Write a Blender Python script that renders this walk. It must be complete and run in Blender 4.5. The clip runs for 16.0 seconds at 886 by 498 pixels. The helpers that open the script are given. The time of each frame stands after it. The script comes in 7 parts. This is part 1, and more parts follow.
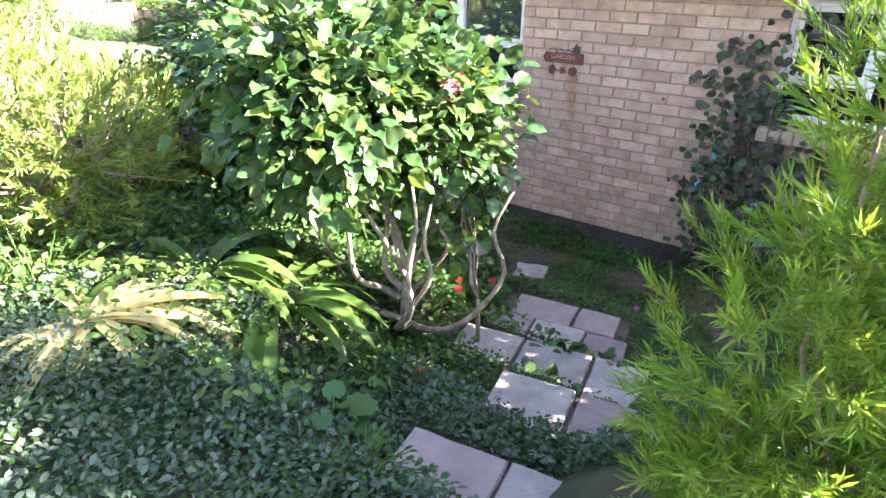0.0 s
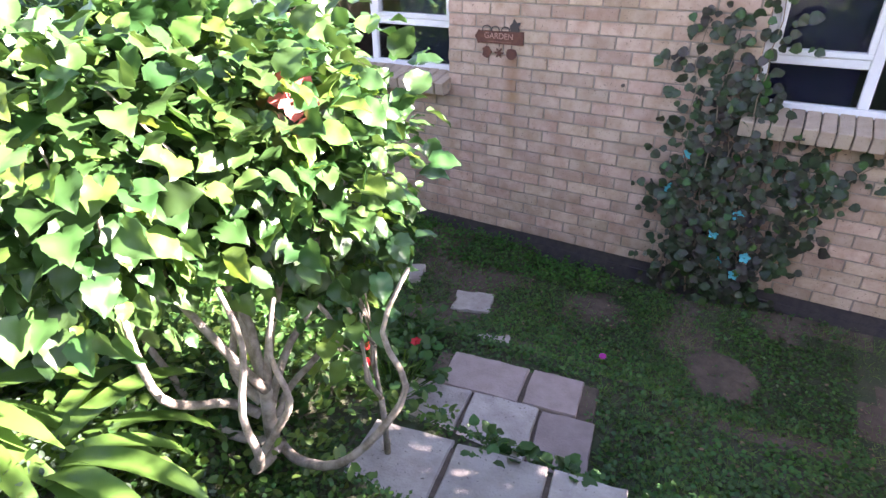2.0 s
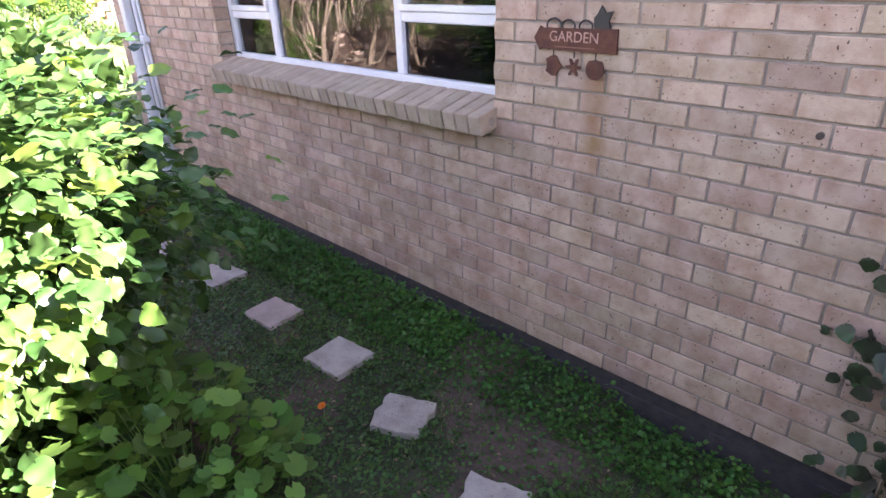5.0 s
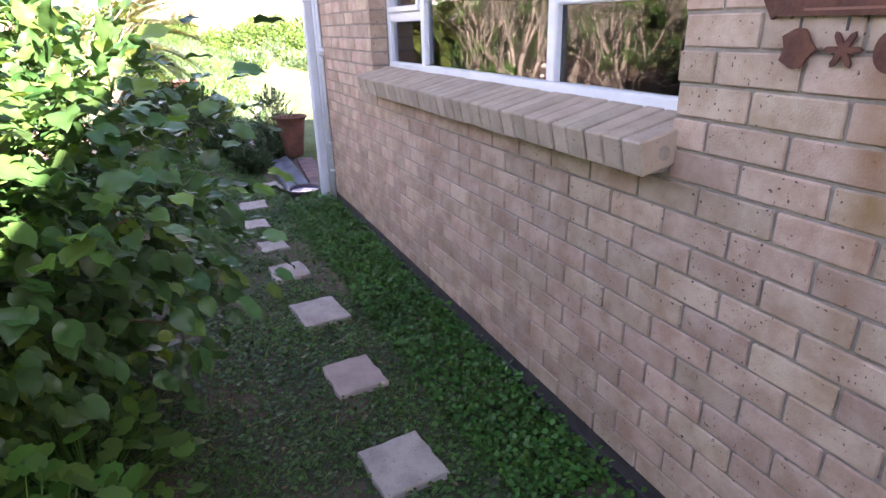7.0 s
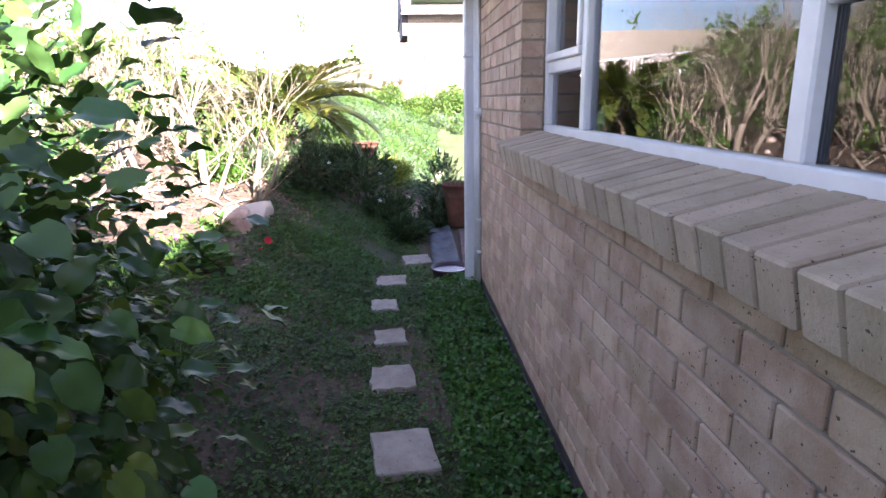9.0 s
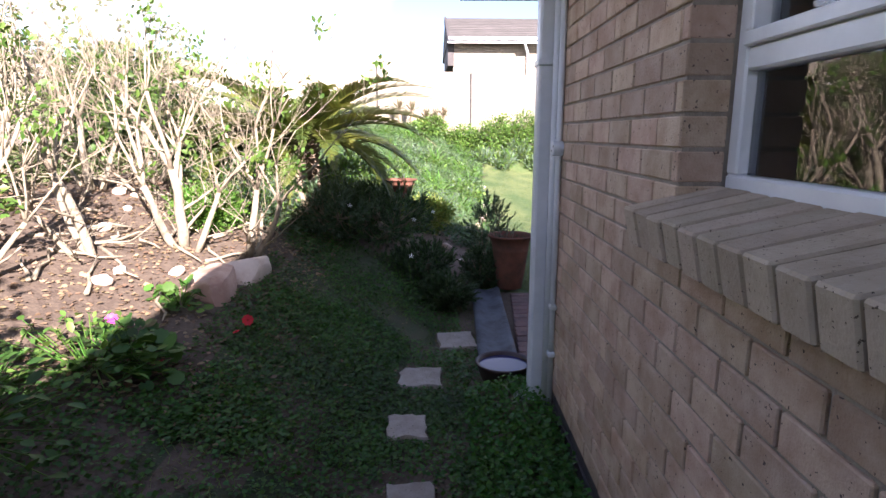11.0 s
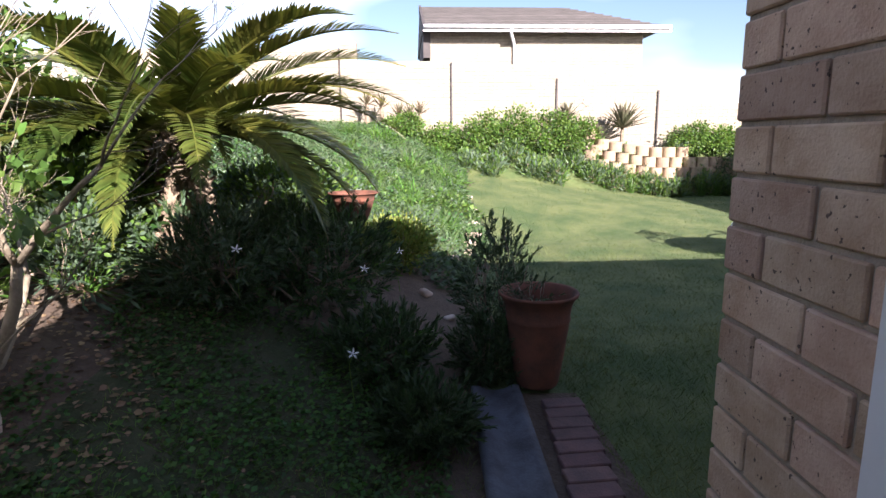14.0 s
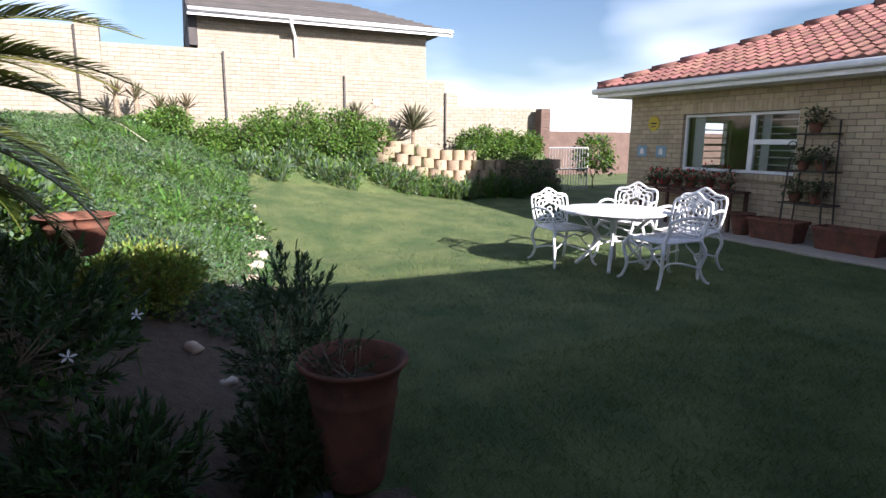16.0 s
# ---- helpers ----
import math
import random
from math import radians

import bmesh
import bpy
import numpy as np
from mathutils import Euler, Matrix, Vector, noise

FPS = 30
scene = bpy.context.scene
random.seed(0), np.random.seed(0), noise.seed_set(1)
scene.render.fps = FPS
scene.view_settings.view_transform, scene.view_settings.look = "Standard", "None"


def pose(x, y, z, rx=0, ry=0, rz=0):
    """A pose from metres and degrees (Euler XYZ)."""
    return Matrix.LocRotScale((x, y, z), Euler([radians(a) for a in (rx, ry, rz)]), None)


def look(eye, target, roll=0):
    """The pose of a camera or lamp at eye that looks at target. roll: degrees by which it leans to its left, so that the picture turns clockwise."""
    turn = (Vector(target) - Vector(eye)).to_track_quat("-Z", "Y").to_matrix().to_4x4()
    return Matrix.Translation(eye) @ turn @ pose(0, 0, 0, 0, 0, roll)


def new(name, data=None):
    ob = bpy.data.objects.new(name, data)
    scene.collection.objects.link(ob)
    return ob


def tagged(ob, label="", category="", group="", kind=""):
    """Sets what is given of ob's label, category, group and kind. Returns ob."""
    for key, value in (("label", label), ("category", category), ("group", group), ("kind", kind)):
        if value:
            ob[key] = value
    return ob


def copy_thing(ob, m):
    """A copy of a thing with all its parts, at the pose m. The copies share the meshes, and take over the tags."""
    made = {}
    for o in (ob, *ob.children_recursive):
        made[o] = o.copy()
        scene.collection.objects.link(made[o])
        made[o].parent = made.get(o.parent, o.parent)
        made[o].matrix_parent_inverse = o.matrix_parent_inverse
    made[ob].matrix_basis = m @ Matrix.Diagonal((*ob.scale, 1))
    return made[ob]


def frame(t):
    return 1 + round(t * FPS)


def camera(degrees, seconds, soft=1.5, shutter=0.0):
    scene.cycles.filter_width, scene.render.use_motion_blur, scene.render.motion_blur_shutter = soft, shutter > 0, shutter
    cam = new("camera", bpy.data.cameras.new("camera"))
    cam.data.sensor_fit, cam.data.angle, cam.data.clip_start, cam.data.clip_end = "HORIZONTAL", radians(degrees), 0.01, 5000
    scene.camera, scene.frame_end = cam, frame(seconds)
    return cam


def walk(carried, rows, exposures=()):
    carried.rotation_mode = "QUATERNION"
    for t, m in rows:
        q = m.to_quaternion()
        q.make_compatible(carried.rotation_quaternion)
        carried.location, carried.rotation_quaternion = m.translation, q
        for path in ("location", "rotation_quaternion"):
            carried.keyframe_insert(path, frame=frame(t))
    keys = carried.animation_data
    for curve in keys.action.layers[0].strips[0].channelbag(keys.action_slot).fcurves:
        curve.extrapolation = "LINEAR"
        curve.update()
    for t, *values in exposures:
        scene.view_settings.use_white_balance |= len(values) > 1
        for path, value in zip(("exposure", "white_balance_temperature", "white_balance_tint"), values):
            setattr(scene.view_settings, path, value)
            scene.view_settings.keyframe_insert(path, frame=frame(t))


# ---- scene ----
cam = camera(74.9, 16.0)
# seconds, the eye, a point it looks at, the roll
PATH = [
    (0, (0.085, -0.113, 2.494), (-0.912, 1.378, 1.609), 0.7),
    (0.5, (0.012, 0.117, 2.455), (-0.977, 1.602, 1.552), 0.3),
    (1, (-0.119, 0.327, 2.417), (-1.038, 1.85, 1.501), 0.5),
    (1.5, (-0.183, 0.638, 2.405), (-1.06, 2.17, 1.465), 0.1),
    (2, (-0.247, 0.926, 2.389), (-1.11, 2.46, 1.44), -0.4),
    (2.5, (-0.31, 1.31, 2.339), (-1.186, 2.837, 1.39), -0.8),
    (3, (-0.34, 1.636, 2.307), (-1.239, 3.144, 1.349), -1.4),
    (5.5, (-0.877, 3.059, 1.939), (-2.246, 4.248, 1.096), -1.9),
    (6, (-0.999, 3.274, 1.854), (-2.489, 4.332, 1.042), -1.8),
    (6.5, (-1.156, 3.523, 1.782), (-2.747, 4.46, 1.014), -1.8),
    (7, (-1.291, 3.744, 1.708), (-2.982, 4.528, 0.982), -1.7),
    (7.5, (-1.423, 3.952, 1.644), (-3.22, 4.529, 0.985), -1.5),
    (8, (-1.63, 4.144, 1.619), (-3.487, 4.56, 1.005), -1.5),
    (8.5, (-1.872, 4.275, 1.63), (-3.771, 4.558, 1.067), -1.1),
    (9, (-2.225, 4.374, 1.609), (-4.153, 4.562, 1.111), -1.0),
    (11.5, (-4.174, 4.437, 1.562), (-6.136, 4.492, 1.177), 0.2),
    (12, (-4.628, 4.442, 1.535), (-6.59, 4.495, 1.152), 0.2),
    (12.5, (-5.081, 4.439, 1.521), (-7.043, 4.493, 1.137), 0.4),
    (13, (-5.548, 4.462, 1.513), (-7.51, 4.515, 1.13), 0.2),
    (13.5, (-5.927, 4.526, 1.471), (-7.89, 4.599, 1.095), -0.1),
    (14, (-6.337, 4.537, 1.429), (-8.299, 4.667, 1.061), -0.5),
    (14.5, (-6.66, 4.56, 1.391), (-8.605, 4.847, 1.025), 0.7),
    (15, (-6.935, 4.59, 1.42), (-8.845, 5.054, 1.048), 0.4),
    (15.5, (-7.069, 4.633, 1.441), (-8.922, 5.288, 1.071), 0.5),
    (16, (-7.281, 4.686, 1.459), (-9.069, 5.503, 1.09), 0.4),
]
EXPOSURES = [(0.0, 4.1, 6350, 28), (3.0, 4.05, 6350, 36), (5.5, 4.1, 6550, 36), (7.0, 4.15, 6500, 35), (9.0, 3.5, 6200, 30), (11.5, 2.4, 6350, 26), (12.5, 2.2, 6350, 25), (14.0, 2.05, 6350, 24), (16.0, 1.6, 6150, 18)]
walk(cam, [(t, look(eye, at, roll)) for t, eye, at, roll in PATH], EXPOSURES)

# ---- world and sun ----
SUN_EAST, SUN_NORTH, SUN_UP = 1.97, 0.77, 1.0     # towards the sun
SUN_FLAT = math.hypot(SUN_EAST, SUN_NORTH)
world = bpy.data.worlds.new("world")
scene.world = world
world.use_nodes = True
wn, wl = world.node_tree.nodes, world.node_tree.links
sky = wn.new("ShaderNodeTexSky")
sky.sky_type, sky.sun_disc = "NISHITA", False
sky.sun_elevation = math.atan2(SUN_UP, SUN_FLAT)
sky.sun_rotation = math.atan2(SUN_EAST, SUN_NORTH)
sky.air_density, sky.dust_density, sky.ozone_density = 1.0, 0.8, 2.2
bg = wn["Background"]
bg.inputs["Strength"].default_value = 0.05
# bright cloud low in the sky, faded out overhead to keep shaded ground dark
tc = wn.new("ShaderNodeTexCoord")
mp = wn.new("ShaderNodeMapping")
mp.inputs["Scale"].default_value = (1.0, 1.0, 3.2)
cn = wn.new("ShaderNodeTexNoise")
cn.inputs["Scale"].default_value, cn.inputs["Detail"].default_value = 1.25, 3.5
cr = wn.new("ShaderNodeMapRange")
cr.inputs["From Min"].default_value, cr.inputs["From Max"].default_value, cr.inputs["To Min"].default_value = 0.42, 0.62, 0.0
cm = wn.new("ShaderNodeMix")
cm.data_type = "RGBA"
cm.inputs[7].default_value = (14.0, 14.6, 15.4, 1)
wl.new(tc.outputs["Generated"], mp.inputs["Vector"])
wl.new(mp.outputs["Vector"], cn.inputs["Vector"])
wl.new(cn.outputs["Fac"], cr.inputs["Value"])
cs = wn.new("ShaderNodeSeparateXYZ")
ch = wn.new("ShaderNodeMapRange")
ch.inputs["From Min"].default_value, ch.inputs["From Max"].default_value = 0.10, 0.60
ch.inputs["To Min"].default_value, ch.inputs["To Max"].default_value = 1.0, 0.06
cx = wn.new("ShaderNodeMath")
cx.operation = "MULTIPLY"
wl.new(tc.outputs["Generated"], cs.inputs[0])
wl.new(cs.outputs["Z"], ch.inputs["Value"])
wl.new(cr.outputs["Result"], cx.inputs[0])
wl.new(ch.outputs["Result"], cx.inputs[1])
wl.new(cx.outputs[0], cm.inputs["Factor"])
wl.new(sky.outputs["Color"], cm.inputs[6])
wl.new(cm.outputs[2], bg.inputs["Color"])
sun_data = bpy.data.lights.new("sun", "SUN")
sun_data.energy, sun_data.angle, sun_data.color = 5.0, radians(0.6), (1.0, 0.94, 0.84)
sun = new("sun", sun_data)
sun.matrix_world = look((20 * SUN_EAST, 20 * SUN_NORTH, 20), (0, 0, 0))

# ---- mesh helpers ----


class Build:
    """Collects vertices and faces for one mesh."""

    def __init__(self):
        self.v, self.f, self.n = [], [], 0

    def add(self, verts, faces):
        base = self.n
        self.v.append(np.asarray(verts, dtype=float).reshape(-1, 3))
        self.n += len(verts)
        self.f.extend([tuple(i + base for i in f) for f in faces])
        return self

    def box(self, x0, x1, y0, y1, z0, z1, m=None):
        vs = [(x, y, z) for x in (x0, x1) for y in (y0, y1) for z in (z0, z1)]
        if m is not None:
            vs = [tuple(m @ Vector(p)) for p in vs]
        return self.add(vs, [(0, 1, 3, 2), (4, 6, 7, 5), (0, 4, 5, 1), (2, 3, 7, 6), (0, 2, 6, 4), (1, 5, 7, 3)])

    def chamfer(self, x0, x1, y0, y1, z0, z1, b=0.004, m=None, shake=0.0, rng=random):
        """A box with chamfered edges."""
        c = ((x0 + x1) / 2, (y0 + y1) / 2, (z0 + z1) / 2)
        h = ((x1 - x0) / 2, (y1 - y0) / 2, (z1 - z0) / 2)
        vs, ix = [], {}
        for sx in (-1, 1):
            for sy in (-1, 1):
                for sz in (-1, 1):
                    j = [rng.uniform(-shake, shake) for _ in range(3)]
                    for a in range(3):
                        p = [sx * (h[0] - b), sy * (h[1] - b), sz * (h[2] - b)]
                        p[a] = (sx, sy, sz)[a] * h[a]
                        ix[sx, sy, sz, a] = len(vs)
                        vs.append(tuple(c[k] + p[k] + j[k] for k in range(3)))
        fs = []
        for a in range(3):
            b1, b2 = (a + 1) % 3, (a + 2) % 3
            for s in (-1, 1):
                loop = []
                for p, q in ((-1, -1), (1, -1), (1, 1), (-1, 1)):
                    k = [0, 0, 0]
                    k[a], k[b1], k[b2] = s, p, q
                    loop.append(ix[k[0], k[1], k[2], a])
                fs.append(loop if s > 0 else loop[::-1])
                for q in (-1, 1):
                    k0, k1 = [0, 0, 0], [0, 0, 0]
                    k0[b1], k1[b1], k0[a], k1[a], k0[b2], k1[b2] = -1, 1, s, s, q, q
                    if q > 0 or True:
                        loop = [ix[(*k0, a)], ix[(*k1, a)], ix[(*k1, b2)], ix[(*k0, b2)]]
                        if b2 > a:
                            fs.append(loop if s * q < 0 else loop[::-1])
                        elif False:
                            fs.append(loop)
        for s in (-1, 1):       # the edges that the loop above leaves: between axes 0 and 2 along 1
            pass
        for sx in (-1, 1):
            for sy in (-1, 1):
                fs.append([ix[sx, sy, -1, 0], ix[sx, sy, 1, 0], ix[sx, sy, 1, 1], ix[sx, sy, -1, 1]])
        for sx in (-1, 1):
            for sy in (-1, 1):
                for sz in (-1, 1):
                    fs.append([ix[sx, sy, sz, a] for a in range(3)])
        for sy in (-1, 1):
            for sz in (-1, 1):
                fs.append([ix[-1, sy, sz, 1], ix[1, sy, sz, 1], ix[1, sy, sz, 2], ix[-1, sy, sz, 2]])
        seen, out = set(), []
        for f in fs:
            key = tuple(sorted(f))
            if key not in seen:
                seen.add(key)
                out.append(f)
        if m is not None:
            vs = [tuple(m @ Vector(p)) for p in vs]
        return self.add(vs, out)

    def tube(self, pts, radii, n=7, closed=False, cap=True):
        pts = [Vector(p) for p in pts]
        if not hasattr(radii, "__len__"):
            radii = [radii] * len(pts)
        vs, fs = [], []
        side = None
        for i, p in enumerate(pts):
            a, b = pts[max(i - 1, 0)], pts[min(i + 1, len(pts) - 1)]
            if closed:
                a, b = pts[i - 1], pts[(i + 1) % len(pts)]
            d = (b - a)
            d = d.normalized() if d.length > 1e-9 else Vector((0, 0, 1))
            if side is None:
                side = d.orthogonal().normalized()
            side = (side - d * side.dot(d))
            side = side.normalized() if side.length > 1e-6 else d.orthogonal().normalized()
            up = d.cross(side)
            for k in range(n):
                t = 2 * math.pi * k / n
                vs.append(tuple(p + (side * math.cos(t) + up * math.sin(t)) * radii[i]))
        rings = len(pts)
        for i in range(rings if closed else rings - 1):
            j = (i + 1) % rings
            for k in range(n):
                q = (k + 1) % n
                fs.append((i * n + k, i * n + q, j * n + q, j * n + k))
        if cap and not closed:
            fs.append(tuple(range(n))[::-1])
            fs.append(tuple((rings - 1) * n + k for k in range(n)))
        return self.add(vs, fs)

    def lathe(self, profile, n=24, at=(0, 0, 0)):
        """profile: (radius, z) from the inside bottom round to the outside, as an open strip."""
        vs, fs = [], []
        for r, z in profile:
            for k in range(n):
                t = 2 * math.pi * k / n
                vs.append((at[0] + r * math.cos(t), at[1] + r * math.sin(t), at[2] + z))
        for i in range(len(profile) - 1):
            for k in range(n):
                q = (k + 1) % n
                fs.append((i * n + k, i * n + q, (i + 1) * n + q, (i + 1) * n + k))
        return self.add(vs, fs)

    def mesh(self, name, material, smooth=False):
        me = bpy.data.meshes.new(name)
        vs = np.concatenate(self.v) if self.v else np.zeros((0, 3))
        me.from_pydata(vs.tolist(), [], self.f)
        for m in (material if isinstance(material, (list, tuple)) else [material]):
            me.materials.append(m)
        if smooth:
            me.polygons.foreach_set("use_smooth", [True] * len(me.polygons))
        me.update()
        return me


def part(name, build, material, parent=None, label="", smooth=False, m=None):
    """Links a Build (or a mesh) as one mesh object, under parent."""
    me = build.mesh(name, material, smooth) if isinstance(build, Build) else build
    ob = new(name, me)
    if m is not None:
        ob.matrix_basis = m
    if parent is not None:
        ob.parent = parent
    if label:
        ob["label"] = label
    return ob


def empty(name, m, label, category, group="", kind=""):
    ob = new(name)
    ob.empty_display_size = 0.1
    ob.matrix_basis = m
    return tagged(ob, label, category, group, kind)


def curve(points, n=8):
    """A smooth curve through the points."""
    P = [Vector(p) for p in points]
    out = []
    for i in range(len(P) - 1):
        a, b, c, d = P[max(i - 1, 0)], P[i], P[i + 1], P[min(i + 2, len(P) - 1)]
        for k in range(n):
            t = k / n
            out.append(0.5 * ((2 * b) + (c - a) * t + (2 * a - 5 * b + 4 * c - d) * t * t + (3 * b - a - 3 * c + d) * t ** 3))
    out.append(P[-1])
    return out


def unit(a):
    return a / np.maximum(np.linalg.norm(a, axis=1, keepdims=True), 1e-9)


def leaf_mesh(name, template, P, D, U, S, material, W=None, smooth=False):
    """One mesh of many leaves. template: (verts, faces) with the leaf along +y from its stalk at 0, face up +z, length 1."""
    tv, tf = template
    tv = np.asarray(tv, dtype=float)
    P, D, U, S = np.asarray(P, float), unit(np.asarray(D, float)), np.asarray(U, float), np.asarray(S, float)
    R = np.cross(D, U)
    bad = np.linalg.norm(R, axis=1) < 1e-4
    R[bad] = np.cross(D[bad], np.array([1.0, 0.3, 0.2]))
    R = unit(R)
    N = np.cross(R, D)
    if W is None:
        W = np.ones(len(P))
    W = np.asarray(W, float)
    V = (P[:, None, :] + S[:, None, None] * (tv[None, :, 0, None] * W[:, None, None] * R[:, None, :] + tv[None, :, 1, None] * D[:, None, :] + tv[None, :, 2, None] * N[:, None, :]))
    n, k = len(P), len(tv)
    V = V.reshape(-1, 3)
    loops, starts, totals = [], [], []
    per = sum(len(f) for f in tf)
    flat = np.array([i for f in tf for i in f])
    L = (flat[None, :] + (np.arange(n) * k)[:, None]).reshape(-1)
    tot = np.tile(np.array([len(f) for f in tf]), n)
    st = np.concatenate([[0], np.cumsum(tot)[:-1]])
    me = bpy.data.meshes.new(name)
    me.vertices.add(len(V))
    me.vertices.foreach_set("co", V.reshape(-1).astype(np.float32))
    me.loops.add(len(L))
    me.loops.foreach_set("vertex_index", L.astype(np.int32))
    me.polygons.add(len(tot))
    me.polygons.foreach_set("loop_start", st.astype(np.int32))
    me.polygons.foreach_set("loop_total", tot.astype(np.int32))
    if smooth:
        me.polygons.foreach_set("use_smooth", np.ones(len(tot), dtype=bool))
    me.materials.append(material)
    me.update(calc_edges=True)
    me.validate()
    return me


# leaf shapes
def broad_leaf(width=0.8, cup=0.10, droop=0.18, lobes=0.0, n=8):
    """A heart-shaped leaf folded along its midrib, its edge lightly toothed."""
    verts, faces = [], []
    for i in range(n + 1):
        t = i / n
        w = 0.5 * math.sin(math.pi * t ** 0.62) ** 0.8 if 0 < i < n else (0.06 if i == 0 else 0.0)
        w *= 1 + lobes * (0.5 if i % 2 else -0.5)
        z = -droop * t * t + 0.025 * math.sin(9 * t)
        wave = 0.05 * math.sin(11 * t + 1)
        back = 0.13 * max(0, 1 - t * 3.2)
        verts += [(-w * width, t - back, z + wave + cup * w * 2 - 0.25 * w * w), (-w * width * 0.5, t - back * 0.5, z + cup * w), (0, t, z), (w * width * 0.5, t - back * 0.5, z + cup * w), (w * width, t - back, z - wave + cup * w * 2 - 0.25 * w * w)]
    for i in range(n):
        a, b = 5 * i, 5 * i + 5
        faces += [(a + k, a + k + 1, b + k + 1, b + k) for k in range(4)]
    return verts, faces


def round_leaf(scallops=9, cup=0.18):
    """A round scalloped leaf."""
    verts, faces = [(0, 0.42, 0)], []
    n = scallops * 2
    for k in range(n):
        t = 2 * math.pi * k / n - math.pi / 2
        r = 0.5 * (1.0 if k % 2 else 0.88) * (0.45 if k == 0 else 1)
        verts.append((r * math.cos(t), 0.5 + r * math.sin(t), cup * (0.4 if k % 2 else 0.25)))
    for k in range(n):
        faces.append((0, 1 + k, 1 + (k + 1) % n))
    return verts, faces


def strap_leaf(width=0.06, bend=0.5, n=6, fold=0.3, lift=0.6):
    """A long leaf that rises along +z and arches over along +y."""
    verts, faces = [], []
    for i in range(n + 1):
        t = i / n
        a = lift - (lift + bend) * t
        y = t if i == 0 else y + math.cos(a) / n
        z = 0 if i == 0 else z + math.sin(a) / n
        w = width * (0.75 + 0.5 * t) * (1 - t ** 4) if i < n else 0.003
        verts += [(-w, y, z + fold * w), (0, y, z), (w, y, z + fold * w)]
    for i in range(n):
        a, b = 3 * i, 3 * i + 3
        faces += [(a, a + 1, b + 1, b), (a + 1, a + 2, b + 2, b + 1)]
    return verts, faces


NARROW = ([(-0.07, 0.0, 0), (0.07, 0.0, 0), (0.10, 0.55, 0.03), (-0.10, 0.55, 0.03), (0, 1.0, -0.05)], [(0, 1, 2, 3), (3, 2, 4)])
OVAL = ([(0, 0, 0), (0.26, 0.35, 0.06), (0.24, 0.7, 0.05), (0, 1.0, -0.06), (-0.24, 0.7, 0.05), (-0.26, 0.35, 0.06), (0, 0.5, 0)],
        [(0, 1, 6), (1, 2, 6), (2, 3, 6), (3, 4, 6), (4, 5, 6), (5, 0, 6)])
DIAMOND = ([(0, 0, 0), (0.42, 0.5, 0.07), (0, 1.0, 0), (-0.42, 0.5, 0.07)], [(0, 1, 2), (0, 2, 3)])
BLADE = ([(-0.035, 0, 0), (0.035, 0, 0), (0.022, 0.55, 0.03), (-0.022, 0.55, 0.03), (0, 1.0, 0.12)], [(0, 1, 2, 3), (3, 2, 4)])
HIBISCUS = broad_leaf(0.92, 0.22, 0.30, 0.10, 10)
BROAD = broad_leaf(0.85, 0.16, 0.22, 0.05, 10)
BROAD_LOBED = broad_leaf(0.98, 0.08, 0.15, 0.08, 9)
ROUND = round_leaf()
STRAP = strap_leaf()


def rand_dirs(rng, n, zmin=-1.0, zmax=1.0):
    z = rng.uniform(zmin, zmax, n)
    t = rng.uniform(0, 2 * math.pi, n)
    r = np.sqrt(np.maximum(0, 1 - z * z))
    return np.stack([r * np.cos(t), r * np.sin(t), z], axis=1)


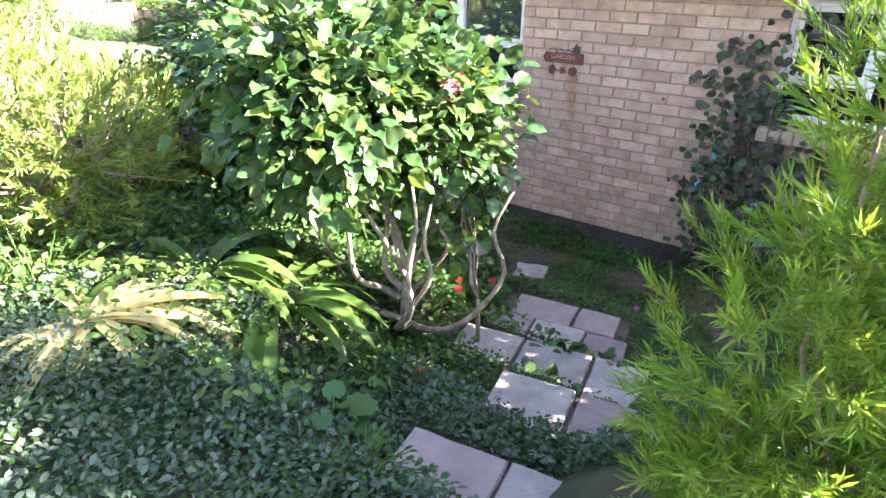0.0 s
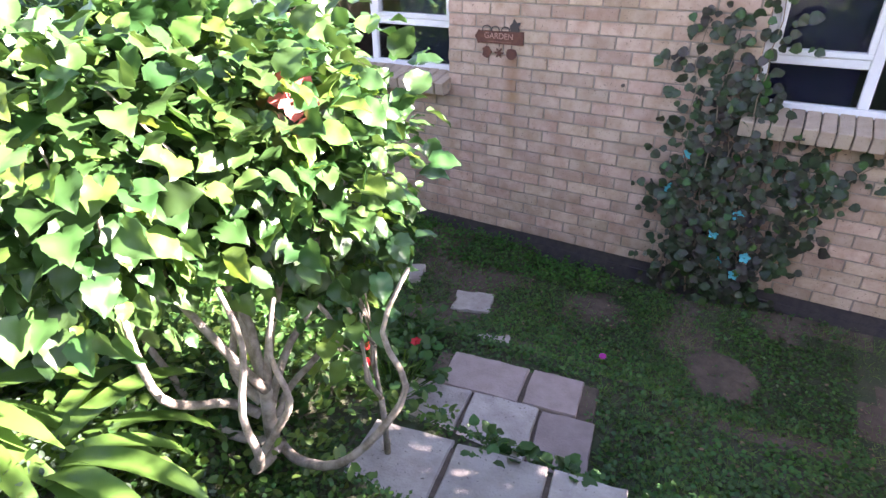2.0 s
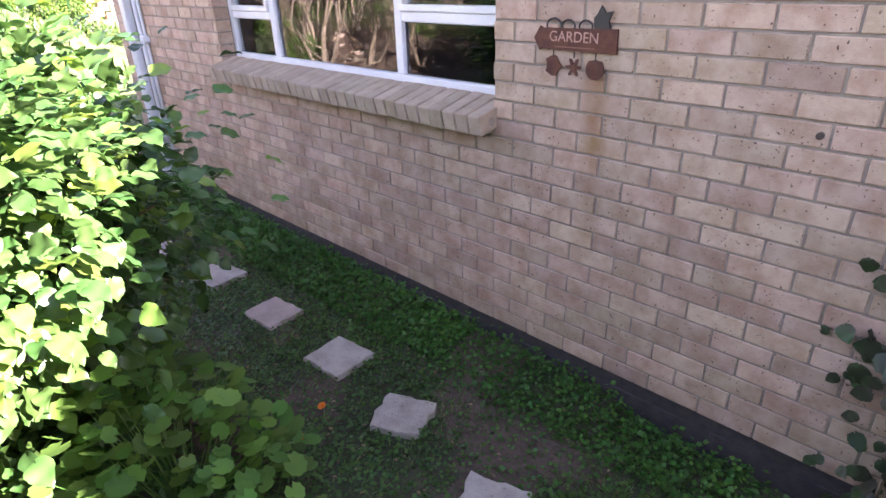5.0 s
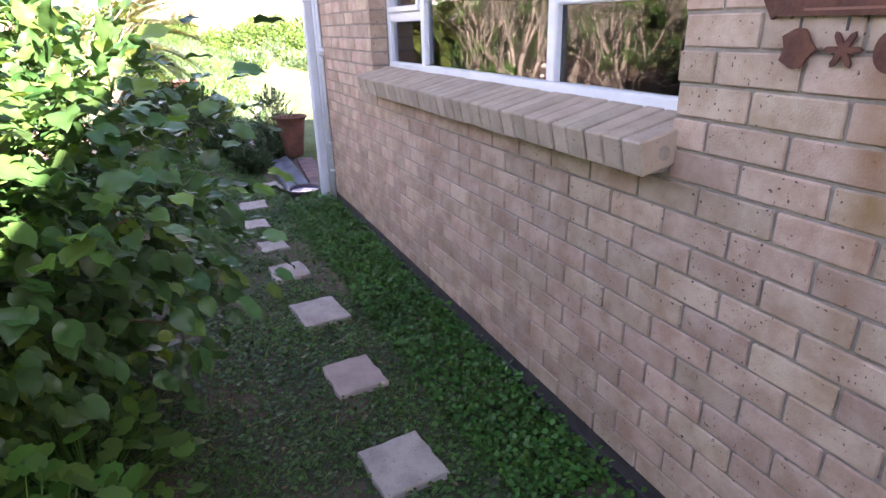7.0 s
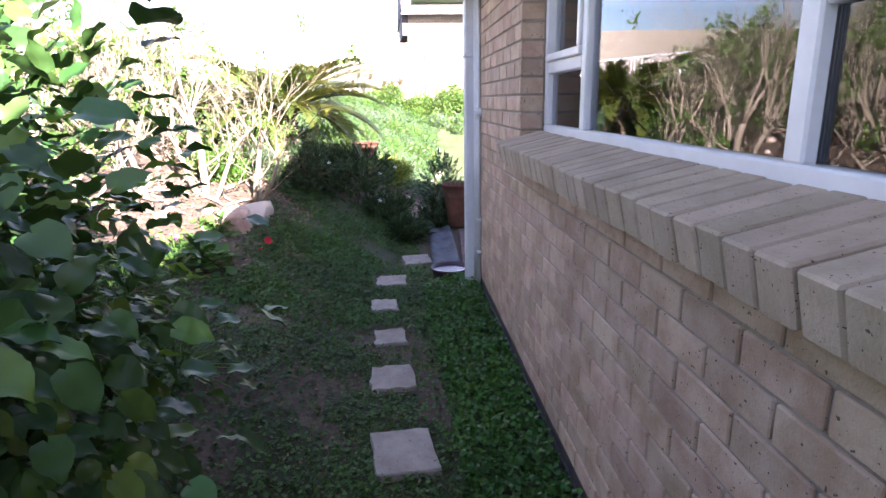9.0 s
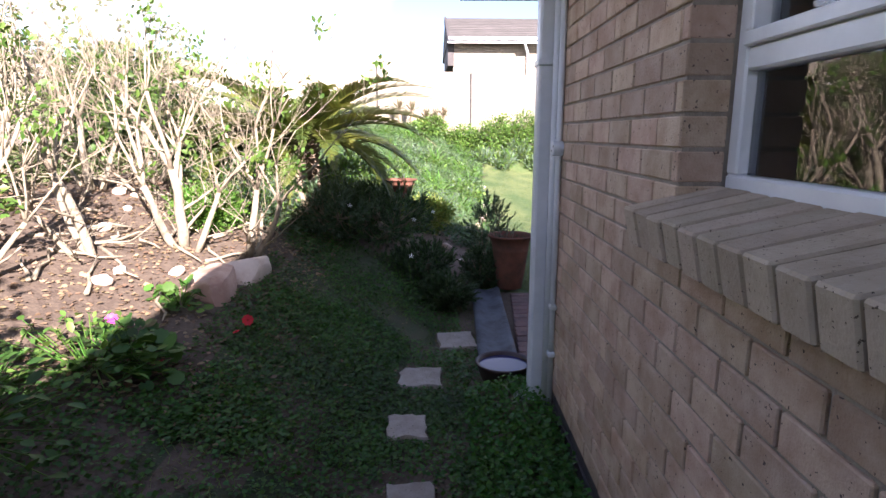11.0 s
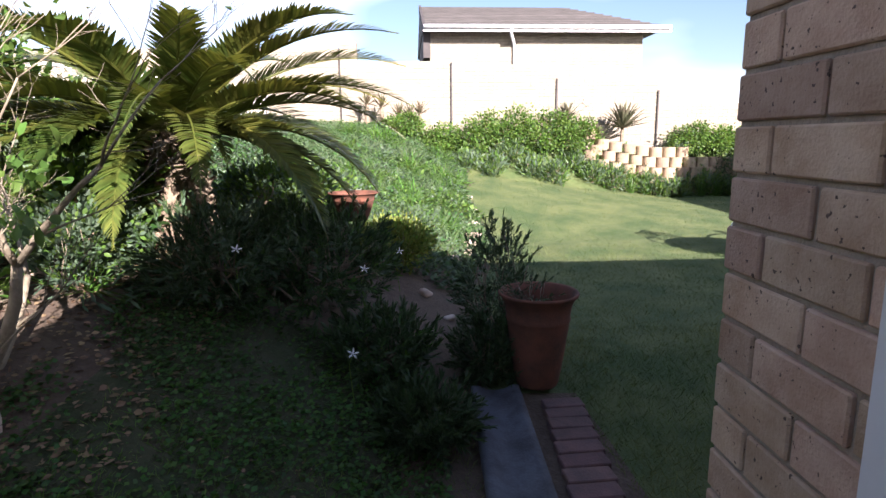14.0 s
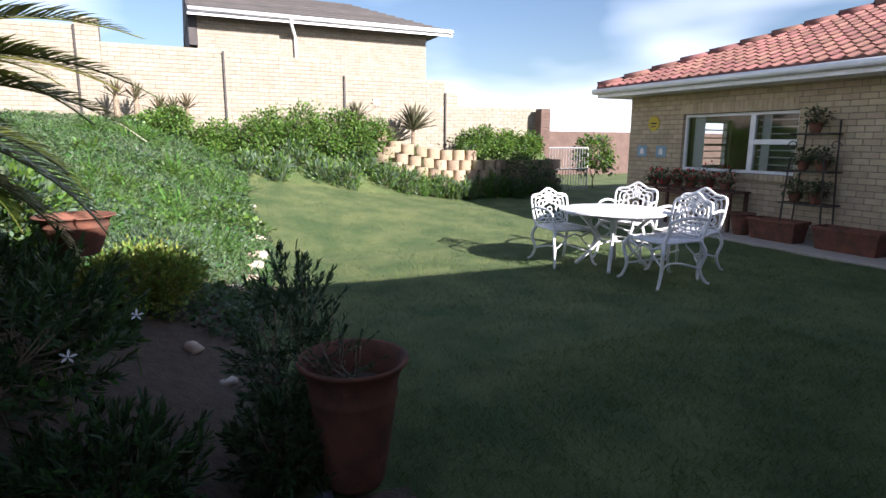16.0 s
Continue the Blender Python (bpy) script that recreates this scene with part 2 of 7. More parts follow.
# ---- materials ----
def material(name, colour, rough=0.7, metal=0.0, vary=0.0, noise_scale=0.0, second=None, bump=0.0, bump_scale=80.0, spec=0.5,
             island=False, per_object=False, speckle=None, fleck_scale=140.0, streak=None):
    """A principled material: two colours mixed by noise, brightness varied by piece, fine relief."""
    m = bpy.data.materials.new(name)
    m.use_nodes = True
    nt, ln = m.node_tree.nodes, m.node_tree.links
    b = nt["Principled BSDF"]
    b.inputs["Roughness"].default_value, b.inputs["Metallic"].default_value = rough, metal
    b.inputs["Specular IOR Level"].default_value = spec
    c = nt.new("ShaderNodeRGB")
    c.outputs[0].default_value = (*colour, 1)
    out = c.outputs[0]
    t = nt.new("ShaderNodeNewGeometry")
    vec = t.outputs["Position"]
    if second is not None:
        nz = nt.new("ShaderNodeTexNoise")
        nz.inputs["Scale"].default_value, nz.inputs["Detail"].default_value, nz.inputs["Roughness"].default_value = noise_scale, 8.0, 0.65
        ln.new(vec, nz.inputs["Vector"])
        r = nt.new("ShaderNodeMapRange")
        r.inputs["From Min"].default_value, r.inputs["From Max"].default_value = 0.38, 0.64
        ln.new(nz.outputs["Fac"], r.inputs["Value"])
        mx = nt.new("ShaderNodeMix")
        mx.data_type = "RGBA"
        mx.inputs[7].default_value = (*second, 1)
        ln.new(r.outputs["Result"], mx.inputs["Factor"])
        ln.new(out, mx.inputs[6])
        out = mx.outputs[2]
    if speckle is not None:
        nz = nt.new("ShaderNodeTexNoise")
        nz.inputs["Scale"].default_value, nz.inputs["Detail"].default_value = fleck_scale, 2.0
        ln.new(vec, nz.inputs["Vector"])
        r = nt.new("ShaderNodeMapRange")
        r.inputs["From Min"].default_value, r.inputs["From Max"].default_value = 0.675, 0.71
        ln.new(nz.outputs["Fac"], r.inputs["Value"])
        mx = nt.new("ShaderNodeMix")
        mx.data_type = "RGBA"
        mx.inputs[7].default_value = (*speckle, 1)
        ln.new(r.outputs["Result"], mx.inputs["Factor"])
        ln.new(out, mx.inputs[6])
        out = mx.outputs[2]
    if streak is not None:
        # a rust run below a fixing: (x, half width, top, bottom, colour)
        sx, half, top, bottom, rust = streak
        sep = nt.new("ShaderNodeSeparateXYZ")
        ln.new(vec, sep.inputs[0])
        wob = nt.new("ShaderNodeTexNoise")
        wob.inputs["Scale"].default_value, wob.inputs["Detail"].default_value = 14.0, 4.0
        ln.new(vec, wob.inputs["Vector"])

        def mth(op, a, b, clamp=False):
            k = nt.new("ShaderNodeMath")
            k.operation, k.use_clamp = op, clamp
            for i, v in enumerate((a, b)):
                if isinstance(v, (int, float)):
                    k.inputs[i].default_value = v
                else:
                    ln.new(v, k.inputs[i])
            return k.outputs[0]

        dx = mth("ABSOLUTE", mth("SUBTRACT", sep.outputs["X"], sx), 0)
        side = mth("SUBTRACT", 1.0, mth("DIVIDE", dx, half), True)
        low = mth("DIVIDE", mth("SUBTRACT", sep.outputs["Z"], bottom), (top - bottom) * 0.7, True)
        high = mth("DIVIDE", mth("SUBTRACT", top, sep.outputs["Z"]), 0.03, True)
        amount = mth("MULTIPLY", mth("MULTIPLY", mth("MULTIPLY", side, low), high), mth("MULTIPLY", wob.outputs["Fac"], 1.5), True)
        mx = nt.new("ShaderNodeMix")
        mx.data_type = "RGBA"
        mx.inputs[7].default_value = (*rust, 1)
        ln.new(amount, mx.inputs["Factor"])
        ln.new(out, mx.inputs[6])
        out = mx.outputs[2]
    if vary:
        hs = nt.new("ShaderNodeHueSaturation")
        if island:
            g = nt.new("ShaderNodeNewGeometry")
            src = g.outputs["Random Per Island"]
        else:
            g = nt.new("ShaderNodeObjectInfo")
            src = g.outputs["Random"]
        r = nt.new("ShaderNodeMapRange")
        r.inputs["To Min"].default_value, r.inputs["To Max"].default_value = 1 - vary, 1 + vary
        ln.new(src, r.inputs["Value"])
        ln.new(r.outputs["Result"], hs.inputs["Value"])
        r2 = nt.new("ShaderNodeMath")
        r2.operation = "MULTIPLY"
        r2.inputs[1].default_value = 7.31
        ln.new(src, r2.inputs[0])
        r3 = nt.new("ShaderNodeMath")
        r3.operation = "FRACT"
        ln.new(r2.outputs[0], r3.inputs[0])
        r4 = nt.new("ShaderNodeMapRange")
        r4.inputs["To Min"].default_value, r4.inputs["To Max"].default_value = 0.5 - 0.06 * vary, 0.5 + 0.06 * vary
        ln.new(r3.outputs[0], r4.inputs["Value"])
        ln.new(r4.outputs["Result"], hs.inputs["Hue"])
        ln.new(out, hs.inputs["Color"])
        out = hs.outputs["Color"]
    ln.new(out, b.inputs["Base Color"])
    if bump:
        nz = nt.new("ShaderNodeTexNoise")
        nz.inputs["Scale"].default_value, nz.inputs["Detail"].default_value = bump_scale, 6.0
        ln.new(vec, nz.inputs["Vector"])
        bp = nt.new("ShaderNodeBump")
        bp.inputs["Strength"].default_value, bp.inputs["Distance"].default_value = bump, 0.01
        ln.new(nz.outputs["Fac"], bp.inputs["Height"])
        ln.new(bp.outputs["Normal"], b.inputs["Normal"])
    return m


def foliage(name, colour, second=None, vary=0.35, gloss=0.4, thin=0.4, scale=3.0):
    """Leaves: light passes through them in part."""
    m = material(name, colour, rough=gloss, vary=vary, island=True, second=second, noise_scale=scale, spec=0.4)
    nt, ln = m.node_tree.nodes, m.node_tree.links
    b, o = nt["Principled BSDF"], nt["Material Output"]
    src = b.inputs["Base Color"].links[0].from_socket
    tr = nt.new("ShaderNodeBsdfTranslucent")
    hs = nt.new("ShaderNodeHueSaturation")
    hs.inputs["Hue"].default_value, hs.inputs["Saturation"].default_value, hs.inputs["Value"].default_value = 0.475, 1.1, 1.45
    ln.new(src, hs.inputs["Color"])
    ln.new(hs.outputs["Color"], tr.inputs["Color"])
    mx = nt.new("ShaderNodeMixShader")
    mx.inputs[0].default_value = thin
    ln.new(b.outputs[0], mx.inputs[1])
    ln.new(tr.outputs[0], mx.inputs[2])
    ln.new(mx.outputs[0], o.inputs["Surface"])
    return m


BRICK_A = dict(colour=(0.50, 0.37, 0.285), second=(0.36, 0.235, 0.165), noise_scale=8.0, rough=0.85, vary=0.16, speckle=(0.09, 0.06, 0.05), fleck_scale=85.0, bump=0.35, bump_scale=160, streak=(-1.94, 0.075, 1.63, 0.75, (0.22, 0.11, 0.035)))
M_BRICK = material("face_brick", **BRICK_A)
M_BRICK_ISL = material("face_brick_joined", island=True, **BRICK_A)
M_MORTAR = material("mortar", (0.33, 0.28, 0.235), 0.95, second=(0.23, 0.19, 0.16), noise_scale=12, bump=0.5, bump_scale=120)
M_CREAM = material("cream_brick", (0.305, 0.268, 0.21), 0.85, vary=0.10, island=True, second=(0.25, 0.215, 0.165), noise_scale=5, bump=0.2)
M_CREAM_MORTAR = material("cream_mortar", (0.22, 0.19, 0.155), 0.95, second=(0.17, 0.145, 0.118), noise_scale=9)
M_DAMP = material("damp_course", (0.035, 0.028, 0.035), 0.7, second=(0.06, 0.05, 0.05), noise_scale=20, bump=0.3)
M_PLINTH = material("plinth_plaster", (0.16, 0.14, 0.12), 0.9, second=(0.09, 0.08, 0.07), noise_scale=9, bump=0.4)
M_WHITE = material("white_frame", (0.78, 0.78, 0.80), 0.35, second=(0.68, 0.68, 0.70), noise_scale=4)
M_PIPE = material("white_pipe", (0.66, 0.68, 0.72), 0.4, second=(0.55, 0.57, 0.60), noise_scale=3)
M_SLAB = material("paving_slab", (0.40, 0.35, 0.31), 0.9, vary=0.16, second=(0.29, 0.245, 0.215), noise_scale=9, bump=0.5, bump_scale=90, speckle=(0.16, 0.13, 0.11), fleck_scale=60)
M_SLAB_PINK = material("pink_paving_slab", (0.37, 0.285, 0.255), 0.9, vary=0.14, second=(0.27, 0.21, 0.185), noise_scale=6, bump=0.5, bump_scale=90)
M_SOIL = material("soil", (0.075, 0.052, 0.038), 0.95, second=(0.115, 0.084, 0.06), noise_scale=14, bump=1.0, bump_scale=45)
M_LAWN = material("lawn_ground", (0.045, 0.082, 0.022), 0.95, second=(0.115, 0.14, 0.048), noise_scale=1.6, bump=1.0, bump_scale=90)
M_COVER = material("ground_cover_base", (0.035, 0.05, 0.018), 0.95, second=(0.06, 0.055, 0.03), noise_scale=5, bump=1.0, bump_scale=60)
M_TERRACOTTA = material("terracotta", (0.19, 0.07, 0.042), 0.85, second=(0.085, 0.042, 0.028), noise_scale=7, bump=0.2)
M_ROCK = material("pale_rock", (0.62, 0.52, 0.44), 0.85, second=(0.46, 0.33, 0.25), noise_scale=4, bump=0.6, bump_scale=22)
M_ROCK_PINK = material("pinkish_rock", (0.50, 0.36, 0.29), 0.85, second=(0.33, 0.20, 0.15), noise_scale=5, bump=0.7, bump_scale=22)
M_BARK_PALE = material("pale_bark", (0.30, 0.255, 0.185), 0.9, second=(0.19, 0.155, 0.11), noise_scale=14, bump=0.6, bump_scale=60)
M_BARK = material("brown_bark", (0.17, 0.125, 0.085), 0.9, second=(0.28, 0.22, 0.16), noise_scale=18, bump=0.6, bump_scale=60)
M_BARK_GREY = material("greyish_bark", (0.36, 0.31, 0.25), 0.9, second=(0.17, 0.14, 0.10), noise_scale=20, bump=0.6, bump_scale=60)
M_STEM_RED = material("reddish_stem", (0.13, 0.06, 0.035), 0.7)
M_TILE = material("red_roof_tile", (0.235, 0.105, 0.085), 0.85, vary=0.25, island=True, second=(0.17, 0.075, 0.062), noise_scale=2.5, bump=0.2)
M_ROOF_GREY = material("grey_roof_tile", (0.065, 0.058, 0.057), 0.8, vary=0.15, island=True, second=(0.048, 0.044, 0.042), noise_scale=2)
M_IRON = material("white_cast_iron", (0.80, 0.80, 0.82), 0.4, second=(0.66, 0.66, 0.68), noise_scale=10)
M_BLACK = material("black_metal", (0.02, 0.02, 0.022), 0.5, second=(0.05, 0.035, 0.03), noise_scale=9)
M_RUST = material("rusted_sign", (0.075, 0.022, 0.014), 0.75, second=(0.13, 0.045, 0.022), noise_scale=22, bump=0.4)
M_DARK = material("dark_interior", (0.03, 0.03, 0.035), 0.9)
M_CURTAIN = material("blue_curtain", (0.055, 0.05, 0.12), 0.9, second=(0.09, 0.08, 0.17), noise_scale=3)
M_WALLIN = material("room_wall", (0.34, 0.33, 0.32), 0.9, second=(0.29, 0.28, 0.27), noise_scale=3)

M_HIB = foliage("hibiscus_leaf", (0.05, 0.115, 0.027), second=(0.03, 0.078, 0.02), thin=0.2, gloss=0.4)
M_HIB_Y = foliage("young_leaf", (0.135, 0.235, 0.045), second=(0.085, 0.165, 0.032), thin=0.38, gloss=0.38)
M_FEATHER = foliage("feathery_leaf", (0.10, 0.22, 0.035), second=(0.07, 0.16, 0.025), thin=0.4, gloss=0.45)
M_PLUME = foliage("plume_leaf", (0.16, 0.29, 0.04), second=(0.12, 0.24, 0.03), thin=0.45, gloss=0.45)
M_OLIVE = foliage("yellow_green_needles", (0.22, 0.26, 0.06), second=(0.14, 0.19, 0.04), thin=0.35, gloss=0.5)
M_COVER_LEAF = foliage("ground_cover_leaf", (0.05, 0.135, 0.024), second=(0.035, 0.08, 0.02), thin=0.3, gloss=0.5, scale=1.2)
M_GERANIUM = foliage("geranium_leaf", (0.09, 0.19, 0.03), second=(0.06, 0.14, 0.025), thin=0.3, gloss=0.6)
M_GREY_LEAF = foliage("grey_green_leaf", (0.10, 0.15, 0.10), second=(0.07, 0.115, 0.06), thin=0.25, gloss=0.6)
M_STRAP = foliage("strap_leaf", (0.095, 0.20, 0.035), second=(0.065, 0.15, 0.03), thin=0.35, gloss=0.35)
M_YELLOW = foliage("withered_yellow_leaf", (0.62, 0.58, 0.24), second=(0.50, 0.48, 0.17), thin=0.3, gloss=0.5)
M_LITTER = foliage("dry_leaf", (0.24, 0.17, 0.10), second=(0.15, 0.10, 0.06), thin=0.1, gloss=0.8)
M_GRASS = foliage("grass_blade", (0.058, 0.105, 0.028), second=(0.14, 0.165, 0.055), thin=0.3, gloss=0.6, scale=0.8)
M_PATHGRASS = foliage("path_grass_blade", (0.08, 0.20, 0.035), second=(0.12, 0.18, 0.045), thin=0.35, gloss=0.6, scale=1.5)
M_BANK = foliage("bank_grass_blade", (0.09, 0.17, 0.055), second=(0.13, 0.18, 0.09), thin=0.3, gloss=0.6, scale=0.8)
M_STRIP = foliage("clover_leaf", (0.05, 0.165, 0.025), second=(0.035, 0.12, 0.02), thin=0.3, gloss=0.5, scale=1.5)
M_DRYGREEN = foliage("dry_olive_leaf", (0.075, 0.12, 0.04), second=(0.12, 0.11, 0.05), thin=0.2, gloss=0.7, scale=2.0)
M_DARKLEAF = foliage("dark_leaf", (0.03, 0.062, 0.022), second=(0.045, 0.08, 0.03), thin=0.25, gloss=0.45)
M_IVY = foliage("ivy_leaf", (0.035, 0.075, 0.028), second=(0.05, 0.035, 0.035), thin=0.2, gloss=0.4, scale=5.0)
M_CYCAD = foliage("cycad_leaf", (0.06, 0.105, 0.022), second=(0.15, 0.16, 0.035), thin=0.25, gloss=0.35, scale=0.9)
M_HEDGE = foliage("hedge_leaf", (0.10, 0.19, 0.035), second=(0.075, 0.14, 0.03), thin=0.35, gloss=0.45, scale=1.5)
M_BROM = foliage("bromeliad_leaf", (0.11, 0.075, 0.045), second=(0.09, 0.10, 0.05), thin=0.1, gloss=0.5)
M_ALOE = foliage("aloe_leaf", (0.085, 0.10, 0.055), second=(0.11, 0.09, 0.06), thin=0.05, gloss=0.5)


def petal(name, colour):
    return foliage(name, colour, vary=0.12, thin=0.4, gloss=0.5)


M_RED = petal("red_petal", (0.62, 0.045, 0.03))
M_CORAL = petal("coral_petal", (0.78, 0.19, 0.14))
M_ORANGE = petal("orange_petal", (0.85, 0.30, 0.02))
M_BLUE = petal("turquoise_petal", (0.10, 0.50, 0.60))
M_WHITEPETAL = petal("white_petal", (0.75, 0.75, 0.78))
M_PINK = petal("pink_petal", (0.55, 0.06, 0.35))


def glass_material():
    m = bpy.data.materials.new("window_glass")
    m.use_nodes = True
    nt, ln = m.node_tree.nodes, m.node_tree.links
    o = nt["Material Output"]
    nt.remove(nt["Principled BSDF"])
    gl, tr, fr, mx = (nt.new(k) for k in ("ShaderNodeBsdfGlossy", "ShaderNodeBsdfTransparent", "ShaderNodeFresnel", "ShaderNodeMixShader"))
    gl.inputs["Roughness"].default_value = 0.015
    gl.inputs["Color"].default_value = (0.95, 0.97, 1, 1)
    tr.inputs["Color"].default_value = (0.75, 0.78, 0.80, 1)
    fr.inputs["IOR"].default_value = 1.75
    ln.new(fr.outputs[0], mx.inputs[0])
    ln.new(tr.outputs[0], mx.inputs[1])
    ln.new(gl.outputs[0], mx.inputs[2])
    ln.new(mx.outputs[0], o.inputs["Surface"])
    return m


M_GLASS = glass_material()

# ---- ground ----
EDGE_X = [-60, -21, -20, -17.5, -14, -11.5, -9.5, -8, -6, -2.2, -1.6, 60]
EDGE_Y = [6.3, 6.3, 6.1, 5.75, 5.75, 5.1, 4.9, 4.5, 4.2, 4.1, 4.0, 3.95]


def smooth_step(a, b, x):
    t = np.clip((x - a) / (b - a), 0, 1)
    return t * t * (3 - 2 * t)


def edge(x):
    """Where the lawn meets the foot of the planted bank."""
    return np.interp(x, EDGE_X, EDGE_Y)


def height(x, y):
    """The ground's height."""
    x, y = np.asarray(x, float), np.asarray(y, float)
    lawn = 0.13 * np.clip(-x - 14.5, 0, 6.2) * np.clip((10.5 - y) / 4.5, 0, 1.15) + 0.02 * np.clip(-x - 15, 0, 6)
    d = np.maximum(0, edge(x) - y)
    west = smooth_step(-9, -14, x)
    slope = 0.40 - 0.02 * west
    knee = 2.8 - 0.8 * west
    bank = slope * np.minimum(d, knee) + (0.14 - 0.09 * west) * np.clip(d - knee, 0, 8)
    bank = bank + 0.10 * smooth_step(4.6, 4.98, y) * smooth_step(-7.6, -6.8, x)
    bank = np.where(d > 0, bank * smooth_step(0, 0.5, d) ** 0.5, bank)
    z = lawn + bank
    # the terrace behind the stacked blocks
    terrace = smooth_step(-19.95, -20.15, x) * smooth_step(8.4, 9.0, y) * smooth_step(14.0, 13.6, y)
    z = z + terrace * np.clip(1.15 - z, 0, 2)
    hedge_bed = smooth_step(-19.2, -20.4, x) * smooth_step(5.4, 6.2, y) * smooth_step(9.4, 8.6, y)
    z = z + hedge_bed * np.clip(1.25 - z, 0, 2)
    # the flight of slabs is let into the bank
    flight = smooth_step(-1.75, -1.55, x) * smooth_step(-0.2, -0.4, x)
    tread = np.interp(y, [0.9, 1.0, 1.52, 1.56, 2.0, 2.04, 2.55, 2.6, 3.42, 3.5, 4.1], [1.02, 0.90, 0.88, 0.72, 0.70, 0.57, 0.54, 0.37, 0.35, 0.22, 0.03])
    z = z + flight * smooth_step(0.8, 1.0, y) * (np.minimum(tread, 9) - z)
    fade = smooth_step(60, 25, np.abs(x + 8)) * smooth_step(-60, -25, y)
    return z * fade


def lumps(x, y, z, amount):
    return amount * noise.noise(Vector((x * 1.7, y * 1.7, z)))


def ground():
    xs = np.concatenate([[-900, -400, -150, -60, -40, -30], np.arange(-25, -14, 0.25), np.arange(-14, 2.0, 0.1), [2.2, 2.6, 3, 4, 6, 10, 25, 60, 150, 400, 900]])
    ys = np.concatenate([[-900, -400, -150, -60, -30, -18, -12, -9, -7], np.arange(-6, -1, 0.25), np.arange(-1, 7, 0.1), np.arange(7, 15, 0.25), [16, 20, 30, 60, 150, 400, 900]])
    X, Y = np.meshgrid(xs, ys)
    Z = height(X, Y)
    nx, ny = len(xs), len(ys)
    near = (np.abs(X + 10) < 16) & (np.abs(Y - 4) < 12)
    for j in range(ny):
        for i in range(nx):
            if near[j, i]:
                Z[j, i] += lumps(X[j, i], Y[j, i], 0.0, 0.02) + lumps(X[j, i] * 4, Y[j, i] * 4, 3.0, 0.012)
    V = np.stack([X, Y, Z], axis=2).reshape(-1, 3)
    b = Build()
    b.v.append(V)
    b.n = len(V)
    kinds = []
    for j in range(ny - 1):
        for i in range(nx - 1):
            b.f.append((j * nx + i, j * nx + i + 1, (j + 1) * nx + i + 1, (j + 1) * nx + i))
            cx, cy = (xs[i] + xs[i + 1]) / 2, (ys[j] + ys[j + 1]) / 2
            e = float(edge(cx)) + 0.25 * noise.noise(Vector((cx * 1.5, cy * 1.5, 7)))
            if -9.4 < cx < -7.3 and 4.45 < cy < 5.5 or -11.4 < cx <= -9.4 and 4.25 < cy < 5.0:
                kinds.append(1)
            elif cx > -7.9 and cy > 3.4 + 0.3 * noise.noise(Vector((cx * 2, cy * 2, 2))):
                kinds.append(1 if noise.noise(Vector((cx * 1.9, cy * 1.9, 5))) < -0.12 else 2)
            elif cy > e:
                kinds.append(0)
            elif -9.6 < cx < -5.2 and 1.0 < cy < 3.25 or -14 < cx <= -9.6 and cy > e - 1.3:
                kinds.append(1)
            else:
                kinds.append(2)
    me = b.mesh("ground", [M_LAWN, M_SOIL, M_COVER], True)
    me.polygons.foreach_set("material_index", kinds)
    return tagged(new("ground", me), "grass lawn, soil beds and a planted bank", "ground", kind="structure")


ground()

# ---- brick walls ----
COURSE, PITCH = 0.088, 0.232


def cut(u0, u1, holes):
    """The stretch u0..u1 less the holes."""
    out = [(u0, u1)]
    for a, b in holes:
        nxt = []
        for p, q in out:
            if b <= p or a >= q:
                nxt.append((p, q))
                continue
            if a > p:
                nxt.append((p, a))
            if b < q:
                nxt.append((b, q))
        out = nxt
    return out


def slab_with_holes(b, u0, u1, y0, y1, z0, z1, holes):
    us = sorted({u0, u1, *[h[0] for h in holes], *[h[1] for h in holes]})
    zs = sorted({z0, z1, *[h[2] for h in holes], *[h[3] for h in holes]})
    us, zs = [u for u in us if u0 <= u <= u1], [z for z in zs if z0 <= z <= z1]
    for a, c in zip(us, us[1:]):
        for d, e in zip(zs, zs[1:]):
            if not any(h[0] < (a + c) / 2 < h[1] and h[2] < (d + e) / 2 < h[3] for h in holes):
                b.box(a, c, y0, y1, d, e)


def brick_layout(u0, u1, z0, z1, holes, course, pitch, joint, seed, shift=0.0):
    rng = random.Random(seed)
    rows = int(round((z1 - z0) / course))
    for r in range(rows):
        za, zb = z0 + r * course, z0 + (r + 1) * course - joint
        hs = [(h[0], h[1]) for h in holes if h[2] < zb - 0.01 and h[3] > za + 0.01]
        start = u0 - (pitch / 2 if r % 2 else 0) - pitch + shift % pitch
        k = 0
        while start + k * pitch < u1:
            a = max(u0, start + k * pitch)
            c = min(u1, start + (k + 1) * pitch - joint)
            k += 1
            if c - a < 0.02:
                continue
            for p, q in cut(a, c, hs):
                if q - p > 0.02:
                    yield p, q, za, zb, rng


def joined_bricks(name, parent, u0, u1, z0, z1, holes, mat, course=COURSE, pitch=PITCH, seed=1, skip=None, depth=0.11, proud=0.008, label=""):
    b = Build()
    for p, q, za, zb, rng in brick_layout(u0, u1, z0, z1, holes, course, pitch, 0.010, seed):
        if skip and skip(p, q, za, zb):
            continue
        e = rng.uniform(-0.0015, 0.002)
        b.chamfer(p, q, -proud - e, depth, za, zb, 0.0035)
    ob = part(name, b, mat, parent, label)
    tagged(ob, kind="stuff")
    return ob


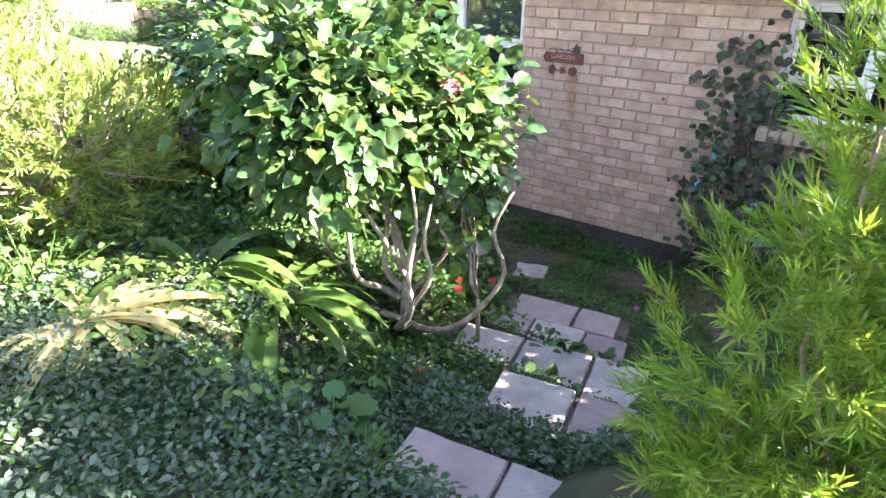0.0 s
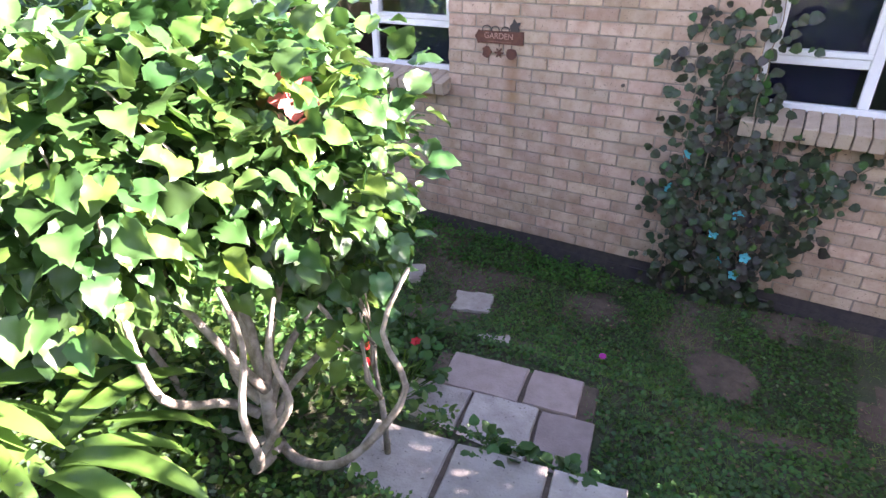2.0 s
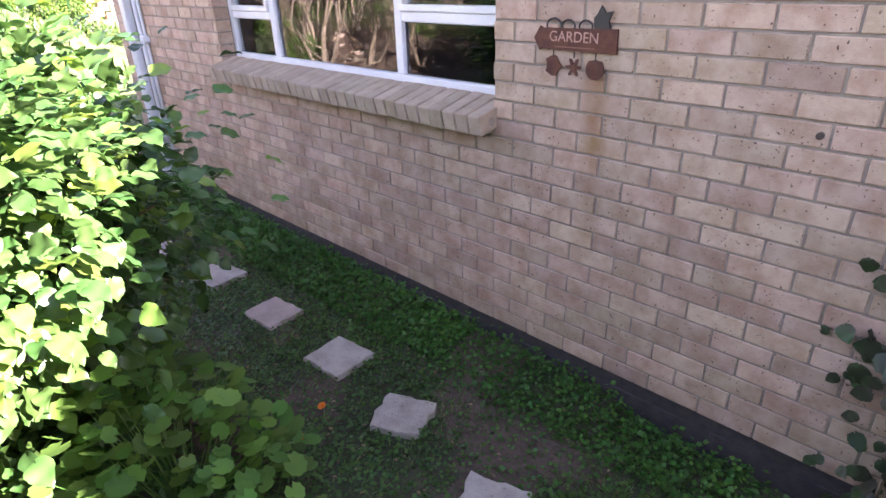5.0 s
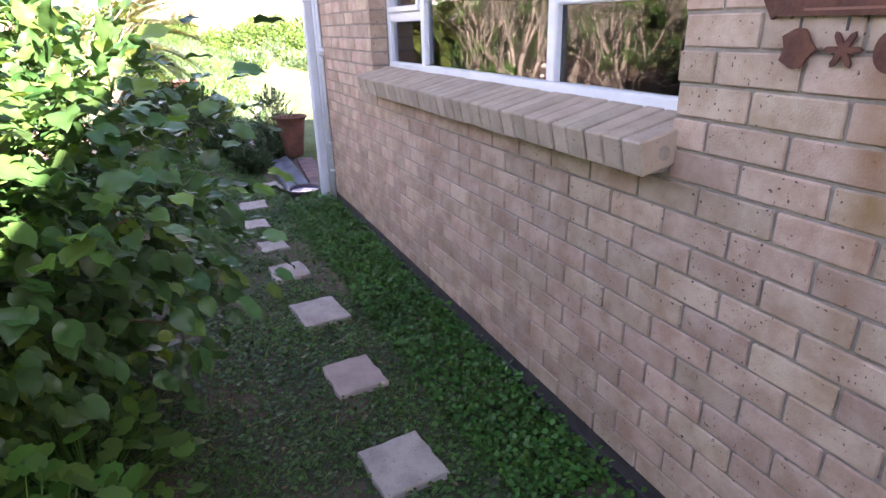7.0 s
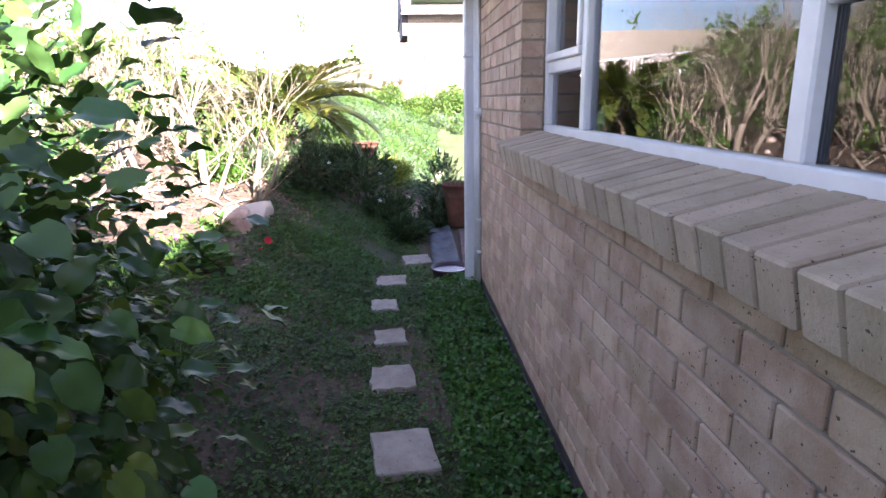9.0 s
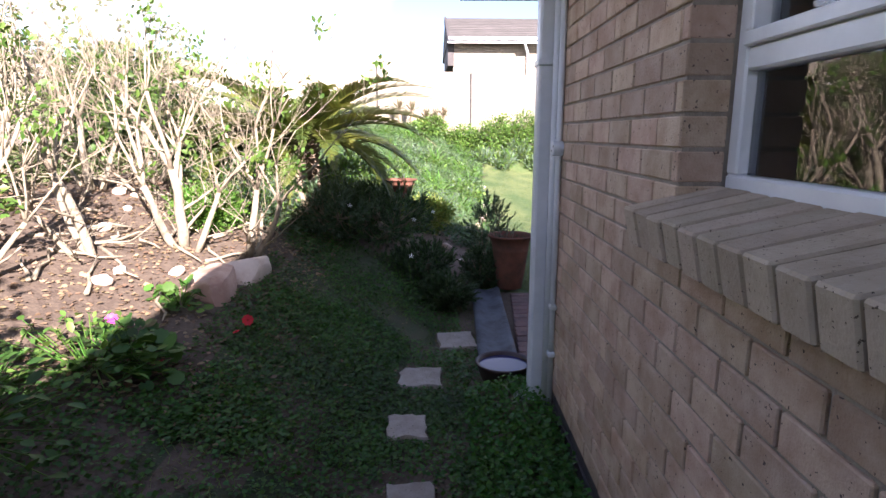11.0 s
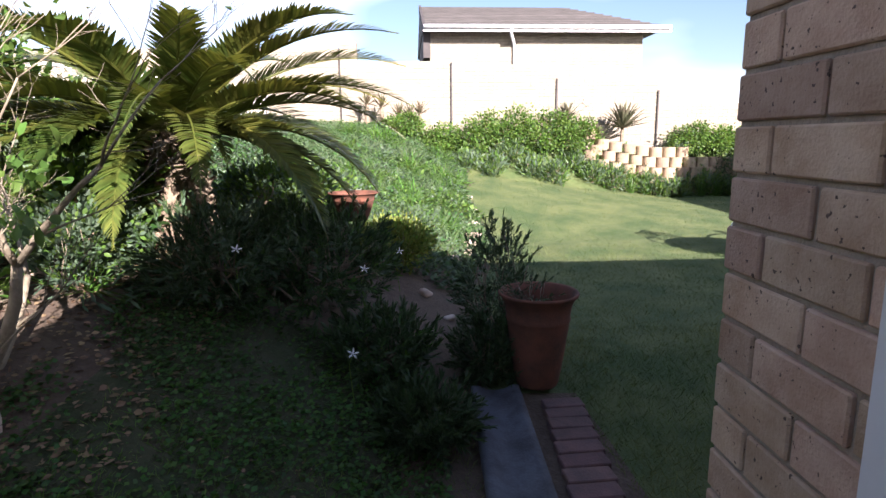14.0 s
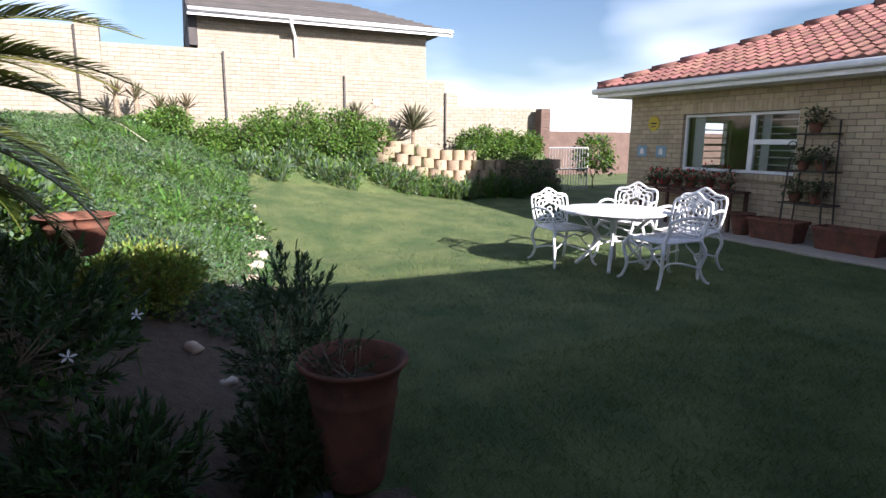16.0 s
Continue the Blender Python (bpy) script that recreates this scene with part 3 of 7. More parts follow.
# the house beside the path: its wall runs along x, turned a little
HOUSE = Matrix.Translation((-2.5, 5.02, 0)) @ pose(0, 0, 0, 0, 0, -1.35) @ Matrix.Translation((2.5, -5.02, 0))
WALL_M = HOUSE @ Matrix.Translation((0, 5.02, 0))
WALL_X0, WALL_X1 = -7.35, 4.5
WALL_Z0, WALL_Z1 = 0.226, 2.514
WIN_A = (-5.22, -2.485, 1.415, 2.30)
WIN_B = (-0.34, 2.0, 1.415, 2.30)
NEAR_BRICKS = [(-4.4, -1.3, 0.2, 1.45), (-7.5, -6.45, 0.7, 2.0)]


def in_near(p, q, za, zb):
    u, z = (p + q) / 2, (za + zb) / 2
    return any(a < u < b and c < z < d for a, b, c, d in NEAR_BRICKS)


def house_wall():
    root = empty("wall_south", WALL_M, "pinkish face brick house wall with raked joints", "wall", kind="structure")
    b = Build()
    grow = 0.003
    holes = [(w[0] - grow, w[1] + grow, w[2] - grow, w[3] + grow) for w in (WIN_A, WIN_B)]
    slab_with_holes(b, WALL_X0 + 0.004, WALL_X1, 0.0, 0.24, WALL_Z0 - 0.001, WALL_Z1, holes)
    part("mortar_body", b, M_MORTAR, root)
    b = Build()
    b.box(WALL_X0 + 0.006, WALL_X1, 0.004, 0.24, 0.15, 0.2245)
    part("damp_course", b, M_DAMP, root, "dark damp course strip")
    b = Build()
    b.box(WALL_X0 + 0.01, WALL_X1, -0.006, 0.24, -0.4, 0.15)
    part("plinth", b, M_DAMP, root, "dark stained plaster plinth")
    joined_bricks("brick_field", root, WALL_X0, WALL_X1, WALL_Z0, WALL_Z1, [WIN_A, WIN_B], M_BRICK_ISL, seed=3, skip=in_near)
    return root


wall_south = house_wall()


def house_shell():
    """The rest of the house round the corner, closed and roofed."""
    b = Build()
    b.box(WALL_X0 + 0.01, WALL_X0 + 0.24, 5.262, 14.0, -0.4, WALL_Z1)
    b.box(WALL_X1 - 0.24, WALL_X1, 5.262, 14.0, -0.4, WALL_Z1)
    ob = part("wall_west", b, M_BRICK_ISL, None, m=HOUSE)
    tagged(ob, "pinkish brick end wall of the house", "wall", kind="structure")
    b = Build()
    b.box(WALL_X0, WALL_X1, 5.02, 14.0, WALL_Z1 - 0.06, WALL_Z1 + 0.04)
    ob = part("ceiling", b, M_WALLIN, None, m=HOUSE @ Matrix.Translation((0, 0.0, 0.05)))
    tagged(ob, "plain ceiling of the house", "ceiling", kind="structure")


house_shell()

EAVE = 0.48


def hip_roof(name, x0, x1, y0, y1, z, pitch_deg, mat, label, m=None, gutter=M_WHITE):
    """A hip roof with a fascia and a gutter."""
    root = empty(name, m or Matrix(), label, "roof", kind="structure")
    run = min(x1 - x0, y1 - y0) / 2
    top = z + run * math.tan(radians(pitch_deg))
    if x1 - x0 > y1 - y0:
        r0, r1 = (x0 + run, (y0 + y1) / 2, top), (x1 - run, (y0 + y1) / 2, top)
    else:
        r0, r1 = ((x0 + x1) / 2, y0 + run, top), ((x0 + x1) / 2, y1 - run, top)
    c = [(x0, y0, z), (x1, y0, z), (x1, y1, z), (x0, y1, z)]
    b = Build()
    if x1 - x0 > y1 - y0:
        b.add(c + [r0, r1], [(0, 1, 5, 4), (1, 2, 5), (2, 3, 4, 5), (3, 0, 4), (3, 2, 1, 0)])
    else:
        b.add(c + [r0, r1], [(0, 1, 4), (1, 2, 5, 4), (2, 3, 5), (3, 0, 4, 5), (3, 2, 1, 0)])
    part("roof_deck", b, mat, root)
    b = Build()
    b.box(x0, x1, y0, y0 + 0.02, z - 0.17, z - 0.01)
    b.box(x0, x1, y1 - 0.02, y1, z - 0.17, z - 0.01)
    b.box(x0, x0 + 0.02, y0 + 0.02, y1 - 0.02, z - 0.17, z - 0.01)
    b.box(x1 - 0.02, x1, y0 + 0.02, y1 - 0.02, z - 0.17, z - 0.01)
    b.box(x0 + 0.02, x1 - 0.02, y0 + 0.02, y1 - 0.02, z - 0.16, z - 0.14)
    part("fascia", b, M_WHITE, root, "white fascia board")
    b = Build()
    for p, q in (((x0 - 0.06, y0 - 0.06), (x1 + 0.06, y0 - 0.06)), ((x0 - 0.06, y0 - 0.06), (x0 - 0.06, y1 + 0.06))):
        b.tube([(p[0], p[1], z - 0.05), (q[0], q[1], z - 0.05)], 0.055, 10)
    part("gutter", b, gutter, root, "white gutter", smooth=True)
    return root


hip_roof("house_roof", WALL_X0 - EAVE, WALL_X1 + EAVE, 5.02 - EAVE, 14.0, 2.62, 17, M_TILE, "red tiled hip roof above the brick house", HOUSE)


def window(name, w, splits, lights, label):
    """A white window in the wall's opening. splits: where the upright bars stand; lights: (bay, height of its cross bar)."""
    u0, u1, z0, z1 = w
    y0, y1 = 0.115, 0.175
    root = empty(name, WALL_M, label, "window", kind="structure")
    b = Build()
    t = 0.05
    z0 += 0.014
    b.chamfer(u0, u1, y0, y1, z0, z0 + t, 0.006)
    b.chamfer(u0, u1, y0, y1, z1 - t, z1, 0.006)
    b.chamfer(u0, u0 + t, y0 + 0.001, y1 - 0.001, z0 + t, z1 - t, 0.006)
    b.chamfer(u1 - t, u1, y0 + 0.001, y1 - 0.001, z0 + t, z1 - t, 0.006)
    part("window_frame", b, M_WHITE, root)
    edges = [u0 + t] + [s for p in splits for s in (p - 0.03, p + 0.03)] + [u1 - t]
    for s in splits:
        part("mullion", Build().chamfer(s - 0.03, s + 0.03, y0 + 0.002, y1 - 0.002, z0 + t, z1 - t, 0.006), M_WHITE, root)
    bays = list(zip(edges[0::2], edges[1::2]))
    cross = dict(lights)
    for i, (a, c) in enumerate(bays):
        if i in cross:
            h = cross[i]
            part("transom", Build().chamfer(a, c, y0 + 0.003, y1 - 0.003, h - 0.028, h + 0.028, 0.006), M_WHITE, root)
            # an opening light above, whose sash stands proud
            sash = Build()
            for p, q, r, s in ((a, c, h + 0.028, h + 0.062), (a, c, z1 - t - 0.034, z1 - t), (a, a + 0.034, h + 0.062, z1 - t - 0.034), (c - 0.034, c, h + 0.062, z1 - t - 0.034)):
                sash.chamfer(p, q, y0 - 0.012, y1 - 0.01, r, s, 0.004)
            part("sash", sash, M_WHITE, root)
            panes = [(z0 + t, h - 0.028), (h + 0.062, z1 - t - 0.034)]
        else:
            panes = [(z0 + t, z1 - t)]
        for p, q in panes:
            g = part("pane", Build().box(a, c, 0.146, 0.150, p, q), M_GLASS, root)
            g.visible_shadow = False
    return root


window("window_1", WIN_A, [-4.60, -3.28], [(0, 1.755), (2, 1.79)], "white framed three-bay window reflecting the garden")
window("window_2", WIN_B, [0.25, 1.4], [(0, 1.73), (2, 1.73)], "white framed window half hidden by ivy")


def sill(w):
    """A sloped sill of bricks on edge."""
    root = empty("window_sill", WALL_M, "sloped window sill of buff bricks on edge", "window sill", kind="structure")
    part("sill_bed", Build().box(w[0], w[1], -0.06, 0.17, w[2] - 0.12, w[2] - 0.055, Matrix()), M_MORTAR, root)
    n = int(round((w[1] - w[0] + 0.05) / 0.086))
    step = (w[1] - w[0] + 0.05) / n
    rng = random.Random(5)
    b = Build().chamfer(-step / 2 + 0.004, step / 2 - 0.004, -0.126, 0.126, -0.05, 0.05, 0.005)
    me = b.mesh("sill_brick", M_SILL)
    for i in range(n):
        ob = new("sill_brick", me)
        ob.parent = root
        ob.matrix_basis = pose(w[0] - 0.025 + (i + 0.5) * step, -0.002 + rng.uniform(-0.003, 0.003), w[2] - 0.044 + rng.uniform(-0.001, 0.002), 12.5 + rng.uniform(-0.6, 0.6), 0, 0)
    # the core hole of the end brick
    hole = Build().lathe([(0.0, 0.0), (0.013, 0.0002), (0.019, 0.001), (0.021, 0.0)], 16)
    part("core_hole", hole, M_MORTAR, ob, "dark core hole in the end brick", m=Matrix.Translation((step / 2 - 0.0035, -0.045, -0.004)) @ pose(0, 0, 0, 0, 90, 0))


M_SILL = material("sill_brick", (0.44, 0.345, 0.265), 0.85, vary=0.10, second=(0.36, 0.275, 0.20), noise_scale=9, bump=0.3, bump_scale=120, speckle=(0.10, 0.07, 0.05))
sill(WIN_A)
sill(WIN_B)


def room():
    b = Build()
    b.box(-7.1, 4.2, 8.5, 8.6, 0, 2.4)
    b.box(-7.1, 4.2, 5.3, 8.5, 0.1, 0.2)
    tagged(part("room_wall", b, M_WALLIN, None, m=HOUSE), "plain room behind the windows", "wall", kind="structure")
    for u0, u1 in ((-3.3, -2.45), (-5.3, -4.9), (-0.4, 0.2)):
        b = Build()
        n = 14
        pts = [(u0 + (u1 - u0) * i / n, 5.36 + 0.03 * (i % 2)) for i in range(n + 1)]
        vs = [(x, y, z) for x, y in pts for z in (1.3, 2.4)]
        b.add(vs, [(2 * i, 2 * i + 2, 2 * i + 3, 2 * i + 1) for i in range(n)])
        tagged(part("curtain", b, M_CURTAIN, None, m=HOUSE, smooth=True), "dark blue curtain hanging behind the window", "curtain", "dark blue curtains")


room()

# ---- the other buildings ----
WING_Y, WING_X0 = 13.2, -16.71
WIN_C = (-15.34, -13.13, 0.96, 1.95)


def wing():
    m = Matrix.Translation((0, WING_Y, 0))
    root = empty("wall_north", m, "buff brick wall of the house wing in shade", "wall", kind="structure")
    b = Build()
    slab_with_holes(b, WING_X0 + 0.004, -6.9, 0.0, 0.24, -0.3, 2.45, [(WIN_C[0] - 0.003, WIN_C[1] + 0.003, WIN_C[2] - 0.003, WIN_C[3] + 0.003)])
    part("mortar_body", b, M_CREAM_MORTAR, root)
    joined_bricks("brick_field", root, WING_X0, -7.0, -0.06, 2.404, [WIN_C], M_BUFF, seed=8, proud=0.006)
    b, wx = Build(), (WING_X0 + 0.01, WING_X0 + 0.24)
    b.box(*wx, 0.241, 1.75, -0.3, 2.45).box(*wx, 2.65, 8.0, -0.3, 2.45).box(*wx, 1.75, 2.65, -0.3, 0.92).box(*wx, 1.75, 2.65, 1.92, 2.45)
    tagged(part("wall_far", b, M_BUFF, None, m=m), "buff brick end wall of the wing", "wall", kind="structure")
    b = Build()
    slab_with_holes(b, WING_X0, -7.0, 3.6, 3.7, 0.0, 2.45, [])
    b.box(-8.0, -7.9, 0.25, 3.6, 0.0, 2.45)
    tagged(part("wall_room", b, M_WALLIN, None, m=m), "back wall of the room in the wing", "wall", kind="structure")
    far = empty("window_4", m, "white framed barred window in the end wall of the wing", "window", kind="structure")
    b, wx = Build(), (WING_X0 + 0.08, WING_X0 + 0.16)
    b.box(*wx, 1.752, 1.80, 0.922, 1.918).box(*wx, 2.60, 2.648, 0.922, 1.918).box(*wx, 1.80, 2.60, 0.922, 0.97).box(*wx, 1.80, 2.60, 1.87, 1.918).box(*wx, 1.80, 2.60, 1.38, 1.43)
    part("window_frame", b, M_WHITE, far)
    for z in (1.12, 1.27, 1.55, 1.72):
        part("bar", Build().box(WING_X0 + 0.17, WING_X0 + 0.19, 1.80, 2.60, z - 0.012, z + 0.012), M_WHITE, far)
    # window with a fixed pane and a barred casement
    w = empty("window_3", m, "white framed window with burglar bars and a curtain", "window", kind="structure")
    u0, u1, z0, z1 = WIN_C
    b = Build()
    for a in ((u0, u1, z0, z0 + 0.05), (u0, u1, z1 - 0.05, z1), (u0, u0 + 0.05, z0 + 0.05, z1 - 0.05), (u1 - 0.05, u1, z0 + 0.05, z1 - 0.05)):
        b.chamfer(a[0], a[1], 0.06, 0.12, a[2], a[3], 0.006)
    part("window_frame", b, M_WHITE, w)
    part("mullion", Build().chamfer(-14.00, -13.90, 0.058, 0.122, z0 + 0.05, z1 - 0.05, 0.006), M_WHITE, w)
    part("transom", Build().chamfer(-13.90, u1 - 0.05, 0.061, 0.119, 1.43, 1.51, 0.006), M_WHITE, w)
    for z in (1.11, 1.23, 1.34, 1.60, 1.71, 1.82):
        part("bar", Build().box(-13.90, u1 - 0.05, 0.15, 0.165, z - 0.008, z + 0.008), M_WHITE, w)
    for a, c in ((u0 + 0.05, -14.00), (-13.90, u1 - 0.05)):
        g = part("pane", Build().add([(a, 0.09, z0 + 0.05), (c, 0.09, z0 + 0.05), (c, 0.09, z1 - 0.05), (a, 0.09, z1 - 0.05)], [(0, 1, 2, 3)]), M_GLASS, w)
        g.visible_shadow = False
    b = Build()
    n = int((u1 - u0 + 0.1) / 0.086)
    for i in range(n):
        b.chamfer(u0 - 0.04 + i * 0.086, u0 - 0.04 + i * 0.086 + 0.077, -0.06, 0.058, z0 - 0.10, z0 - 0.004, 0.005)
    part("window_sill", b, M_BUFF, w, "brick window sill")
    b = Build()
    for i in range(n):
        b.chamfer(u0 - 0.04 + i * 0.086, u0 - 0.04 + i * 0.086 + 0.077, -0.012, 0.05, z1 + 0.004, z1 + 0.19, 0.004)
    part("lintel", b, M_BUFF, w, "soldier course of bricks over the window")
    for a, c in ((u0 + 0.06, -15.05), (-13.90, -13.75)):
        b = Build()
        k = 12
        vs = [(a + (c - a) * i / k, 0.24 + 0.025 * (i % 2), z) for i in range(k + 1) for z in (0.9, 2.05)]
        b.add(vs, [(2 * i, 2 * i + 2, 2 * i + 3, 2 * i + 1) for i in range(k)])
        tagged(part("lace_curtain", b, M_WHITE, None, m=m, smooth=True), "white lace curtain hanging in the window", "curtain", "white curtains")


M_BUFF = material("buff_brick", (0.46, 0.37, 0.255), 0.85, vary=0.12, island=True, second=(0.38, 0.30, 0.20), noise_scale=5, bump=0.2)
wing()

ROOF_X0, ROOF_Y0, ROOF_Z, ROOF_PITCH = -17.08, 12.62, 2.50, 21.0


def wing_roof():
    root = hip_roof("wing_roof", ROOF_X0, -6.4, ROOF_Y0, 22.0, ROOF_Z, ROOF_PITCH, M_TILE_BASE, "red tiled hip roof with a white gutter")
    k = math.tan(radians(ROOF_PITCH))
    slope = math.sqrt(1 + k * k)
    # one rolled tile, its length up the slope
    b = Build()
    n = 8
    prof = [(-0.105 + 0.21 * i / n, 0.036 * math.sin(math.pi * min(1, i / (n * 0.55))) if i < n * 0.55 else 0.004) for i in range(n + 1)]
    vs = [(x, y, z + (0.022 if y < 0.1 else 0.0) + 0.012) for y in (0.0, 0.32) for x, z in prof] + [(x, 0.0, 0.0) for x, z in prof]
    fs = [(i, i + 1, n + 2 + i, n + 1 + i) for i in range(n)] + [(2 * n + 2 + i, 2 * n + 3 + i, i + 1, i) for i in range(n)]
    b.add(vs, fs)
    me = b.mesh("roof_tile", M_TILE_OBJ, False)
    rng = random.Random(4)
    rest = Build()
    for r in range(16):
        y = ROOF_Y0 - 0.03 + r * 0.27 / slope
        inset = (y - ROOF_Y0)
        for c in range(46):
            x = ROOF_X0 + 0.11 + c * 0.21
            if x - 0.1 < ROOF_X0 + inset or x > -8.4:
                continue
            m = pose(x, y, ROOF_Z + inset * k + 0.012, ROOF_PITCH, 0, rng.uniform(-0.4, 0.4))
            if r < 8:
                ob = new("roof_tile", me)
                ob.parent = root
                ob.matrix_basis = m
            else:
                rest.add([tuple(m @ Vector(v)) for v in vs], fs)
    tagged(part("upper_tiles", rest, M_TILE, root), kind="stuff")
    b = Build()
    for i in range(14):
        a = i * 0.36
        p = Vector((ROOF_X0 + a, ROOF_Y0 + a, ROOF_Z + a * k))
        q = Vector((ROOF_X0 + a + 0.4, ROOF_Y0 + a + 0.4, ROOF_Z + (a + 0.4) * k))
        b.tube([p + Vector((0, 0, 0.05)), q + Vector((0, 0, 0.02))], [0.10, 0.085], 8)
    part("hip_tile", b, M_TILE, root, "row of rounded hip tiles", smooth=True)


M_TILE_BASE = material("roof_underlay", (0.16, 0.05, 0.03), 0.9, second=(0.12, 0.04, 0.025), noise_scale=4)
M_TILE_OBJ = material("red_roof_tile_piece", (0.235, 0.105, 0.085), 0.85, vary=0.25, second=(0.17, 0.075, 0.062), noise_scale=5, bump=0.2)
wing_roof()

BOUND_X = -21.0
M_FARWALL = material("brown_brick_far", (0.13, 0.085, 0.068), 0.9, second=(0.095, 0.06, 0.05), noise_scale=3)


def boundary():
    """Stepped cream brick wall across the end of the garden."""
    m = Matrix.Translation((BOUND_X, 0, 0)) @ pose(0, 0, 0, 0, 0, 90)      # u runs to +y, the outside at +x
    spans = [(-9.0, 3.05, 3.62), (3.05, 3.47, 3.77), (3.47, 5.75, 3.33), (5.75, 8.38, 3.26), (8.38, 10.98, 2.92), (10.98, 11.32, 2.64), (11.32, 14.1, 2.32)]
    root = empty("boundary_wall", m, "stepped cream brick boundary wall in sunlight", "wall", kind="structure")
    b, bricks = Build(), Build()
    for i, (a, c, top) in enumerate(spans):
        thick = 0.0 if i not in (1, 5) else 0.05
        b.box(a, c, -thick, 0.22, 0.0, top)
        base = 0.6
        rows = round((top - base) / 0.0865)
        course = (top - base) / rows
        for p, q, za, zb, rng in brick_layout(a, c, base, top, [], course, 0.232, 0.011, 20 + i):
            bricks.chamfer(p, q, -thick - 0.007, 0.06, za, zb + (0.011 if zb > top - 0.03 else 0), 0.004)
    part("mortar_body", b, M_CREAM_MORTAR, root)
    ob = part("brick_field", bricks, M_CREAM, root)
    tagged(ob, kind="stuff")
    for y, z0, z1 in ((3.05, 2.0, 3.62), (5.75, 1.7, 3.30), (8.38, 1.3, 2.92), (10.98, 1.1, 2.64)):
        b = Build().chamfer(BOUND_X + 0.02, BOUND_X + 0.06, y - 0.02, y + 0.02, z0 - 0.4, z1, 0.004)
        tagged(part("fence_post", b, M_BLACK, None), "thin dark steel post against the cream wall", "post", "steel posts")
    # sun-face plaque
    b = Build()
    b.lathe([(0.0, 0.035), (0.06, 0.03), (0.085, 0.012), (0.09, 0.0)], 18)
    plaque = part("wall_plaque", b, M_ROCK, None, m=Matrix.Translation((BOUND_X + 0.01, 9.15, 2.35)) @ pose(0, 0, 0, 0, 90, 0), smooth=True)
    tagged(plaque, "round pale plaster plaque on the cream wall", "wall ornament")
    for k in range(8):
        t = k * math.pi / 4
        part("ray", Build().tube([(0.09 * math.cos(t), 0.09 * math.sin(t), 0.012), (0.135 * math.cos(t), 0.135 * math.sin(t), 0.008)], [0.02, 0.004], 5), M_ROCK, plaque)
    # pillar at the gate
    m2 = Matrix.Translation((-20.72, 13.76, 0))
    root = empty("gate_pillar", m2, "dark brown brick gate pillar at the end of the wall", "pillar", kind="structure")
    part("mortar_body", Build().box(-0.14, 0.14, -0.14, 0.14, 0, 2.31), M_FARWALL, root)
    b = Build()
    for r in range(26):
        for k in range(4):
            o = 0.0 if (r + k) % 2 else 0.01
            b.chamfer(-0.148, 0.0 - 0.005 + o, -0.148, 0.015, 0.0865 * r, 0.0865 * r + 0.076, 0.004, pose(0, 0, 0, 0, 0, 90 * k))
    tagged(part("brick_field", b, M_FARWALL, root), kind="stuff")
    # the farther wall beyond the gate
    b = Build().box(-27.0, -26.8, 12.0, 30.0, 0, 1.85)
    tagged(part("wall_beyond", b, M_FARWALL, None), "brown brick wall beyond the gate", "wall", kind="structure")


boundary()


def gate():
    root = empty("garden_gate", Matrix.Translation((-20.72, 13.94, 0.0)) @ pose(0, 0, 0, 0, 0, 88), "pale metal garden gate of upright bars", "gate")
    b = Build()
    for p, q in (((0, 0.05), (0, 1.28)), ((1.35, 0.05), (1.35, 1.28)), ((0, 1.28), (1.35, 1.28)), ((0, 0.1), (1.35, 0.1)), ((0, 0.70), (1.35, 0.70))):
        b.tube([(p[0], 0, p[1]), (q[0], 0, q[1])], 0.022, 6)
    part("gate_frame", b, M_GALV, root)
    for i in range(1, 15):
        x = 1.35 * i / 15
        part("gate_bar", Build().tube([(x, 0, 0.1), (x, 0, 1.28)], 0.010, 5), M_GALV, root)


M_GALV = material("galvanised_metal", (0.55, 0.55, 0.55), 0.45, 0.6, second=(0.42, 0.42, 0.42), noise_scale=6)
gate()


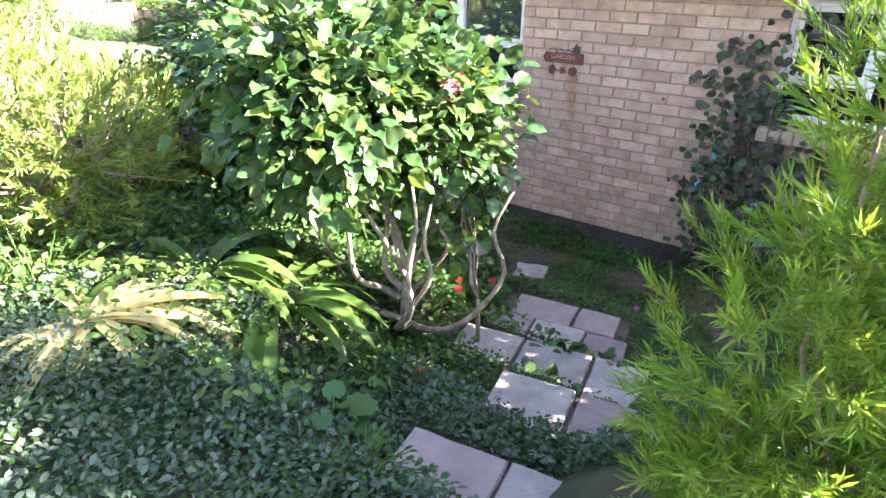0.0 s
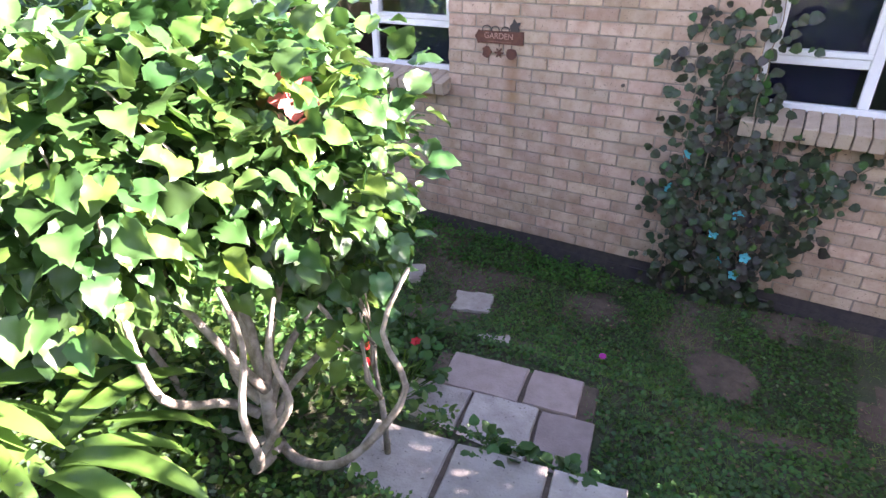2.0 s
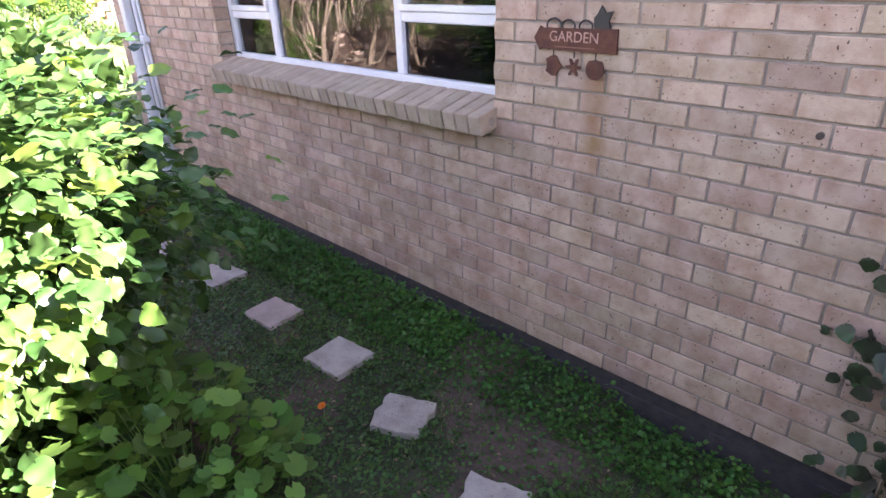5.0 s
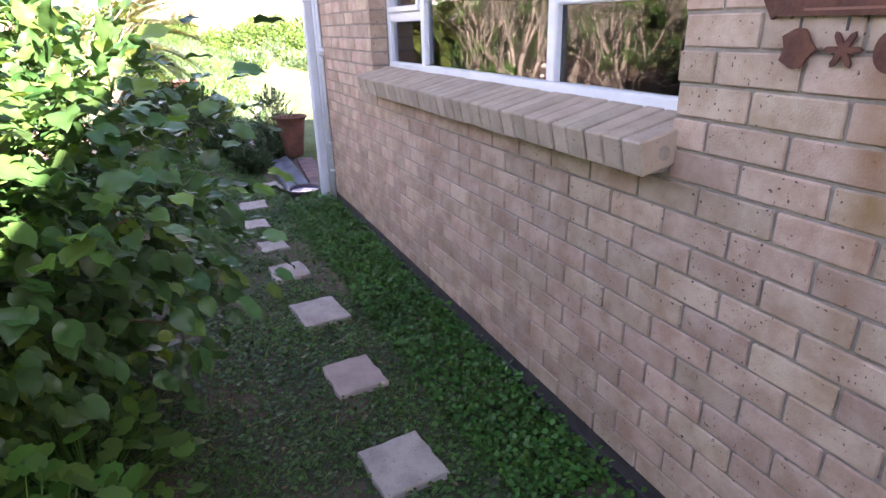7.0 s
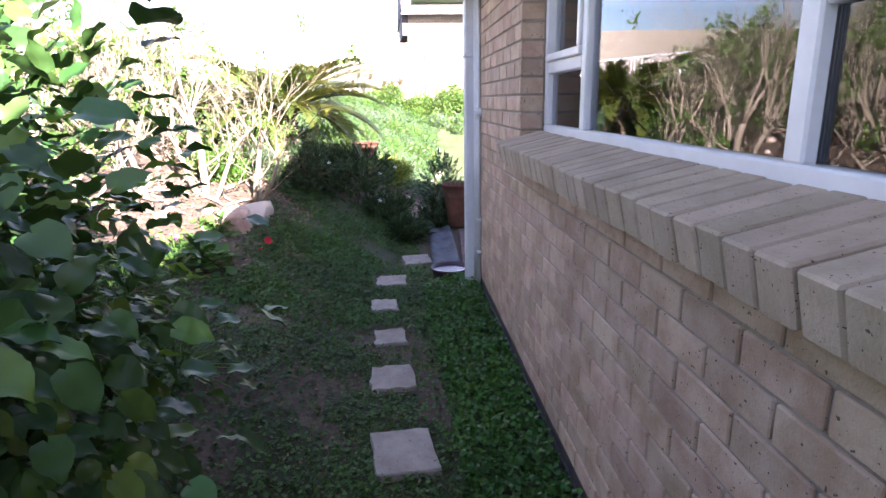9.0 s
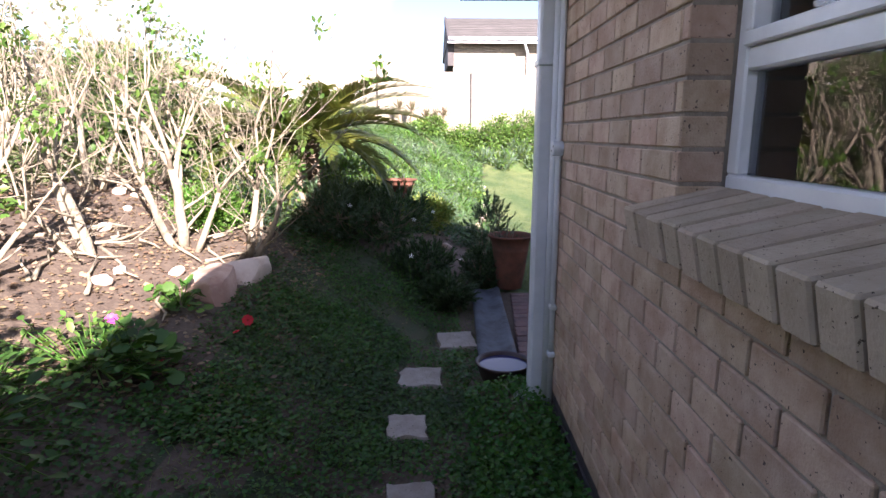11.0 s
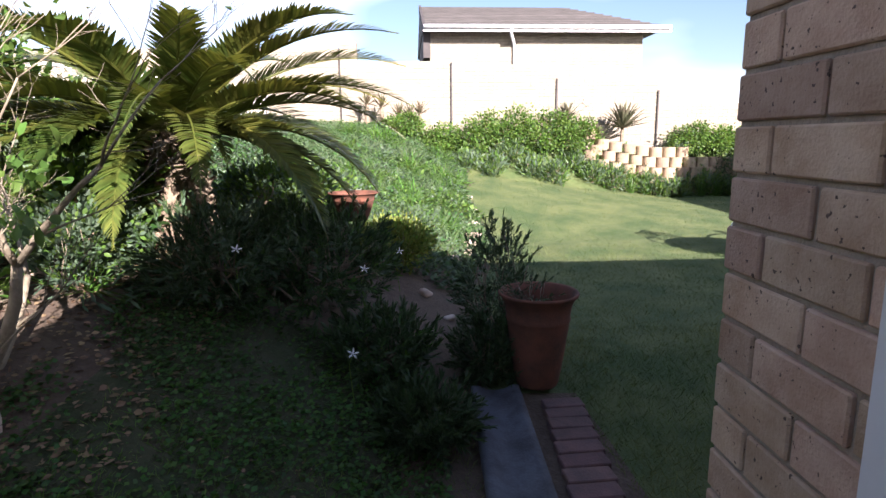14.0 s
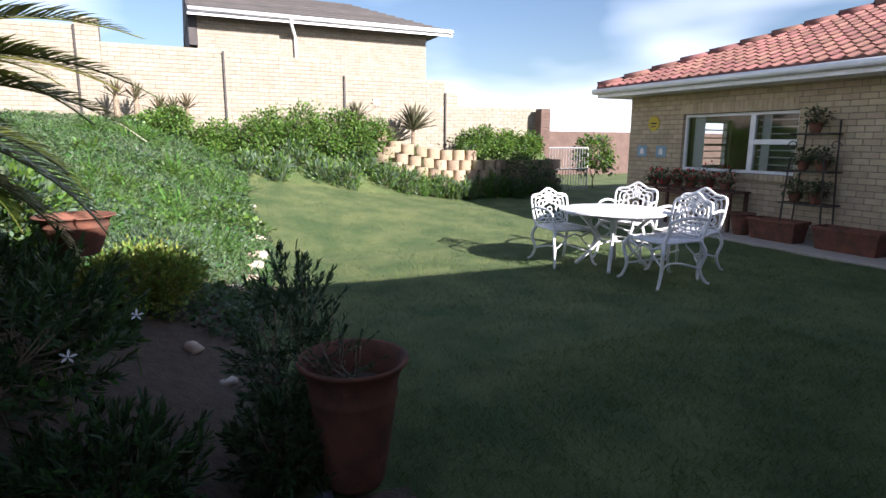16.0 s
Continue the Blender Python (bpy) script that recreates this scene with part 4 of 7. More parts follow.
def neighbour_house():
    x = -25.0
    root = empty("neighbour_house", Matrix.Translation((x, 0, 0)), "cream brick house with a dark grey roof beyond the wall", "house")
    m = pose(0, 0, 0, 0, 0, 90)
    b = Build().box(5.44, 12.12, 0.0, 6.0, 0.0, 4.76, m)
    part("house_wall", b, M_CREAM_MORTAR, root)
    b = Build()
    for p, q, za, zb, rng in brick_layout(5.42, 12.14, 2.2, 4.71, [], 0.0865, 0.232, 0.011, 33):
        b.chamfer(p, q, -0.007, 0.06, za, zb, 0.004, m)
    tagged(part("brick_field", b, M_CREAM, root), kind="stuff")
    b = Build()
    z, k = 4.80, 0.36
    e0, e1 = 5.22, 12.8
    b.add([(0.5, e0, z), (0.5, e1, z), (-3.2, e1 - 2.4, z + 3.7 * k), (-3.2, e0, z + 3.7 * k), (-6.8, e0, z), (-6.8, e1, z)],
          [(0, 1, 2, 3), (3, 2, 5, 4), (1, 5, 2), (0, 3, 4), (0, 4, 5, 1)])
    roof = part("roof", b, M_ROOF_GREY, root, "dark grey tiled roof")
    b = Build()
    for r in range(12):
        t0 = r / 12
        b.box(e0, e1 - 2.4 * t0, -0.5 + 3.7 * t0, -0.5 + 3.7 * t0 + 0.05, z + 3.7 * k * t0 - 0.01, z + 3.7 * k * t0 + 0.035, m)
    part("tile_course", b, M_ROOF_GREY, roof)
    b = Build().box(e0 - 0.02, e1 + 0.02, -0.53, -0.50, z - 0.16, z + 0.01, m)
    part("fascia", b, M_WHITE, root, "white fascia board")
    b = Build().tube([m @ Vector((e0, -0.58, z - 0.02)), m @ Vector((e1, -0.58, z - 0.02))], 0.06, 8)
    part("gutter", b, M_WHITE, root, "white gutter", smooth=True)
    b = Build().add([(0.52, e0 - 0.03, z - 0.16), (0.52, e0 - 0.03, z + 0.04), (-3.2, e0 - 0.03, z + 3.7 * k + 0.05), (-3.2, e0 - 0.03, z + 3.7 * k - 0.22),
                     (0.52, e0 + 0.05, z - 0.16), (0.52, e0 + 0.05, z + 0.04), (-3.2, e0 + 0.05, z + 3.7 * k + 0.05), (-3.2, e0 + 0.05, z + 3.7 * k - 0.22)],
                    [(0, 1, 2, 3), (7, 6, 5, 4), (0, 4, 5, 1), (1, 5, 6, 2), (2, 6, 7, 3), (3, 7, 4, 0)])
    part("bargeboard", b, M_GABLE, root, "dark bargeboard")
    b = Build().box(5.22, 5.44, -0.05, 4.0, 3.95, 4.67, m)
    part("gable_return", b, M_GABLE, root, "dark boarded gable edge")
    b = Build().tube([m @ Vector(p) for p in ((7.85, -0.58, z - 0.05), (7.85, -0.55, z - 0.2), (8.02, -0.1, z - 0.42), (8.04, -0.07, z - 0.6), (8.04, -0.07, 3.2))], 0.045, 8)
    part("downpipe", b, M_WHITE, root, "white downpipe", smooth=True)
    # a lower wing with its own small roof
    b = Build().box(12.12, 13.2, 0.3, 4.0, 0.0, 2.85, m)
    part("annex_wall", b, M_CREAM, root)


M_GABLE = material("dark_board", (0.07, 0.06, 0.06), 0.8, second=(0.05, 0.045, 0.045), noise_scale=6)
neighbour_house()


def upper_patio():
    """Raised patio above the bank, with a railing."""
    root = empty("patio_wall", Matrix.Translation((-13.2, -1.6, 0)) @ pose(0, 0, 0, 0, 0, 158), "cream brick patio wall above the bank", "wall", kind="structure")
    part("mortar_body", Build().box(0, 8.2, 0, 3.0, 0.3, 1.8), M_CREAM_MORTAR, root)
    b = Build()
    for p, q, za, zb, rng in brick_layout(0, 8.2, 0.9, 1.794, [], 0.0865, 0.232, 0.011, 40):
        b.chamfer(p, q, -0.007, 0.06, za, zb, 0.004)
    tagged(part("brick_field", b, M_CREAM, root), kind="stuff")
    rail = empty("patio_railing", Matrix.Translation((-13.2, -1.6, 0)) @ pose(0, 0, 0, 0, 0, 158), "white painted steel railing on the patio wall", "railing")
    part("handrail", Build().tube([(0, 0.12, 2.6), (8.2, 0.12, 2.6)], 0.025, 6), M_WHITE, rail)
    part("bottom_rail", Build().tube([(0, 0.12, 1.93), (8.2, 0.12, 1.93)], 0.018, 6), M_WHITE, rail)
    me = Build().tube([(0, 0.12, 1.79), (0, 0.12, 2.6)], 0.011, 5).mesh("baluster", M_WHITE)
    for i in range(64):
        part("baluster", me, None, rail, m=Matrix.Translation((0.06 + i * 0.128, 0, 0)))


upper_patio()

# ---- paving, steps and stepping stones ----


def rough_slab(b, sx, sy, thick, rng, rag=0.012, n=5):
    """A flat stone with uneven edges, its top at z = 0."""
    pts = []
    for (x0, y0), (x1, y1) in (((-1, -1), (1, -1)), ((1, -1), (1, 1)), ((1, 1), (-1, 1)), ((-1, 1), (-1, -1))):
        for i in range(n):
            t = i / n
            pts.append(((x0 + (x1 - x0) * t) * sx / 2 + rng.uniform(-rag, rag), (y0 + (y1 - y0) * t) * sy / 2 + rng.uniform(-rag, rag)))
    k = len(pts)
    vs = [(x, y, -thick) for x, y in pts] + [(x, y, -0.008) for x, y in pts] + [(x * 0.97, y * 0.97, rng.uniform(-0.001, 0.002)) for x, y in pts] + [(0, 0, 0.001)]
    fs = [(i, (i + 1) % k, k + (i + 1) % k, k + i) for i in range(k)] + [(k + i, k + (i + 1) % k, 2 * k + (i + 1) % k, 2 * k + i) for i in range(k)]
    fs += [(2 * k + i, 2 * k + (i + 1) % k, 3 * k) for i in range(k)]
    return b.add(vs, fs)


STONES = [(-3.105, 4.37, 0.30, 0.28, 3, 0), (-3.82, 4.385, 0.30, 0.26, 3, 1), (-4.62, 4.41, 0.34, 0.29, 5, 0), (-5.37, 4.365, 0.30, 0.25, 3, 2), (-5.99, 4.36, 0.25, 0.22, 5, 2),
          (-6.64, 4.325, 0.25, 0.21, 2, 2), (-7.29, 4.39, 0.30, 0.28, 2, 2), (-7.97, 4.66, 0.32, 0.27, 5, 2), (-2.47, 4.28, 0.27, 0.24, 22, 2), (-1.80, 4.14, 0.28, 0.25, 15, 2), (-1.36, 3.53, 0.20, 0.12, 20, 2)]


def stepping_stones():
    rng = random.Random(9)
    for x, y, sx, sy, turn, kind in STONES:
        b = rough_slab(Build(), sx, sy, 0.06, rng, 0.006 if kind < 2 else 0.014)
        z = float(height(x, y)) + 0.03
        ob = part("stepping_stone", b, M_SLAB if kind != 1 else M_SLAB_PINK, None, m=pose(x, y, z, rng.uniform(-1, 1), rng.uniform(-1, 1), turn))
        tagged(ob, ("square grey concrete stepping stone set in the grass", "square buff stepping stone set in the grass", "small broken-edged pale stepping stone in the grass")[kind], "stepping stone", "stepping stones along the wall")


stepping_stones()

TURN_STEPS = 8.0
FLIGHTS = [
    ("lowest", 0.40, [(-1.20, 3.05, 0.42, 0.27), (-0.845, 3.10, 0.27, 0.27), (-1.34, 2.71, 0.33, 0.36), (-1.0, 2.76, 0.33, 0.36), (-0.70, 2.80, 0.26, 0.36)]),
    ("second", 0.58, [(-1.20, 2.24, 0.36, 0.36), (-0.82, 2.29, 0.38, 0.36), (-0.48, 2.34, 0.28, 0.36)]),
    ("third", 0.76, [(-0.70, 1.72, 0.36, 0.42), (-0.32, 1.77, 0.38, 0.42)]),
    ("upper", 0.94, [(-0.70, 1.02, 0.38, 0.42), (-0.30, 1.08, 0.42, 0.42), (0.10, 1.14, 0.36, 0.42)]),
]


def steps():
    """Landings of paving slabs, each higher than the one before."""
    rng = random.Random(12)
    for name, z, slabs in FLIGHTS:
        root = empty("garden_step", Matrix(), "garden step paved with weathered pinkish slabs", "step", "garden steps")
        for x, y, sx, sy in slabs:
            b = rough_slab(Build(), sx - 0.008, sy - 0.008, 0.07, rng, 0.004)
            part("paving_slab", b, rng.choice([M_SLAB_PINK, M_SLAB]), root, m=pose(x, y, z + rng.uniform(-0.004, 0.004), rng.uniform(-1, 1), rng.uniform(-1, 1), TURN_STEPS + rng.uniform(-1.5, 1.5)))
        xs, ys = [a[0] for a in slabs], [a[1] for a in slabs]
        ws = [a[2] / 2 for a in slabs]
        cx = (min(a - w for a, w in zip(xs, ws)) + max(a + w for a, w in zip(xs, ws))) / 2
        half = (max(a + w for a, w in zip(xs, ws)) - min(a - w for a, w in zip(xs, ws))) / 2 - 0.04
        cy = (min(ys) + max(ys)) / 2
        dep = (max(ys) - min(ys)) / 2 + 0.1
        b = Build().chamfer(-half, half, -dep, dep, -0.22, -0.016, 0.01)
        part("bed", b, M_SOIL, root, "mortar bed under the slabs", m=pose(cx, cy, z, 0, 0, TURN_STEPS))


steps()


def paved_strip():
    root = empty("brick_edging", Matrix(), "worn reddish brick paving strip round the house corner", "paving", kind="structure")
    rng = random.Random(3)
    me = Build().chamfer(-0.052, 0.052, -0.108, 0.108, -0.05, 0.0, 0.005).mesh("paving_brick", M_REDPAVE)
    for i in range(15):
        x = -7.62 - i * 0.113
        part("paving_brick", me, None, root, m=pose(x, 5.20 + 0.012 * i, float(height(x, 5.34)) + 0.04 + rng.uniform(-0.003, 0.003), rng.uniform(-1, 1), 0, 2 + rng.uniform(-2, 2)))
    b = Build()
    n = 16
    prof = [(-0.14, -0.02), (-0.135, 0.018), (-0.10, 0.02), (-0.05, -0.004), (0, -0.010), (0.05, -0.004), (0.10, 0.02), (0.135, 0.018), (0.14, -0.02)]
    vs, fs = [], []
    for i in range(n + 1):
        t = i / n
        x, y = -7.45 - 1.95 * t, 4.93 + 0.10 * t
        for o, z in prof:
            vs.append((x, y + o, 0.042 + z))
    k = len(prof)
    for i in range(n):
        for j in range(k - 1):
            fs.append((i * k + j, i * k + j + 1, (i + 1) * k + j + 1, (i + 1) * k + j))
    b.add(vs, fs)
    tagged(part("drain_channel", b, M_CHANNEL, None, smooth=True), "shallow bluish concrete drain channel in the ground", "drain", kind="structure")


M_REDPAVE = material("red_paver", (0.17, 0.095, 0.09), 0.9, vary=0.15, second=(0.10, 0.065, 0.065), noise_scale=8, bump=0.4)
M_CHANNEL = material("bluish_concrete", (0.10, 0.11, 0.135), 0.8, second=(0.05, 0.052, 0.06), noise_scale=7, bump=0.4)
paved_strip()


def pavement():
    b = Build().chamfer(-18.0, -6.8, 12.16, 13.19, -0.12, 0.035, 0.012)
    tagged(part("pavement", b, M_PAVE, None), "pale concrete apron along the house wing", "pavement", kind="structure")


M_PAVE = material("pale_concrete", (0.45, 0.40, 0.34), 0.9, second=(0.36, 0.31, 0.26), noise_scale=3, bump=0.3)
pavement()

# ---- plants ----


def limb_paths(base, targets, fork, rng, trunk_r, tip_r, groups=4, bow=0.15):
    """A trunk, limbs to groups of targets, and branches out to every target: lists of (points, radii)."""
    base, fork = Vector(base), Vector(fork)
    paths = [([base, base.lerp(fork, 0.5) + Vector((rng.uniform(-1, 1), rng.uniform(-1, 1), 0)) * 0.02, fork], [trunk_r, trunk_r * 0.85, trunk_r * 0.75])]
    order = sorted(targets, key=lambda p: math.atan2(p[1] - fork.y, p[0] - fork.x))
    size = max(1, math.ceil(len(order) / groups))
    for g in range(0, len(order), size):
        chunk = [Vector(p) for p in order[g:g + size]]
        mean = sum(chunk, Vector()) / len(chunk)
        hub = fork.lerp(mean, 0.55)
        mid = fork.lerp(hub, 0.5) + Vector((rng.uniform(-1, 1), rng.uniform(-1, 1), -0.6)) * bow * (hub - fork).length
        paths.append(([fork, mid, hub], [trunk_r * 0.6, trunk_r * 0.5, trunk_r * 0.4]))
        for c in chunk:
            mid = hub.lerp(c, 0.5) + Vector((rng.uniform(-1, 1), rng.uniform(-1, 1), rng.uniform(-1, 0.3))) * bow * (c - hub).length
            paths.append(([hub, mid, c], [trunk_r * 0.3, trunk_r * 0.2, tip_r]))
    return paths


def shrub(name, label, base, lobes, clumps, per, leaf, size, mats, bark, trunk_r, fork, seed, category="shrub", clump_r=0.12, flat=0.35, group="", out=0.7, down=0.15, shell=0.55, width=1.0, spread=(0.7, 1.25), stems=True, plume=0.0):
    """A shrub: trunk with limbs, and crowns of leaves in clumps within the lobes (centre, radii)."""
    rng, nr = random.Random(seed), np.random.default_rng(seed)
    root = empty(name, Matrix.Translation(base), label, category, group)
    inv = Vector(base)
    vol = np.array([l[1][0] * l[1][1] * l[1][2] for l in lobes]) ** 0.67
    pick = nr.choice(len(lobes), clumps, p=vol / vol.sum())
    C = np.array([l[0] for l in lobes], float)[pick]
    R = np.array([l[1] for l in lobes], float)[pick]
    dirs = rand_dirs(nr, clumps)
    rad = (shell + (1 - shell) * nr.random(clumps) ** 0.6)[:, None]
    rough = 1 + 0.18 * np.array([noise.noise(Vector(d * 2.5) + Vector((seed, 0, 0))) for d in dirs])[:, None]
    centre = C + dirs * R * rad * rough
    g = np.maximum(height(centre[:, 0], centre[:, 1]) + 0.05, centre[:, 2])
    centre[:, 2] = g
    if stems:
        take = [tuple(c) for c in centre[:: max(1, clumps // 46)]]
        paths = limb_paths(base, take, fork, rng, trunk_r, 0.003)
        trunk = Build().tube([p - inv for p in paths[0][0]], paths[0][1], 8)
        part("trunk", trunk, bark, root, smooth=True)
        nlimb = 0
        twigs = Build()
        for pts, radii in paths[1:]:
            if radii[0] > trunk_r * 0.5:
                part("limb", Build().tube([p - inv for p in pts], radii, 7), bark, root, smooth=True)
                nlimb += 1
            else:
                twigs.tube([p - inv for p in pts], radii, 5)
        tagged(part("twig_growth", twigs, bark, root, smooth=True), kind="stuff")
    n = clumps * per
    P0 = np.repeat(centre, per, axis=0)
    off = nr.normal(size=(n, 3)) * clump_r * np.array([1, 1, 0.8])
    P = P0 + off
    outward = np.repeat(unit((centre - C) / R), per, axis=0)
    D = outward * out + unit(off) * 0.6 + nr.normal(size=(n, 3)) * 0.35 + np.array([0, 0, -down])
    U = np.array([0, 0, 1.0]) + nr.normal(size=(n, 3)) * flat + outward * 0.25
    if plume:
        # needles along short shoots
        ax = unit(unit((centre - C) / R) * 0.75 + np.array([0, 0, 0.55]) + nr.normal(size=(clumps, 3)) * 0.3)
        ax = np.repeat(ax, per, axis=0)
        run = nr.random(n)[:, None]
        P = P0 + ax * (run - 0.35) * plume + nr.normal(size=(n, 3)) * 0.004
        D = ax * (0.55 + 0.6 * run) + unit(nr.normal(size=(n, 3))) * (0.85 - 0.35 * run)
        U = ax + nr.normal(size=(n, 3)) * 0.3
    S = size * nr.uniform(spread[0], spread[1], n)
    sel = nr.random(n)
    acc = 0.0
    for i, (mat, share) in enumerate(mats):
        k = (sel >= acc) & (sel < acc + share)
        acc += share
        me = leaf_mesh("crown", leaf, P[k] - np.array(base), D[k], U[k], S[k], mat, smooth=True, W=np.full(int(k.sum()), width))
        tagged(part("crown" if i == 0 else "young_growth", me, None, root), kind="stuff")
    return root


def on_ground(x, y, dz=0.0):
    return (x, y, float(height(x, y)) + dz)


# the hibiscus by the steps
hib = shrub("hibiscus_bush", "tall hibiscus bush with broad glossy green leaves and bare lower stems", on_ground(-1.55, 1.95, -0.05),
      [((-1.68, 2.12, 1.92), (0.40, 0.42, 0.38)), ((-1.95, 1.85, 1.92), (0.42, 0.42, 0.42)), ((-1.40, 2.22, 1.74), (0.16, 0.28, 0.34)), ((-1.72, 1.68, 1.90), (0.34, 0.28, 0.40)), ((-2.10, 2.35, 1.88), (0.40, 0.38, 0.42))],
      540, 13, HIBISCUS, 0.064, [(M_HIB, 0.88), (M_HIB_Y, 0.12)], M_BARK_GREY, 0.03, (-1.50, 1.93, 1.05), 11, clump_r=0.10, shell=0.35, spread=(0.45, 1.55), flat=0.55)
shrub("hibiscus_shoot", "lower shoots of the hibiscus with large leaves beside the steps", on_ground(-1.25, 2.25, -0.03),
      [((-1.33, 2.25, 1.32), (0.12, 0.14, 0.30))], 12, 5, BROAD, 0.065, [(M_HIB, 0.6), (M_HIB_Y, 0.4)], M_BARK_GREY, 0.015, (-1.27, 2.26, 0.85), 12, clump_r=0.07, shell=0.2)
# its bare lower limbs, bowed out and up into the crown
hb = random.Random(8)
foot = Vector(hib.location)
for k in range(8):
    a = 0.4 + k * 2 * math.pi / 8 + hb.uniform(-0.35, 0.35)
    reach, z0, up = hb.uniform(0.16, 0.50), hb.uniform(0.05, 0.36), hb.uniform(0.75, 1.1)
    d = Vector((math.cos(a), math.sin(a), 0))
    side = Vector((-d.y, d.x, 0)) * hb.uniform(-0.12, 0.12)
    pts = [Vector((0.03, 0.0, z0)) + d * reach * f + side * math.sin(3.0 * f) + Vector((hb.uniform(-0.03, 0.03), hb.uniform(-0.03, 0.03), h * up)) for f, h in ((0, 0), (0.3, 0.06), (0.62, 0.13), (0.9, 0.27), (1.05, 0.46), (1.0, 0.66), (1.12, 0.85))]
    part("limb", Build().tube(curve(pts, 3), [0.020 - 0.014 * q / 18 for q in range(19)], 8), M_BARK_GREY, hib, smooth=True)
# the broad-leaved shrub along the path
shrub("broadleaf_shrub", "leafy shrub with rounded light green leaves on reddish stems", on_ground(-3.05, 2.85, -0.05),
      [((-2.90, 2.98, 1.42), (0.50, 0.42, 0.60)), ((-3.3, 2.85, 1.15), (0.75, 0.55, 0.6)), ((-3.55, 2.75, 1.95), (0.7, 0.5, 0.6)), ((-4.25, 2.75, 1.25), (0.6, 0.45, 0.65)), ((-3.5, 3.45, 1.20), (0.6, 0.32, 0.65))],
      850, 12, BROAD, 0.070, [(M_HIB, 0.85), (M_HIB_Y, 0.15)], M_STEM_RED, 0.028, (-3.05, 2.86, 0.85), 21, clump_r=0.13, shell=0.4)
# feathery bush by the steps
# the last two lobes reach out of view, added to shade the bank
shrub("feathery_bush", "bright green feathery needle-leaved bush beside the steps", on_ground(0.46, 1.28, -0.05),
      [((0.13, 1.06, 1.70), (0.27, 0.26, 0.36)), ((0.27, 1.10, 1.98), (0.26, 0.26, 0.22)), ((0.32, 1.22, 1.35), (0.36, 0.34, 0.32)), ((0.55, 1.35, 1.75), (0.40, 0.36, 0.42)), ((0.10, 1.10, 1.30), (0.20, 0.24, 0.24)), ((0.20, 1.20, 2.27), (0.16, 0.18, 0.24)), ((0.75, 1.50, 2.10), (0.38, 0.42, 0.50)), ((1.0, 1.75, 2.45), (0.45, 0.55, 0.50))],
      1750, 46, NARROW, 0.046, [(M_PLUME, 0.8), (M_OLIVE, 0.2)], M_BARK, 0.025, (0.45, 1.27, 1.2), 31, shell=0.45, width=0.5, plume=0.15)
# yellow-green bushes up the bank
for i, (x, y, r, h) in enumerate([(-3.15, 1.15, 0.62, 0.85), (-4.1, 2.0, 0.7, 0.9), (-4.0, 0.4, 0.8, 1.1), (-5.2, 1.3, 0.85, 1.05), (-5.0, -0.4, 0.9, 1.3), (-6.0, 0.6, 0.8, 0.9), (-2.9, -0.3, 0.7, 0.8)]):
    b = on_ground(x, y, -0.04)
    shrub("needle_bush", "yellow-green fine-leaved bush on the bank", b, [((x, y, b[2] + h * 0.62), (r, r, h * 0.52)), ((x + 0.3 * r, y - 0.3 * r, b[2] + h * 0.85), (r * 0.6, r * 0.6, h * 0.35))],
          260, 34, NARROW, 0.06, [(M_OLIVE, 0.7), (M_FEATHER, 0.3)], M_BARK_PALE, 0.03, (x, y, b[2] + h * 0.2), 40 + i, group="fine-leaved bushes on the bank", width=0.75, plume=0.16)
# tall dark shrubs that close the top of the bank, plus two shade casters
# (1.65, 2.95) and (1.55, 1.95): added out of view to shade the steps
for i, (x, y, r, h) in enumerate([(-11.6, 0.6, 0.8, 0.9), (-5.0, -2.6, 1.5, 2.4), (-2.2, -2.4, 1.4, 2.2), (0.8, -2.6, 1.5, 2.4), (2.6, 0.4, 1.2, 2.2), (1.65, 2.95, 0.85, 2.2), (1.55, 1.95, 0.60, 1.5), (-10.6, 0.7, 0.8, 1.2), (-9.2, -0.4, 0.9, 1.5), (-12.6, 1.4, 0.7, 0.9), (-7.6, -0.6, 0.9, 1.5)]):
    b = on_ground(x, y, -0.05)
    shrub("garden_tree", "dense leafy shrub, closing the bank top or added unseen for shade", b, [((x, y, b[2] + h * 0.6), (r, r, h * 0.45)), ((x - 0.4 * r, y + 0.3 * r, b[2] + h * 0.8), (r * 0.7, r * 0.7, h * 0.3))],
          230, 18, OVAL, 0.10, [(M_HEDGE, 0.6), (M_DARKLEAF, 0.4)], M_BARK, 0.06, (x, y, b[2] + h * 0.25), 60 + i, clump_r=0.16, group="shrubs at the top of the bank")


def strap_clump(name, label, x, y, count, length, mat, seed, width=1.0, lift=0.8, bend=0.9, category="plant", group="", z=0.0):
    nr = np.random.default_rng(seed)
    base = on_ground(x, y, z)
    root = empty(name, Matrix.Translation(base), label, category, group)
    for v in range(3):
        t = strap_leaf(0.05 * width, bend * (0.7 + 0.3 * v), 7, 0.35, lift * (1.15 - 0.3 * v))
        n = count // 3
        a = nr.uniform(0, 2 * math.pi, n)
        D = np.stack([np.cos(a), np.sin(a), np.zeros(n)], 1)
        P = D * nr.uniform(0, 0.05, n)[:, None]
        U = np.tile([0, 0, 1.0], (n, 1)) + nr.normal(size=(n, 3)) * 0.12
        for i in range(n):
            me = leaf_mesh("strap_leaf", t, P[i:i + 1], D[i:i + 1], U[i:i + 1], [length * nr.uniform(0.65, 1.15)], mat, smooth=True)
            part("strap_leaf", me, None, root)
    return root


